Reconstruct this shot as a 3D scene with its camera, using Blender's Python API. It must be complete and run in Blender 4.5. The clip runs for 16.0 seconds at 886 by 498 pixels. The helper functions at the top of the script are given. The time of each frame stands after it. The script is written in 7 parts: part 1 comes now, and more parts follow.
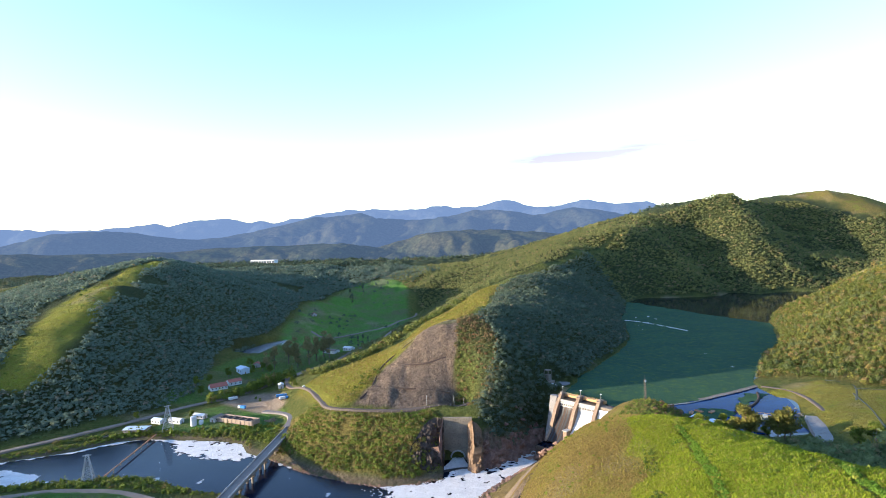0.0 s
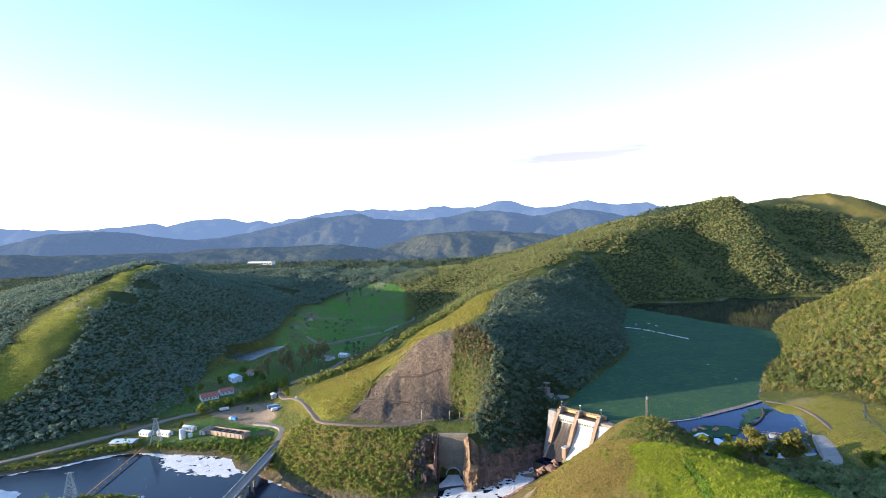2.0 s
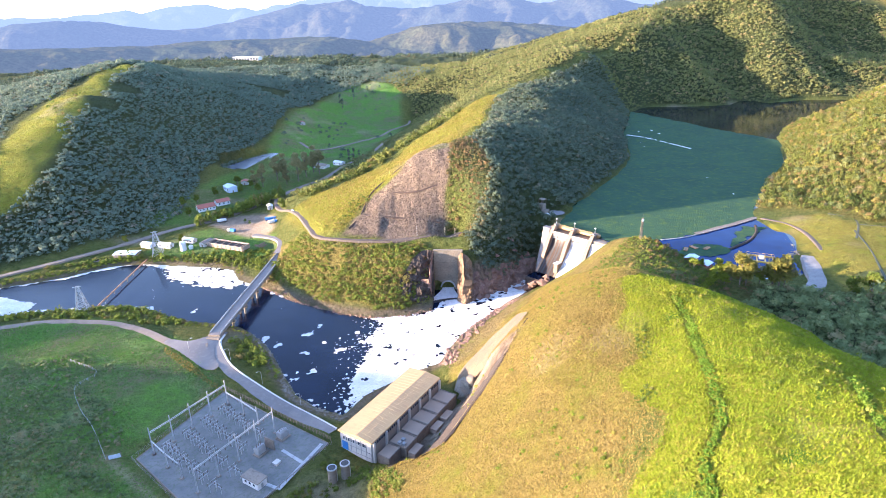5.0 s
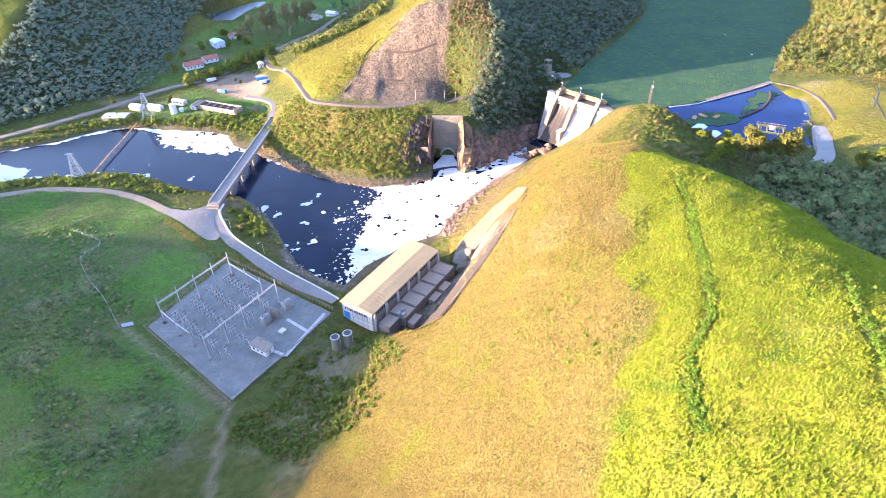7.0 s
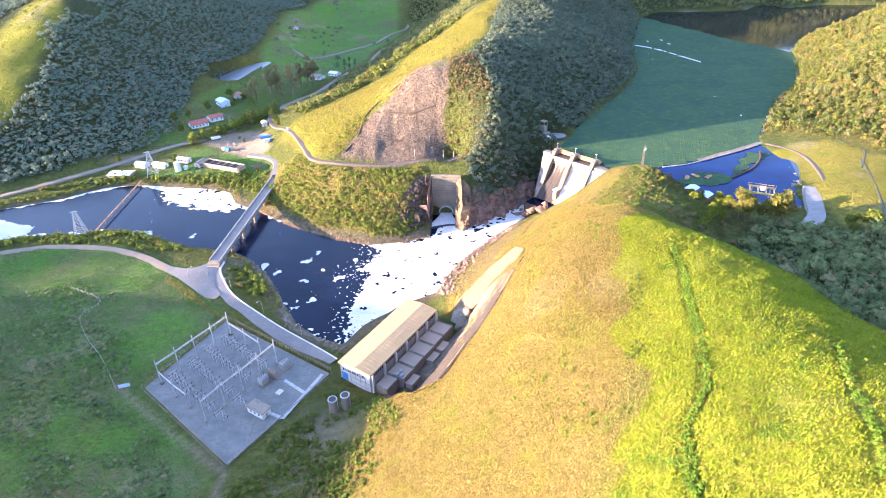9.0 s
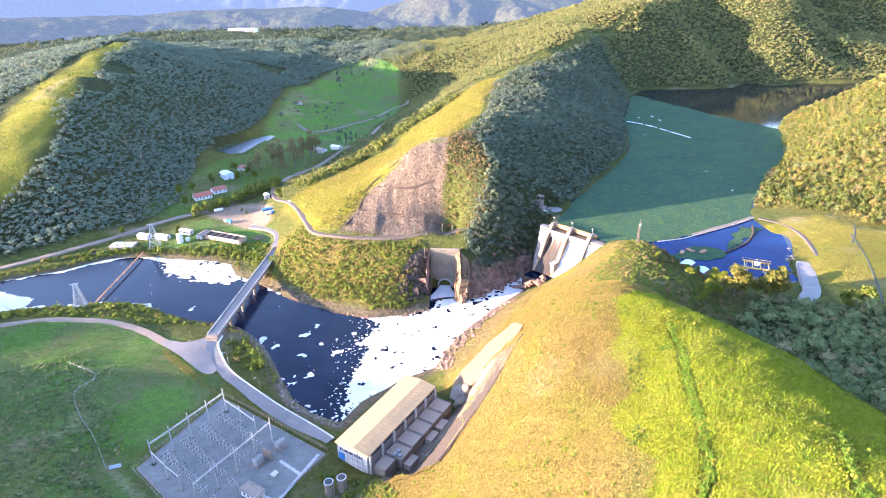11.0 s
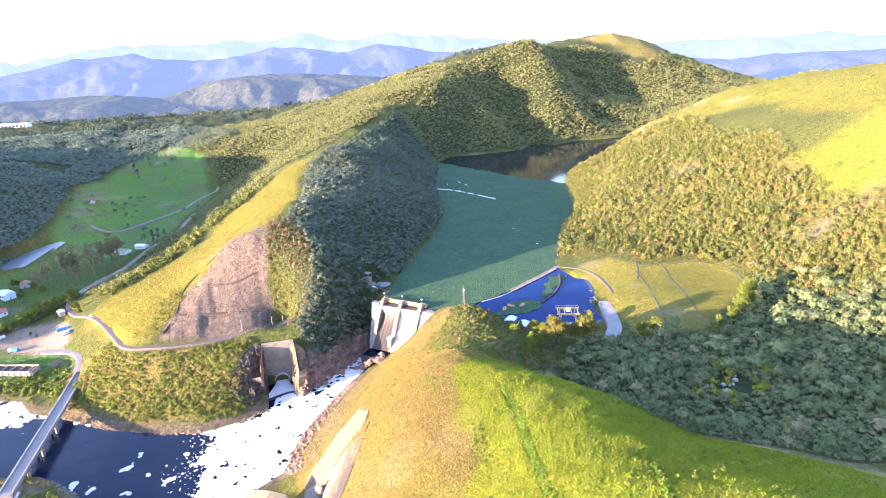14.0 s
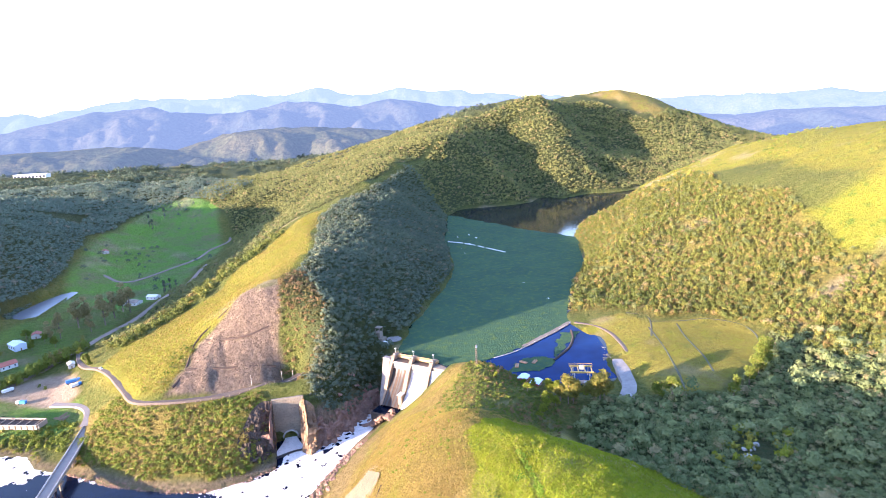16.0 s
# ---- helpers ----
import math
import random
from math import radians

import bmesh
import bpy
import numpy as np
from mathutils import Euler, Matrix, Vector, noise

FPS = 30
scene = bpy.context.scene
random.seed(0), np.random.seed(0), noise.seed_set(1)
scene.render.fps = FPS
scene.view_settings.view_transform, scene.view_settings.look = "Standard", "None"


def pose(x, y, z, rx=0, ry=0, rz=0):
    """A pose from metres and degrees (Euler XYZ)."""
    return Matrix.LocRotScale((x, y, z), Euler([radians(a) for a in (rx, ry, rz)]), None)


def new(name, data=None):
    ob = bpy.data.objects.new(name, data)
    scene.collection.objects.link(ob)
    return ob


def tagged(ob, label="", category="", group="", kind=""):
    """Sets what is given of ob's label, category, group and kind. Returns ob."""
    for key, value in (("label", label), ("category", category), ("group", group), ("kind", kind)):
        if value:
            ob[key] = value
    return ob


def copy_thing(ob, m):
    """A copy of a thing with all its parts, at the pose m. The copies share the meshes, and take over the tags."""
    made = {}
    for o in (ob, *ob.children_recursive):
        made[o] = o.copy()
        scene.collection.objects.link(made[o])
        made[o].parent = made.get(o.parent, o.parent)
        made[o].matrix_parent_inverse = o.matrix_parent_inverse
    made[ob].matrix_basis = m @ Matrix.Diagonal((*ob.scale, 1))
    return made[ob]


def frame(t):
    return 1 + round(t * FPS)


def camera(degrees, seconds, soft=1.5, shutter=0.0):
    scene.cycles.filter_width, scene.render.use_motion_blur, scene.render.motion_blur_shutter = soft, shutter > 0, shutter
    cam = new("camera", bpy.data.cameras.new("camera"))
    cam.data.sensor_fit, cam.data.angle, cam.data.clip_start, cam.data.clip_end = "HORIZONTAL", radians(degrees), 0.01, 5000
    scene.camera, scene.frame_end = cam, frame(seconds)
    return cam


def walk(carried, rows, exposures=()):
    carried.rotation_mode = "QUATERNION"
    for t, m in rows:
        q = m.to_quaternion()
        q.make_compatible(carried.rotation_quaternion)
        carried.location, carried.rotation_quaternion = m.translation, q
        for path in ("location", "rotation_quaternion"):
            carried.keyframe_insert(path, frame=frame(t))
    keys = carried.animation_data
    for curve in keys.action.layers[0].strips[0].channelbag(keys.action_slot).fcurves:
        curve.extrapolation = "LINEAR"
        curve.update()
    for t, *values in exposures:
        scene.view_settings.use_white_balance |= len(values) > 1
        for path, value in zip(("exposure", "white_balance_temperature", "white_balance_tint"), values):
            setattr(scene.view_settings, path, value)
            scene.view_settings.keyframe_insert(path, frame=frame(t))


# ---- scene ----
cam = camera(74.10, 16.0, 0.9)
PATH = [
    (0.0, 0.00, 0.00, 151.67, 88.136, 1.460, -0.048),
    (0.5, 0.71, 3.14, 153.47, 88.116, 1.400, -0.032),
    (1.0, 1.33, 6.16, 155.08, 88.113, 1.389, -0.049),
    (1.5, 1.96, 9.17, 156.81, 88.096, 1.357, -0.072),
    (2.0, 2.61, 12.26, 158.36, 88.072, 1.304, -0.102),
    (2.5, 2.80, 14.39, 160.31, 84.345, 1.310, -0.079),
    (3.0, 3.34, 16.89, 162.60, 78.973, 1.291, -0.133),
    (3.5, 3.79, 20.26, 164.99, 76.073, 1.308, -0.189),
    (4.0, 4.14, 23.63, 166.61, 76.081, 1.313, -0.217),
    (4.5, 4.37, 26.56, 168.21, 75.099, 1.236, -0.245),
    (5.0, 4.58, 28.86, 169.32, 68.320, 1.143, -0.281),
    (5.2, 4.70, 29.82, 169.85, 63.493, 1.077, -0.269),
    (7.3, 6.00, 36.17, 176.26, 54.208, 0.942, -0.070),
    (7.5, 6.24, 36.29, 176.87, 54.759, 0.955, -0.053),
    (8.0, 6.33, 36.30, 178.41, 56.145, 0.970, -0.092),
    (8.5, 6.22, 36.08, 179.83, 57.567, 0.910, -0.129),
    (9.0, 6.06, 36.13, 181.14, 59.006, 0.843, -0.145),
    (9.5, 5.74, 36.18, 182.25, 60.476, 0.777, -0.202),
    (12.0, 5.43, 35.59, 189.65, 67.124, 0.604, -0.295),
    (12.5, 6.41, 35.28, 190.79, 67.193, 0.783, -1.815),
    (13.0, 7.10, 35.32, 191.97, 67.053, 1.606, -10.375),
    (13.5, 7.00, 35.46, 194.06, 67.561, 2.137, -16.484),
    (14.0, 6.72, 35.44, 195.67, 71.450, 2.294, -18.493),
    (14.5, 6.86, 35.71, 196.86, 75.514, 2.368, -19.414),
    (15.0, 6.65, 35.24, 197.53, 76.236, 2.377, -19.943),
    (15.5, 6.58, 35.25, 198.61, 76.223, 2.380, -20.331),
    (16.0, 4.17, 36.46, 199.69, 76.303, 2.104, -17.661),
]
EXPOSURES = [(0, 1.92, 5250, 15), (2, 1.96, 5250, 15), (3, 2.34, 5400, 19), (4.5, 2.86, 5500, 25), (5.2, 3.08, 5550, 28), (7.3, 3.30, 5650, 31), (9.7, 3.34, 5650, 31), (11.8, 3.40, 5600, 32), (13, 3.42, 5600, 35), (14.5, 3.32, 5600, 35), (16, 3.16, 5600, 33)]
walk(cam, [(t, pose(*p)) for t, *p in PATH], EXPOSURES)

# ---- light ----
SUN_TO = Vector((-0.976, -0.215, 0.0)).normalized()
SUN_EL = radians(8.4)
sun_dir = Vector((SUN_TO.x * math.cos(SUN_EL), SUN_TO.y * math.cos(SUN_EL), math.sin(SUN_EL)))
sun = new("sun", bpy.data.lights.new("sun", "SUN"))
sun.data.energy = 4.0
sun.data.angle = radians(0.6)
sun.data.color = (1.0, 0.76, 0.43)
sun.rotation_euler = sun_dir.to_track_quat("Z", "Y").to_euler()

world = bpy.data.worlds.new("world")
scene.world = world
world.use_nodes = True
wn, wl = world.node_tree.nodes, world.node_tree.links
sky = wn.new("ShaderNodeTexSky")
sky.sky_type = "NISHITA"
sky.sun_disc = False
sky.sun_elevation = SUN_EL
sky.sun_rotation = math.atan2(SUN_TO.x, SUN_TO.y)
sky.altitude = 700
sky.dust_density = 0.8
wn["Background"].inputs["Strength"].default_value = 0.15
way = wn.new("ShaderNodeTexCoord").outputs["Generated"]


def sky_math(op, a, b=None):
    n = wn.new("ShaderNodeMath")
    n.operation = op
    n.use_clamp = op == "SUBTRACT"
    for i, v in enumerate((a, b)):
        if isinstance(v, bpy.types.NodeSocket):
            wl.new(v, n.inputs[i])
        elif v is not None:
            n.inputs[i].default_value = v
    return n.outputs[0]


def toward(v):
    n = wn.new("ShaderNodeVectorMath")
    n.operation = "DOT_PRODUCT"
    wl.new(way, n.inputs[0])
    n.inputs[1].default_value = v
    return n.outputs["Value"]


# one thin evening cloud bank, low over the hills
drawn = wn.new("ShaderNodeMapping")
drawn.inputs["Scale"].default_value = (5, 5, 42)
drawn.inputs["Rotation"].default_value = (0, radians(9), 0)
wl.new(way, drawn.inputs["Vector"])
wisp = wn.new("ShaderNodeTexNoise")
wisp.inputs["Scale"].default_value, wisp.inputs["Detail"].default_value, wisp.inputs["Roughness"].default_value = 1.0, 6, 0.6
wl.new(drawn.outputs["Vector"], wisp.inputs["Vector"])
bank = sky_math("MULTIPLY", sky_math("SUBTRACT", 1.0, sky_math("MULTIPLY", sky_math("ABSOLUTE", sky_math("ADD", toward((-0.085, 0.0, 0.996)), -0.094)), 40.0)), sky_math("SUBTRACT", 1.0, sky_math("MULTIPLY", sky_math("ABSOLUTE", sky_math("ADD", toward((1, 0, 0)), -0.23)), 3.2)))
veil = sky_math("MULTIPLY", sky_math("MULTIPLY", bank, sky_math("SUBTRACT", wisp.outputs["Fac"], 0.26)), 6.0)
cloudy = wn.new("ShaderNodeMix")
cloudy.data_type, cloudy.clamp_factor = "RGBA", True
wl.new(veil, cloudy.inputs[0])
wl.new(sky.outputs["Color"], cloudy.inputs[6])
grey = wn.new("ShaderNodeMix")
grey.data_type, grey.blend_type = "RGBA", "MULTIPLY"
grey.inputs[0].default_value = 1.0
grey.inputs[7].default_value = (0.62, 0.42, 0.46, 1)
wl.new(sky.outputs["Color"], grey.inputs[6])
wl.new(grey.outputs[2], cloudy.inputs[7])
wl.new(cloudy.outputs[2], wn["Background"].inputs["Color"])

# ---- ground form ----
RIVER_N = [(-640, 300), (-420, 345), (-299, 401), (-271, 413), (-245, 433), (-224, 437), (-195, 433), (-165, 428), (-149, 422),
           (-139, 404), (-118, 391), (-92, 370), (-60, 352), (-39, 345), (-18, 348), (-1, 356), (1, 368), (9, 374), (14, 366), (27, 368), (45, 385), (60, 402), (72, 410)]
RIVER_S = [(84, 398), (69, 388), (45, 361), (37, 351), (14, 321), (7, 306), (2, 292), (-14, 283), (-34, 265), (-43, 249), (-57, 255), (-70, 266),
           (-79, 281), (-94, 308), (-109, 326), (-118, 334), (-133, 339), (-151, 343), (-167, 350), (-186, 361), (-206, 366), (-225, 361), (-249, 360), (-271, 356), (-420, 290), (-640, 240)]
RIVER = RIVER_N + RIVER_S
LAKE = [(84, 412), (100, 442), (130, 491), (165, 546), (186, 590), (206, 658), (217, 716), (241, 778), (276, 880), (325, 930), (383, 927), (436, 932),
        (474, 972), (505, 946), (572, 972), (622, 962), (700, 975), (760, 920), (700, 860), (591, 845), (526, 800), (467, 765), (412, 710), (382, 686), (327, 573), (302, 536), (275, 506),
        (246, 465), (224, 429), (219, 409), (221, 383), (209, 346), (200, 323), (170, 320), (143, 345), (125, 366), (112, 374)]
LAKE_Z = 35.0
CUT = [(-24, 221), (-18, 214), (-8, 199), (-3, 200), (3, 197), (7, 205), (12, 212), (18, 215), (28, 225), (34, 236), (27, 249), (15, 260), (8, 250), (-4, 233), (-14, 220)]
NEAR_GRASS = [(64, 345), (80, 305), (100, 262), (128, 252), (146, 210), (152, 150), (150, 80), (20, 70), (-40, 130), (-15, 205), (20, 250), (40, 310)]
VALLEY_POND = [(-246, 682), (-238, 662), (-216, 672), (-203, 752), (-214, 754), (-228, 730)]


def inside_distance(poly, x, y):
    """Signed distance to a closed polygon, positive inside."""
    pts = np.array(poly, float)
    nxt = np.roll(pts, -1, 0)
    best = np.full(x.shape, 1e9)
    odd = np.zeros(x.shape, bool)
    for (ax, ay), (bx, by) in zip(pts, nxt):
        dx, dy = bx - ax, by - ay
        k = np.clip(((x - ax) * dx + (y - ay) * dy) / (dx * dx + dy * dy), 0, 1)
        best = np.minimum(best, np.hypot(x - ax - k * dx, y - ay - k * dy))
        if ay != by:
            odd ^= ((ay > y) != (by > y)) & (x < (bx - ax) * (y - ay) / (by - ay) + ax)
    return np.where(odd, best, -best)


# crest and foot lines of the landscape: x, y, height
CREST_MAIN = [(-8, 462, 73), (12, 480, 78), (30, 540, 80), (45, 640, 74), (60, 740, 76), (95, 790, 84), (150, 870, 96), (220, 960, 112), (330, 1090, 140), (432, 1258, 168), (540, 1290, 186), (625, 1275, 209), (732, 1377, 200)]
SPUR_MAIN = [(25, 422, 57), (33, 402, 44), (46, 405, 38), (-95, 470, 30), (-60, 500, 42), (-25, 560, 45), (-125, 520, 20), (-70, 620, 30), (-40, 700, 36)]
NEAR_HILL = [(89, 214, 79), (80, 173, 82), (91, 194, 80), (66, 200, 75), (46, 216, 67), (72, 268, 62), (70, 155, 85), (92, 158, 89), (94, 139, 93), (108, 219, 71), (126, 209, 66), (141, 197, 59), (137, 175, 66), (124, 160, 79), (124, 245, 49), (140, 234, 47),
             (28, 200, 50), (10, 150, 46), (36, 253, 46), (100, 310, 50), (125, 345, 46), (112, 362, 40), (60, 100, 94), (110, 80, 112), (20, 90, 70), (-10, 120, 38), (-25, 150, 22)]
NEAR_FOOT = [(-17, 213, 5), (-10, 222, 4), (-4, 233, 3), (2, 244, 1.5), (8, 254, 0.5), (13, 262, 1), (-12, 205, 14), (4, 226, 17), (11, 237, 20), (18, 248, 24), (25, 259, 27), (-24, 200, 12), (10, 275, 6), (22, 300, 8), (50, 345, 10), (-30, 195, 9), (-60, 180, 8), (-80, 150, 10), (-90, 110, 16), (-60, 60, 40)]
FLAT_SOUTH = [(-124, 221, 6), (-105, 266, 6), (-46, 226, 6), (-74, 180, 6), (-125, 312, 6), (-150, 312, 6), (-190, 335, 5), (-237, 337, 5), (-170, 265, 9), (-200, 230, 14), (-150, 200, 10), (-260, 290, 8), (-300, 268, 22)]
RIDGE_BACK = [(-310, 190, 32), (-380, 235, 42), (-440, 200, 58), (-225, 100, 46), (-160, 20, 58), (-120, -60, 80), (-500, 120, 72), (0, -80, 90), (150, -60, 105)]
FLAT_NORTH = [(-119, 433, 8), (-125, 454, 8), (-134, 467, 7), (-165, 478, 6), (-150, 520, 7), (-195, 450, 5), (-160, 445, 6), (-230, 450, 4), (-245, 480, 5), (-270, 440, 4), (-300, 420, 4), (-200, 520, 8), (-150, 580, 10), (-420, 370, 4), (-640, 320, 4)]
VALLEY = [(-110, 640, 10), (-80, 760, 8), (-60, 900, 8), (-48, 1004, 8), (-40, 1080, 50), (-4, 1040, 40), (17, 1120, 68), (86, 1170, 86), (170, 1210, 101), (-190, 640, 12), (-200, 760, 12), (-180, 900, 14), (-160, 1040, 20)]
ROAD_CUT = [(-13, 388, 26), (6, 389, 28), (23, 388, 28), (-15, 374, 20), (-13, 362, 6), (25, 378, 18), (18, 416, 29), (3, 407, 28), (-27, 403, 28), (-65, 407, 28), (-83, 416, 27), (-95, 440, 26), (-110, 469, 23), (-127, 499, 19), (-141, 541, 16)]
LEFT_HILL = [(-420, 860, 113), (-440, 928, 113), (-404, 792, 104), (-383, 692, 93), (-366, 610, 80), (-342, 519, 48), (-323, 475, 20), (-287, 460, 10), (-445, 700, 86), (-430, 600, 66), (-405, 520, 52), (-470, 560, 60), (-560, 640, 70), (-330, 900, 80), (-260, 780, 40), (-300, 620, 36), (-240, 560, 14), (-500, 930, 106), (-600, 960, 92), (-300, 1050, 60), (-480, 450, 40), (-640, 420, 50), (-330, 700, 64)]
PLATEAU = [(-500, 1250, 76), (-520, 1600, 71), (-300, 1320, 76), (-120, 1340, 74), (-150, 1600, 68), (-800, 1400, 66), (-900, 1000, 50), (-640, 800, 62), (-620, 620, 52), (60, 1330, 72), (150, 1700, 70), (-400, 2000, 66), (400, 1700, 90), (0, 2300, 66), (-1200, 1900, 60), (-560, 1050, 92), (-600, 1180, 84)]
EAST_HILL = [(234, 343, 42), (300, 440, 46), (340, 520, 60), (420, 600, 80), (400, 683, 50), (500, 720, 82), (600, 800, 72), (480, 480, 120), (560, 600, 128), (484, 382, 138), (600, 420, 165), (420, 330, 90), (374, 316, 69), (350, 270, 60), (700, 640, 150), (700, 300, 170), (450, 200, 120), (330, 200, 70), (640, 720, 124)]
FIELD = [(217, 392, 37), (252, 394, 42), (262, 367, 43), (295, 357, 45), (309, 330, 45), (286, 309, 44), (230, 281, 43), (198, 287, 41), (211, 340, 38), (178, 200, 50), (257, 246, 45), (161, 240, 48), (200, 240, 46), (150, 290, 44), (140, 316, 42), (300, 240, 52), (240, 180, 55), (180, 120, 75), (280, 120, 80)]
FAR_SPURS = [(360, 1010, 74), (400, 1080, 112), (424, 1155, 132), (428, 1068, 92), (438, 987, 58), (555, 1245, 152), (524, 1150, 100), (495, 1068, 62), (468, 1005, 42),
             (616, 1203, 164), (590, 1115, 118), (543, 1020, 70), (768, 1350, 166), (752, 1265, 122), (728, 1185, 88), (668, 1057, 54), (852, 1235, 106), (713, 1111, 82), (616, 1010, 56)]
FAR_EAST = [(800, 1060, 62), (850, 900, 80), (900, 700, 130), (1100, 1000, 70), (868, 1461, 222), (968, 1458, 226), (1060, 1455, 200), (857, 1375, 188), (909, 1317, 160), (934, 1249, 128), (1200, 1500, 130), (1000, 1700, 120), (1500, 1400, 50), (1500, 900, 70), (1300, 600, 120)]
EDGE_LEFT = [(160, 645, 58), (178, 730, 58), (202, 800, 60), (118, 545, 58), (84, 480, 55), (78, 540, 72), (110, 650, 70), (145, 760, 76), (260, 915, 62), (60, 445, 59), (55, 422, 48)]
OUTER = [(-1500, 0, 90), (-1500, 1500, 60), (-1500, 3000, 60), (0, 3400, 60), (1500, 3000, 50), (2500, 2000, 50), (2500, 0, 90), (1000, -600, 160), (-800, -600, 140), (0, -500, 110), (-800, 200, 95), (-3500, 3500, 60), (3500, 4000, 60), (0, 4500, 60)]
FEATURES = [CREST_MAIN, SPUR_MAIN, NEAR_HILL, NEAR_FOOT, FLAT_SOUTH, RIDGE_BACK, FLAT_NORTH, VALLEY, ROAD_CUT, LEFT_HILL, PLATEAU, EAST_HILL, FIELD, FAR_SPURS, FAR_EAST, EDGE_LEFT, OUTER]


def along(poly, step):
    """Points every step metres round a closed polygon."""
    out = []
    for (ax, ay), (bx, by) in zip(poly, poly[1:] + poly[:1]):
        k = max(1, int(math.hypot(bx - ax, by - ay) / step))
        out += [(ax + (bx - ax) * i / k, ay + (by - ay) * i / k) for i in range(k)]
    return out


knots = np.array([p for line in FEATURES for p in line] + [(x, y, 1.0) for x, y in along(RIVER, 22)] + [(x, y, LAKE_Z - 0.3) for x, y in along(LAKE, 25)], float)
SOFTEN = 10.0


def kernel(ax, ay, bx, by):
    return np.sqrt((ax[:, None] - bx[None]) ** 2 + (ay[:, None] - by[None]) ** 2 + SOFTEN * SOFTEN) / 100.0


_n = len(knots)
_A = np.zeros((_n + 3, _n + 3))
_A[:_n, :_n] = kernel(knots[:, 0], knots[:, 1], knots[:, 0], knots[:, 1]) - 0.004 * np.eye(_n)
_A[:_n, _n:] = np.c_[np.ones(_n), knots[:, :2] / 1000]
_A[_n:, :_n] = _A[:_n, _n:].T
_W = np.linalg.solve(_A, np.r_[knots[:, 2], 0, 0, 0])


def base_height(x, y):
    x, y = np.asarray(x, float).ravel(), np.asarray(y, float).ravel()
    out = np.empty(len(x))
    for i in range(0, len(x), 20000):
        s = slice(i, i + 20000)
        out[s] = kernel(x[s], y[s], knots[:, 0], knots[:, 1]) @ _W[:_n] + _W[_n] + x[s] / 1000 * _W[_n + 1] + y[s] / 1000 * _W[_n + 2]
    return out


def lattice(i, j, seed):
    v = np.sin(i * 127.1 + j * 311.7 + seed * 74.7) * 43758.5453
    return v - np.floor(v)


def fbm(x, y, size, octaves=4, seed=0):
    """Smooth noise of about -1 to 1 with features of that size in metres."""
    out, amp, total = 0.0, 1.0, 0.0
    for o in range(octaves):
        u, v = x / size + 17.3 * o, y / size - 9.1 * o
        i, j = np.floor(u), np.floor(v)
        a, b = u - i, v - j
        a, b = a * a * (3 - 2 * a), b * b * (3 - 2 * b)
        n = (lattice(i, j, seed + o) * (1 - a) + lattice(i + 1, j, seed + o) * a) * (1 - b) + (lattice(i, j + 1, seed + o) * (1 - a) + lattice(i + 1, j + 1, seed + o) * a) * b
        out, total, amp, size = out + amp * (2 * n - 1), total + amp, amp * 0.5, size * 0.47
    return out / total


PADS = [(-85, 222, 42, 6), (-25, 240, 25, 5), (-125, 312, 20, 6), (-160, 490, 45, 6.5), (-190, 455, 30, 5), (250, 330, 70, 0), (-90, 245, 40, 5.5)]


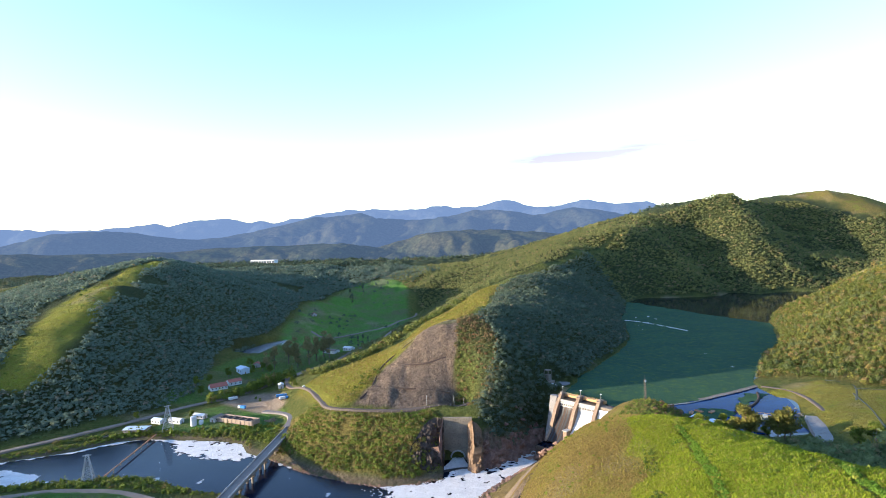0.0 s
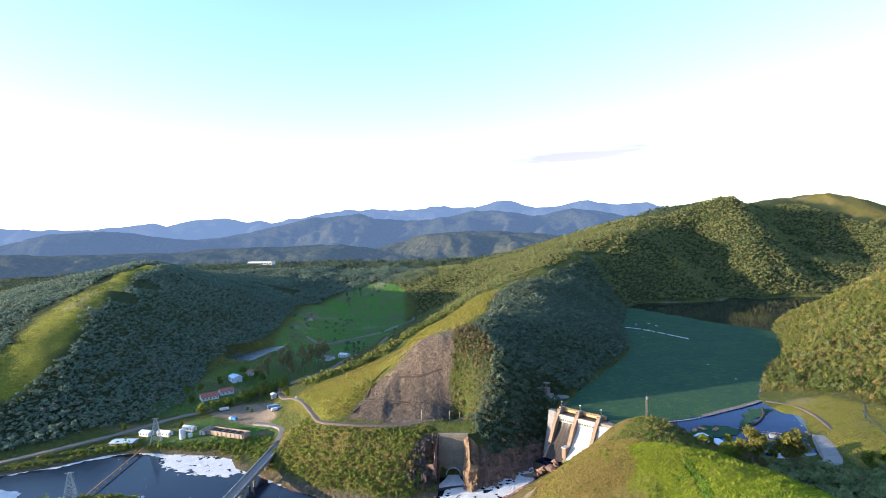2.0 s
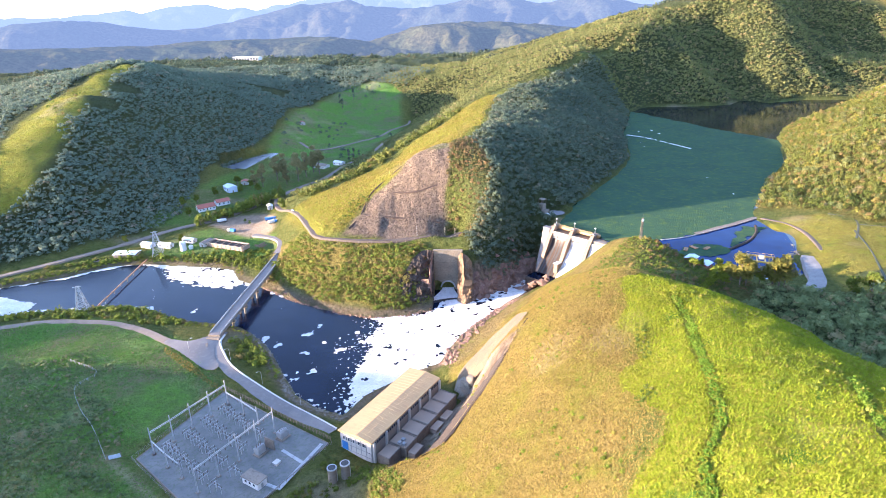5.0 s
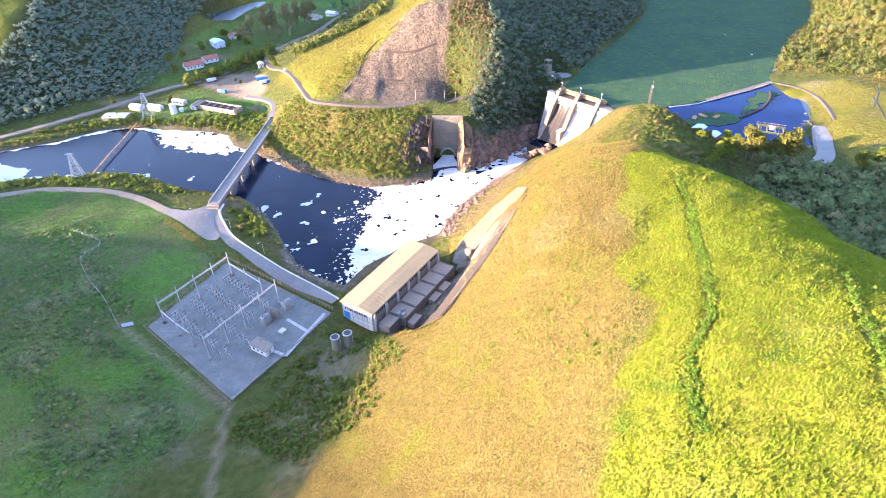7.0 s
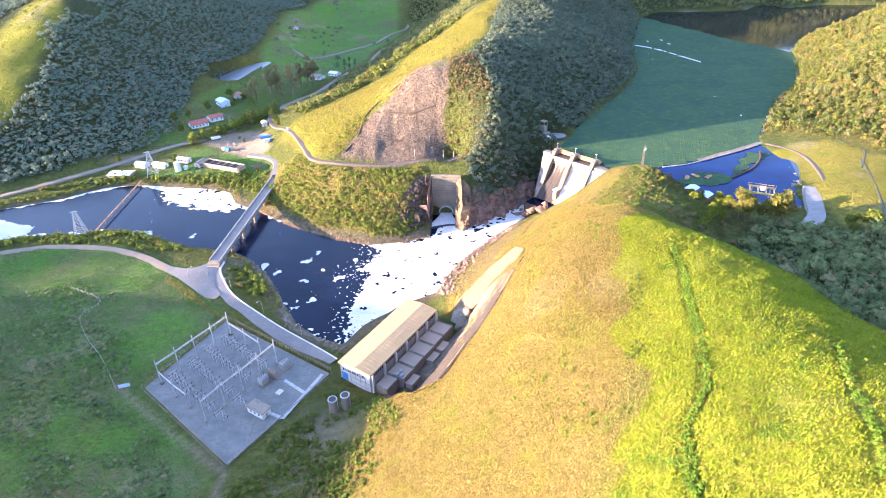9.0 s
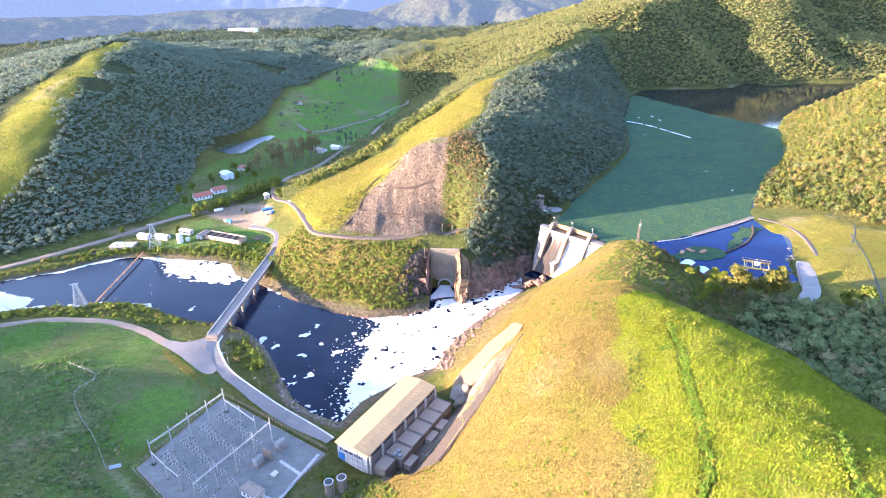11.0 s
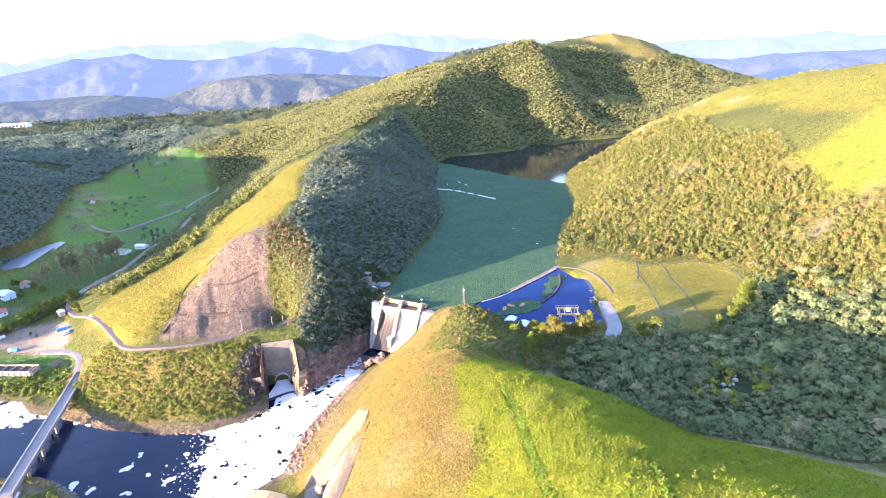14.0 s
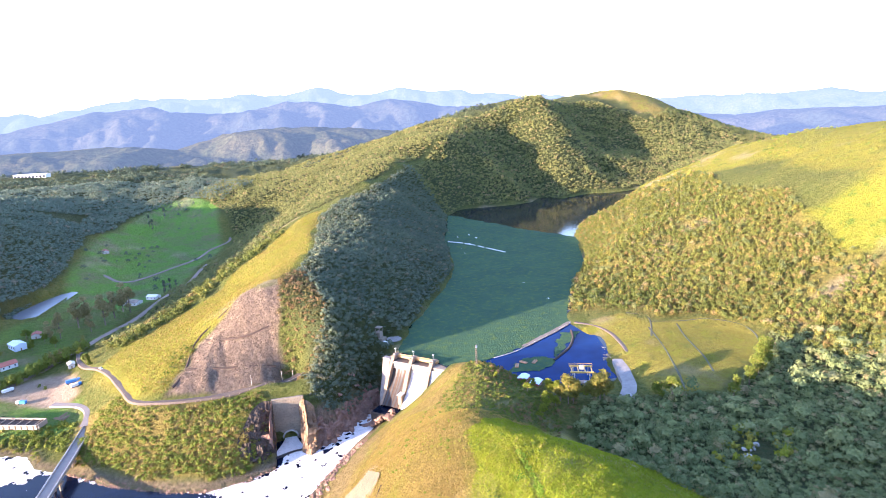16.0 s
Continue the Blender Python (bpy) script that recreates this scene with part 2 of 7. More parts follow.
def height(x, y):
    x, y = np.asarray(x, float).ravel(), np.asarray(y, float).ravel()
    h = base_height(x, y)
    calm = np.ones(len(x))
    for px, py, pr, pz in PADS:
        k = np.clip((np.hypot(x - px, y - py) - pr * 0.75) / (pr * 0.5), 0, 1)
        calm *= k
    steep = np.clip((h - 9) / 25, 0, 1) * calm
    far = np.clip((np.hypot(x, y - 200) - 350) / 900, 0, 1)
    rolling = np.clip((np.hypot(x, y) - 1500) / 1200, 0, 1)
    ridge = 1 - 2 * np.abs(fbm(x, y, 75, 4, 5))
    h = h + steep * (2.2 * fbm(x, y, 38, 4, 3) + (ridge - 0.45) * (1.2 + 7 * far)) + 0.35 * calm * fbm(x, y, 9, 2, 8)
    h = h + rolling * (30 * fbm(x, y, 700, 4, 21) - 12)
    knoll = np.clip((inside_distance(NEAR_GRASS, x, y) + 6) / 14, 0, 1)
    h = h + knoll * (0.9 * fbm(x + 0.35 * y, y, 15, 3, 83) + 0.5 * fbm(x, y, 5.5, 3, 84) + 0.8 * (0.4 - np.abs(fbm(x * 0.6 + y * 0.25, y, 22, 3, 85))))
    dr, dl = inside_distance(RIVER, x, y), inside_distance(LAKE, x, y)
    h = np.where(dr > 0, np.minimum(h, 0.6 - 0.35 * dr), np.maximum(h, 0.6 + 0.02 * np.minimum(-dr, 50)))
    h = np.where(dr > 0, np.maximum(h, -6), h)
    h = np.where(dl > 0, np.maximum(np.minimum(h, LAKE_Z + 0.2 - 0.3 * dl), LAKE_Z - 5), h)
    yard = inside_distance([(-122, 217), (-101, 263), (-44, 225), (-74, 177)], x, y)
    h = np.where(yard > -2, np.minimum(h, 5.9), h)
    h = h + np.clip(inside_distance([(-68, 409), (-47, 446), (-16, 473), (9, 463), (6, 412), (-35, 403)], x, y) / 5, 0, 1) * 1.8 * (fbm(x, y * 0.45, 7, 3, 61))
    h = h - 6.0 * np.clip(inside_distance(CUT, x, y) / 7, 0, 1)
    h = h - 6.0 * np.clip(inside_distance([(16, 366), (28, 364), (42, 378), (58, 391), (70, 400), (67, 407), (56, 401), (40, 387), (28, 378), (16, 382)], x, y) / 4, 0, 1)
    bank = np.hypot(x - 84, y - 427)
    h = np.where(bank < 14, np.minimum(h, 35.7 + 1.2 * np.maximum(bank - 9, 0)), h)
    pond = inside_distance(VALLEY_POND, x, y)
    h = np.where(pond > -4, np.minimum(h, 14.6 - 0.3 * np.clip(pond, -4, 4)), h)
    recess = inside_distance([(-4, 350), (-3.5, 384), (16, 382.5), (16.5, 364), (24, 352)], x, y)
    h = np.where(recess > 0, np.minimum(h, -2.0), h)
    return h


# stretched grid: fine near the gorge, wide towards the horizon
def stretch(lo, hi, n, centre, width):
    a, b = math.asinh((lo - centre) / width), math.asinh((hi - centre) / width)
    return centre + width * np.sinh(np.linspace(a, b, n))


gx = stretch(-4300, 4300, 560, 40, 110)
gy = stretch(-900, 4700, 640, 210, 130)
GX, GY = np.meshgrid(gx, gy)
GZ = height(GX, GY)

# ---- materials ----
def node(m, kind, **inputs):
    n = m.node_tree.nodes.new(kind)
    for k, v in inputs.items():
        n.inputs[k].default_value = v
    return n


def noise_fac(m, where, scale, detail=4.0, rough=0.55, lo=0.35, hi=0.65):
    n = node(m, "ShaderNodeTexNoise", Scale=scale, Detail=detail, Roughness=rough)
    m.node_tree.links.new(where, n.inputs["Vector"])
    r = node(m, "ShaderNodeMapRange")
    r.inputs["From Min"].default_value, r.inputs["From Max"].default_value = lo, hi
    m.node_tree.links.new(n.outputs["Fac"], r.inputs["Value"])
    return r.outputs["Result"]


def blend(m, fac, a, b):
    """A colour mix; a and b are colours or sockets."""
    n = m.node_tree.nodes.new("ShaderNodeMix")
    n.data_type = "RGBA"
    for key, v in ((0, fac), (6, a), (7, b)):
        if isinstance(v, bpy.types.NodeSocket):
            m.node_tree.links.new(v, n.inputs[key])
        else:
            n.inputs[key].default_value = (*v, 1) if isinstance(v, tuple) else v
    return n.outputs[2]


def surface(name, col, other=None, worn=None, scale=1.0, rough=0.85, metal=0.0, bump=0.3, fine=6.0, depth=0.05):
    """A material with broad patches, stains and a fine grain, in metres."""
    m = bpy.data.materials.new(name)
    m.use_nodes = True
    b = m.node_tree.nodes["Principled BSDF"]
    where = m.node_tree.nodes.new("ShaderNodeNewGeometry").outputs["Position"]
    other = other or tuple(c * 0.72 for c in col)
    worn = worn or tuple(c * 0.85 + 0.02 for c in col)
    c = blend(m, noise_fac(m, where, scale * 0.35), col, other)
    c = blend(m, noise_fac(m, where, scale * 1.7, 5, 0.6, 0.5, 0.72), c, worn)
    grain = noise_fac(m, where, fine, 3, 0.6, 0.3, 0.7)
    c = blend(m, grain, c, blend(m, 0.75, tuple(v * 0.8 for v in col), c))
    m.node_tree.links.new(c, b.inputs["Base Color"])
    b.inputs["Roughness"].default_value, b.inputs["Metallic"].default_value = rough, metal
    if bump:
        bp = node(m, "ShaderNodeBump", Strength=bump, Distance=depth)
        m.node_tree.links.new(grain, bp.inputs["Height"])
        m.node_tree.links.new(bp.outputs["Normal"], b.inputs["Normal"])
    return m


def leaves(name, dark, light, dry, scale=0.5):
    """Foliage: colour by crown and by leaf clump, from the mesh's own tint value."""
    m = bpy.data.materials.new(name)
    m.use_nodes = True
    b = m.node_tree.nodes["Principled BSDF"]
    where = m.node_tree.nodes.new("ShaderNodeNewGeometry").outputs["Position"]
    tint = m.node_tree.nodes.new("ShaderNodeAttribute")
    tint.attribute_name = "tint"
    sep = m.node_tree.nodes.new("ShaderNodeSeparateColor")
    m.node_tree.links.new(tint.outputs["Color"], sep.inputs["Color"])
    c = blend(m, sep.outputs["Red"], dark, light)
    c = blend(m, sep.outputs["Green"], c, dry)
    c = blend(m, noise_fac(m, where, scale, 6, 0.7, 0.45, 0.8), c, tuple(0.6 * v for v in dark))
    m.node_tree.links.new(c, b.inputs["Base Color"])
    b.inputs["Roughness"].default_value = 0.8
    b.inputs["Specular IOR Level"].default_value = 0.15
    bp = node(m, "ShaderNodeBump", Strength=0.6, Distance=0.5)
    m.node_tree.links.new(noise_fac(m, where, 1.6, 4, 0.7, 0.3, 0.7), bp.inputs["Height"])
    m.node_tree.links.new(bp.outputs["Normal"], b.inputs["Normal"])
    thin = m.node_tree.nodes.new("ShaderNodeBsdfTranslucent")
    m.node_tree.links.new(c, thin.inputs["Color"])
    mix = node(m, "ShaderNodeMixShader", Fac=0.3)
    m.node_tree.links.new(b.outputs["BSDF"], mix.inputs[1])
    m.node_tree.links.new(thin.outputs["BSDF"], mix.inputs[2])
    m.node_tree.links.new(mix.outputs["Shader"], m.node_tree.nodes["Material Output"].inputs["Surface"])
    return m


def ground_material():
    m = bpy.data.materials.new("ground")
    m.use_nodes = True
    lk = m.node_tree.links.new
    b = m.node_tree.nodes["Principled BSDF"]
    b.inputs["Specular IOR Level"].default_value = 0.1
    where = m.node_tree.nodes.new("ShaderNodeNewGeometry").outputs["Position"]
    masks = []
    for key in ("cover", "earth"):
        at = m.node_tree.nodes.new("ShaderNodeAttribute")
        at.attribute_name = key
        sp = m.node_tree.nodes.new("ShaderNodeSeparateColor")
        lk(at.outputs["Color"], sp.inputs["Color"])
        masks += [sp.outputs["Red"], sp.outputs["Green"], sp.outputs["Blue"]]
    dry, lush, wood, scar, dirt, meadow = masks
    broad = noise_fac(m, where, 0.045, 5, 0.6)
    mid = noise_fac(m, where, 0.35, 5, 0.65, 0.36, 0.66)
    fine = noise_fac(m, where, 1.9, 4, 0.7, 0.36, 0.66)
    c = blend(m, broad, (0.15, 0.17, 0.045), (0.2, 0.19, 0.055))
    c = blend(m, mid, c, (0.09, 0.12, 0.025))
    straw = blend(m, mid, blend(m, broad, (0.34, 0.25, 0.08), (0.30, 0.235, 0.065)), (0.20, 0.155, 0.045))
    straw = blend(m, noise_fac(m, where, 0.055, 5, 0.65, 0.52, 0.68), straw, (0.25, 0.26, 0.035))
    c = blend(m, dry, c, straw)
    green = blend(m, mid, blend(m, broad, (0.32, 0.35, 0.014), (0.23, 0.31, 0.012)), (0.34, 0.31, 0.04))
    green = blend(m, noise_fac(m, where, 0.12, 5, 0.6, 0.55, 0.7), green, (0.10, 0.20, 0.02))
    c = blend(m, lush, c, green)
    c = blend(m, wood, c, blend(m, mid, (0.055, 0.075, 0.03), (0.085, 0.095, 0.04)))
    c = blend(m, meadow, c, blend(m, mid, blend(m, noise_fac(m, where, 0.03, 6, 0.6, 0.42, 0.6), (0.16, 0.36, 0.05), (0.24, 0.22, 0.12)), (0.14, 0.25, 0.06)))
    c = blend(m, dirt, c, blend(m, mid, (0.52, 0.41, 0.30), (0.42, 0.32, 0.235)))
    stretch_map = node(m, "ShaderNodeMapping")
    stretch_map.inputs["Scale"].default_value = (1.0, 1.0, 0.16)
    lk(where, stretch_map.inputs["Vector"])
    rock = blend(m, noise_fac(m, stretch_map.outputs["Vector"], 0.55, 6, 0.7, 0.35, 0.65), (0.30, 0.225, 0.17), (0.15, 0.11, 0.085))
    rock = blend(m, noise_fac(m, stretch_map.outputs["Vector"], 0.22, 4, 0.7, 0.52, 0.7), rock, (0.36, 0.27, 0.19))
    c = blend(m, scar, c, rock)
    stone = m.node_tree.nodes.new("ShaderNodeAttribute")
    stone.attribute_name = "stone"
    c = blend(m, stone.outputs["Fac"], c, blend(m, mid, (0.62, 0.52, 0.38), (0.40, 0.31, 0.22)))
    c = blend(m, noise_fac(m, where, 3.6, 3, 0.7, 0.40, 0.75), c, blend(m, 0.55, (0.02, 0.025, 0.008), c))
    lk(c, b.inputs["Base Color"])
    b.inputs["Roughness"].default_value = 0.95
    bp = node(m, "ShaderNodeBump", Strength=1.0, Distance=0.9)
    lk(fine, bp.inputs["Height"])
    bp2 = node(m, "ShaderNodeBump", Strength=0.9, Distance=1.6)
    lk(mid, bp2.inputs["Height"])
    lk(bp.outputs["Normal"], bp2.inputs["Normal"])
    lk(bp2.outputs["Normal"], b.inputs["Normal"])
    return m


def water_material(name, col, ripple, size, gloss=0.3):
    m = bpy.data.materials.new(name)
    m.use_nodes = True
    b = m.node_tree.nodes["Principled BSDF"]
    where = m.node_tree.nodes.new("ShaderNodeNewGeometry").outputs["Position"]
    m.node_tree.links.new(blend(m, noise_fac(m, where, 0.03), col, tuple(0.6 * v for v in col)), b.inputs["Base Color"])
    b.inputs["Roughness"].default_value = 0.06
    b.inputs["IOR"].default_value = 1.33
    b.inputs["Specular IOR Level"].default_value = gloss
    bp = node(m, "ShaderNodeBump", Strength=ripple, Distance=0.25)
    m.node_tree.links.new(noise_fac(m, where, size, 5, 0.6, 0.2, 0.8), bp.inputs["Height"])
    m.node_tree.links.new(bp.outputs["Normal"], b.inputs["Normal"])
    return m


M_GROUND = ground_material()
M_WATER = water_material("river_water", (0.006, 0.011, 0.028), 0.22, 0.6)
# strong blue base paints in the upper sky that this pond reflects
M_BLUE_POND = water_material("pond_water", (0.005, 0.026, 0.12), 0.16, 0.5, 0.05)
M_LAKE = water_material("lake_water", (0.014, 0.018, 0.022), 0.05, 0.3)
M_FOAM = surface("foam", (0.80, 0.79, 0.80), (0.66, 0.65, 0.66), (0.52, 0.51, 0.50), 0.5, 0.9, bump=1.0, fine=1.6, depth=0.6)
M_WEED = surface("water_weed", (0.042, 0.088, 0.044), (0.03, 0.068, 0.042), (0.075, 0.115, 0.03), 0.12, 0.85, bump=0.9, fine=0.9, depth=0.5)
M_WEED.node_tree.nodes["Principled BSDF"].inputs["Specular IOR Level"].default_value = 0.06
M_CONC = surface("concrete", (0.245, 0.20, 0.155), (0.18, 0.15, 0.12), (0.11, 0.09, 0.075), 0.5)
M_WHITE_CONC = surface("pale_concrete", (0.40, 0.40, 0.395), (0.32, 0.32, 0.315), (0.22, 0.21, 0.20), 0.3)
M_HILL_ROAD = surface("brown_hill_road", (0.095, 0.07, 0.054), (0.073, 0.055, 0.044), (0.125, 0.095, 0.072), 0.4, bump=0.3)
# pale base colour stands in for bright sky reflected in the valley pond
M_POND = surface("sky_pale_pond_water", (0.13, 0.135, 0.15), (0.11, 0.115, 0.13), (0.15, 0.15, 0.155), 0.1, 0.25, bump=0.05)
M_CHUTE = surface("wet_brown_concrete", (0.042, 0.022, 0.012), (0.03, 0.017, 0.01), (0.058, 0.032, 0.018), 0.4, 0.75)
M_DARK = surface("dark_slime_and_shade", (0.028, 0.026, 0.026), (0.02, 0.02, 0.02), scale=0.6, rough=0.5)
M_PIER = surface("buff_weathered_concrete", (0.25, 0.175, 0.12), (0.185, 0.13, 0.092), (0.12, 0.088, 0.066), 0.5)
M_STONE = surface("stone_masonry", (0.22, 0.185, 0.14), (0.16, 0.14, 0.11), (0.10, 0.088, 0.07), 0.6, bump=0.6, fine=1.6, depth=0.2)
M_ROCK = surface("red_brown_rock", (0.23, 0.13, 0.095), (0.15, 0.09, 0.07), (0.30, 0.195, 0.14), 0.35, bump=0.9, fine=1.1, depth=0.5)
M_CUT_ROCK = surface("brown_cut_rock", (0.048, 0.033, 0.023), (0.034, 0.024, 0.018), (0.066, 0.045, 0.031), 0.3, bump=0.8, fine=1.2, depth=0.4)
M_OCHRE = surface("ochre_walkway_steel", (0.42, 0.235, 0.085), (0.34, 0.19, 0.075), scale=1.0, rough=0.6, bump=0.1)
M_PALE_ROCK = surface("pale_rock", (0.165, 0.118, 0.068), (0.125, 0.088, 0.054), (0.08, 0.056, 0.04), 0.3, bump=0.8, fine=0.9, depth=0.5)
M_ROAD = surface("worn_asphalt", (0.19, 0.165, 0.15), (0.155, 0.135, 0.125), (0.23, 0.20, 0.17), 0.3, bump=0.15)
M_BUTTRESS = surface("tan_rock", (0.205, 0.13, 0.074), (0.145, 0.093, 0.056), (0.26, 0.17, 0.10), 0.35, bump=0.9, fine=1.1, depth=0.5)
M_SHORE = surface("orange_brown_shore_stone", (0.25, 0.145, 0.09), (0.18, 0.11, 0.072), (0.30, 0.20, 0.135), 0.6, bump=0.7, fine=1.4, depth=0.3)
M_SLAB = surface("weathered_slab", (0.22, 0.21, 0.205), (0.165, 0.158, 0.155), (0.115, 0.108, 0.10), 0.5, bump=0.4)
M_TRACK = surface("dirt_track", (0.18, 0.138, 0.105), (0.145, 0.112, 0.087), (0.215, 0.17, 0.13), 0.4, bump=0.3)
M_GRAVEL = surface("grey_gravel", (0.17, 0.165, 0.155), (0.115, 0.12, 0.115), (0.09, 0.11, 0.07), 0.5, bump=0.5, fine=4.0)
M_KERB = surface("white_kerb_paint", (0.62, 0.60, 0.55), scale=1.0)
M_ROOF = surface("cream_roof_sheet", (0.42, 0.285, 0.13), (0.38, 0.255, 0.118), (0.34, 0.225, 0.108), 0.25, 0.6, bump=0.1)
M_ANNEX = surface("beige_flat_roof", (0.33, 0.25, 0.185), (0.28, 0.21, 0.16), scale=0.4)
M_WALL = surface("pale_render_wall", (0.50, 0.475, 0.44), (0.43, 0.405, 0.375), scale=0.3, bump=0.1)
M_SHADE_WALL = surface("shade_grey_wall", (0.24, 0.22, 0.20), (0.19, 0.175, 0.16), scale=0.4)
M_GLASS = surface("dark_window_glass", (0.03, 0.045, 0.07), rough=0.12, bump=0.0)
M_STEEL = surface("galvanised_steel", (0.46, 0.46, 0.44), (0.38, 0.38, 0.37), scale=1.0, rough=0.5, metal=0.3, bump=0.1)
M_GREYMACH = surface("grey_painted_steel", (0.30, 0.31, 0.31), (0.24, 0.25, 0.25), scale=1.5, rough=0.5, bump=0.1)
M_PORC = surface("brown_porcelain", (0.13, 0.085, 0.065), rough=0.35, bump=0.0)
M_YELLOW = surface("yellow_steel", (0.50, 0.34, 0.07), (0.42, 0.28, 0.07), scale=1.0, rough=0.5, bump=0.1)
M_ORANGE = surface("orange_pipe", (0.48, 0.22, 0.09), (0.38, 0.18, 0.09), scale=0.5, rough=0.6)
M_TILE = surface("red_roof_tile", (0.36, 0.115, 0.075), (0.28, 0.09, 0.065), (0.22, 0.09, 0.07), 0.8, bump=0.4, fine=3.0)
M_BLUE = surface("blue_paint", (0.05, 0.22, 0.52), (0.04, 0.17, 0.42), rough=0.35, bump=0.0)
M_WHITEPAINT = surface("white_paint", (0.66, 0.66, 0.65), (0.57, 0.57, 0.56), rough=0.4, bump=0.05)
M_RUBBER = surface("black_rubber", (0.025, 0.025, 0.025), rough=0.8, bump=0.0)
M_BARK = surface("grey_brown_bark", (0.21, 0.16, 0.115), (0.14, 0.105, 0.08), (0.28, 0.22, 0.17), 2.0, bump=0.6)
M_TIMBER = surface("weathered_timber", (0.25, 0.17, 0.10), (0.19, 0.13, 0.08), scale=1.0)
M_BLUEROOF = surface("pale_blue_roof", (0.58, 0.66, 0.76), (0.50, 0.58, 0.68), scale=0.5, rough=0.5, bump=0.05)
M_DITCH = surface("dark_ditch_growth", (0.035, 0.045, 0.018), (0.06, 0.055, 0.03), scale=0.5)
M_TERRACE = surface("mown_grass_slope", (0.30, 0.36, 0.02), (0.25, 0.31, 0.018), scale=0.2, bump=0.4, fine=2.0)
L_FOREST = leaves("forest_leaves", (0.085, 0.12, 0.085), (0.14, 0.175, 0.105), (0.21, 0.19, 0.12), 0.8)
# left bank forest: distance haze put into a lighter, bluer leaf colour
L_HAZED = leaves("hazed_forest_leaves", (0.125, 0.17, 0.125), (0.165, 0.21, 0.14), (0.25, 0.22, 0.15), 0.8)
L_MEADOW = leaves("meadow_grass", (0.10, 0.22, 0.035), (0.19, 0.34, 0.05), (0.25, 0.22, 0.11), 0.8)
L_FAR = leaves("hill_forest_leaves", (0.115, 0.145, 0.05), (0.205, 0.21, 0.068), (0.27, 0.21, 0.10), 0.8)
L_DRY = leaves("dry_scrub_leaves", (0.11, 0.11, 0.04), (0.20, 0.17, 0.06), (0.24, 0.15, 0.075), 0.5)
L_STRAW = leaves("straw_grass", (0.28, 0.205, 0.06), (0.37, 0.275, 0.08), (0.26, 0.26, 0.03), 0.8)
L_PLATEAU = leaves("plateau_leaves", (0.06, 0.088, 0.06), (0.09, 0.12, 0.07), (0.13, 0.12, 0.07), 0.8)
L_GULLY = leaves("gully_leaves", (0.10, 0.19, 0.015), (0.20, 0.29, 0.02), (0.26, 0.26, 0.04), 0.8)
# valley gums: missing sunlight painted in as a paler leaf colour
L_SUNNED = leaves("sunlit_gum_leaves", (0.22, 0.21, 0.09), (0.40, 0.35, 0.16), (0.42, 0.30, 0.14), 0.8)
L_SCRUB = leaves("scrub_leaves", (0.10, 0.13, 0.027), (0.18, 0.19, 0.042), (0.26, 0.18, 0.07), 0.35)
L_GREY = leaves("ravine_leaves", (0.125, 0.175, 0.07), (0.225, 0.27, 0.105), (0.31, 0.26, 0.13), 0.3)
L_BANK = leaves("bank_shrub_leaves", (0.10, 0.145, 0.022), (0.20, 0.235, 0.035), (0.26, 0.19, 0.07), 0.4)
L_GUM = leaves("gum_leaves", (0.14, 0.15, 0.032), (0.27, 0.245, 0.048), (0.30, 0.22, 0.07), 0.8)
L_LIME = leaves("bright_leaves", (0.13, 0.18, 0.02), (0.26, 0.30, 0.03), (0.30, 0.27, 0.05), 0.8)
L_TUFT = leaves("grass_tufts", (0.175, 0.25, 0.01), (0.29, 0.325, 0.014), (0.32, 0.27, 0.06), 0.8)


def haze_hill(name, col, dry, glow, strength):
    """Far wooded ranges behind everything else; blue emission paints in their distance haze."""
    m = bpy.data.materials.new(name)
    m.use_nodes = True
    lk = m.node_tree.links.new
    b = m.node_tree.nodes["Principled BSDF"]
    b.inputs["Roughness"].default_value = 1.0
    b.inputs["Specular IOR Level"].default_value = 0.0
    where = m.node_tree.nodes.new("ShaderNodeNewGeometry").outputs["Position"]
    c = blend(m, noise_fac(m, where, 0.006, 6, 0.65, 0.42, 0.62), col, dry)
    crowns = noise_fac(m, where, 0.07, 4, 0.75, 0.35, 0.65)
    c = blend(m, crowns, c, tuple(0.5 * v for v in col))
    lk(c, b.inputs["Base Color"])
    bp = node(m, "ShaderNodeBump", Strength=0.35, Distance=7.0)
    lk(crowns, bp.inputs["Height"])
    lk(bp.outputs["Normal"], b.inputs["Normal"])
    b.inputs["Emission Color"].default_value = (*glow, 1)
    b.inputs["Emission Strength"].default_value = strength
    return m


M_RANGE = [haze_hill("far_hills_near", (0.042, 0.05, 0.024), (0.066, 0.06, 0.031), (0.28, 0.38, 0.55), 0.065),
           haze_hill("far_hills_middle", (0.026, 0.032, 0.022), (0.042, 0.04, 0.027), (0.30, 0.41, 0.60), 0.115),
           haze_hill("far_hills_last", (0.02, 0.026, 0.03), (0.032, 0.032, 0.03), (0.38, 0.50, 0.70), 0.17)]

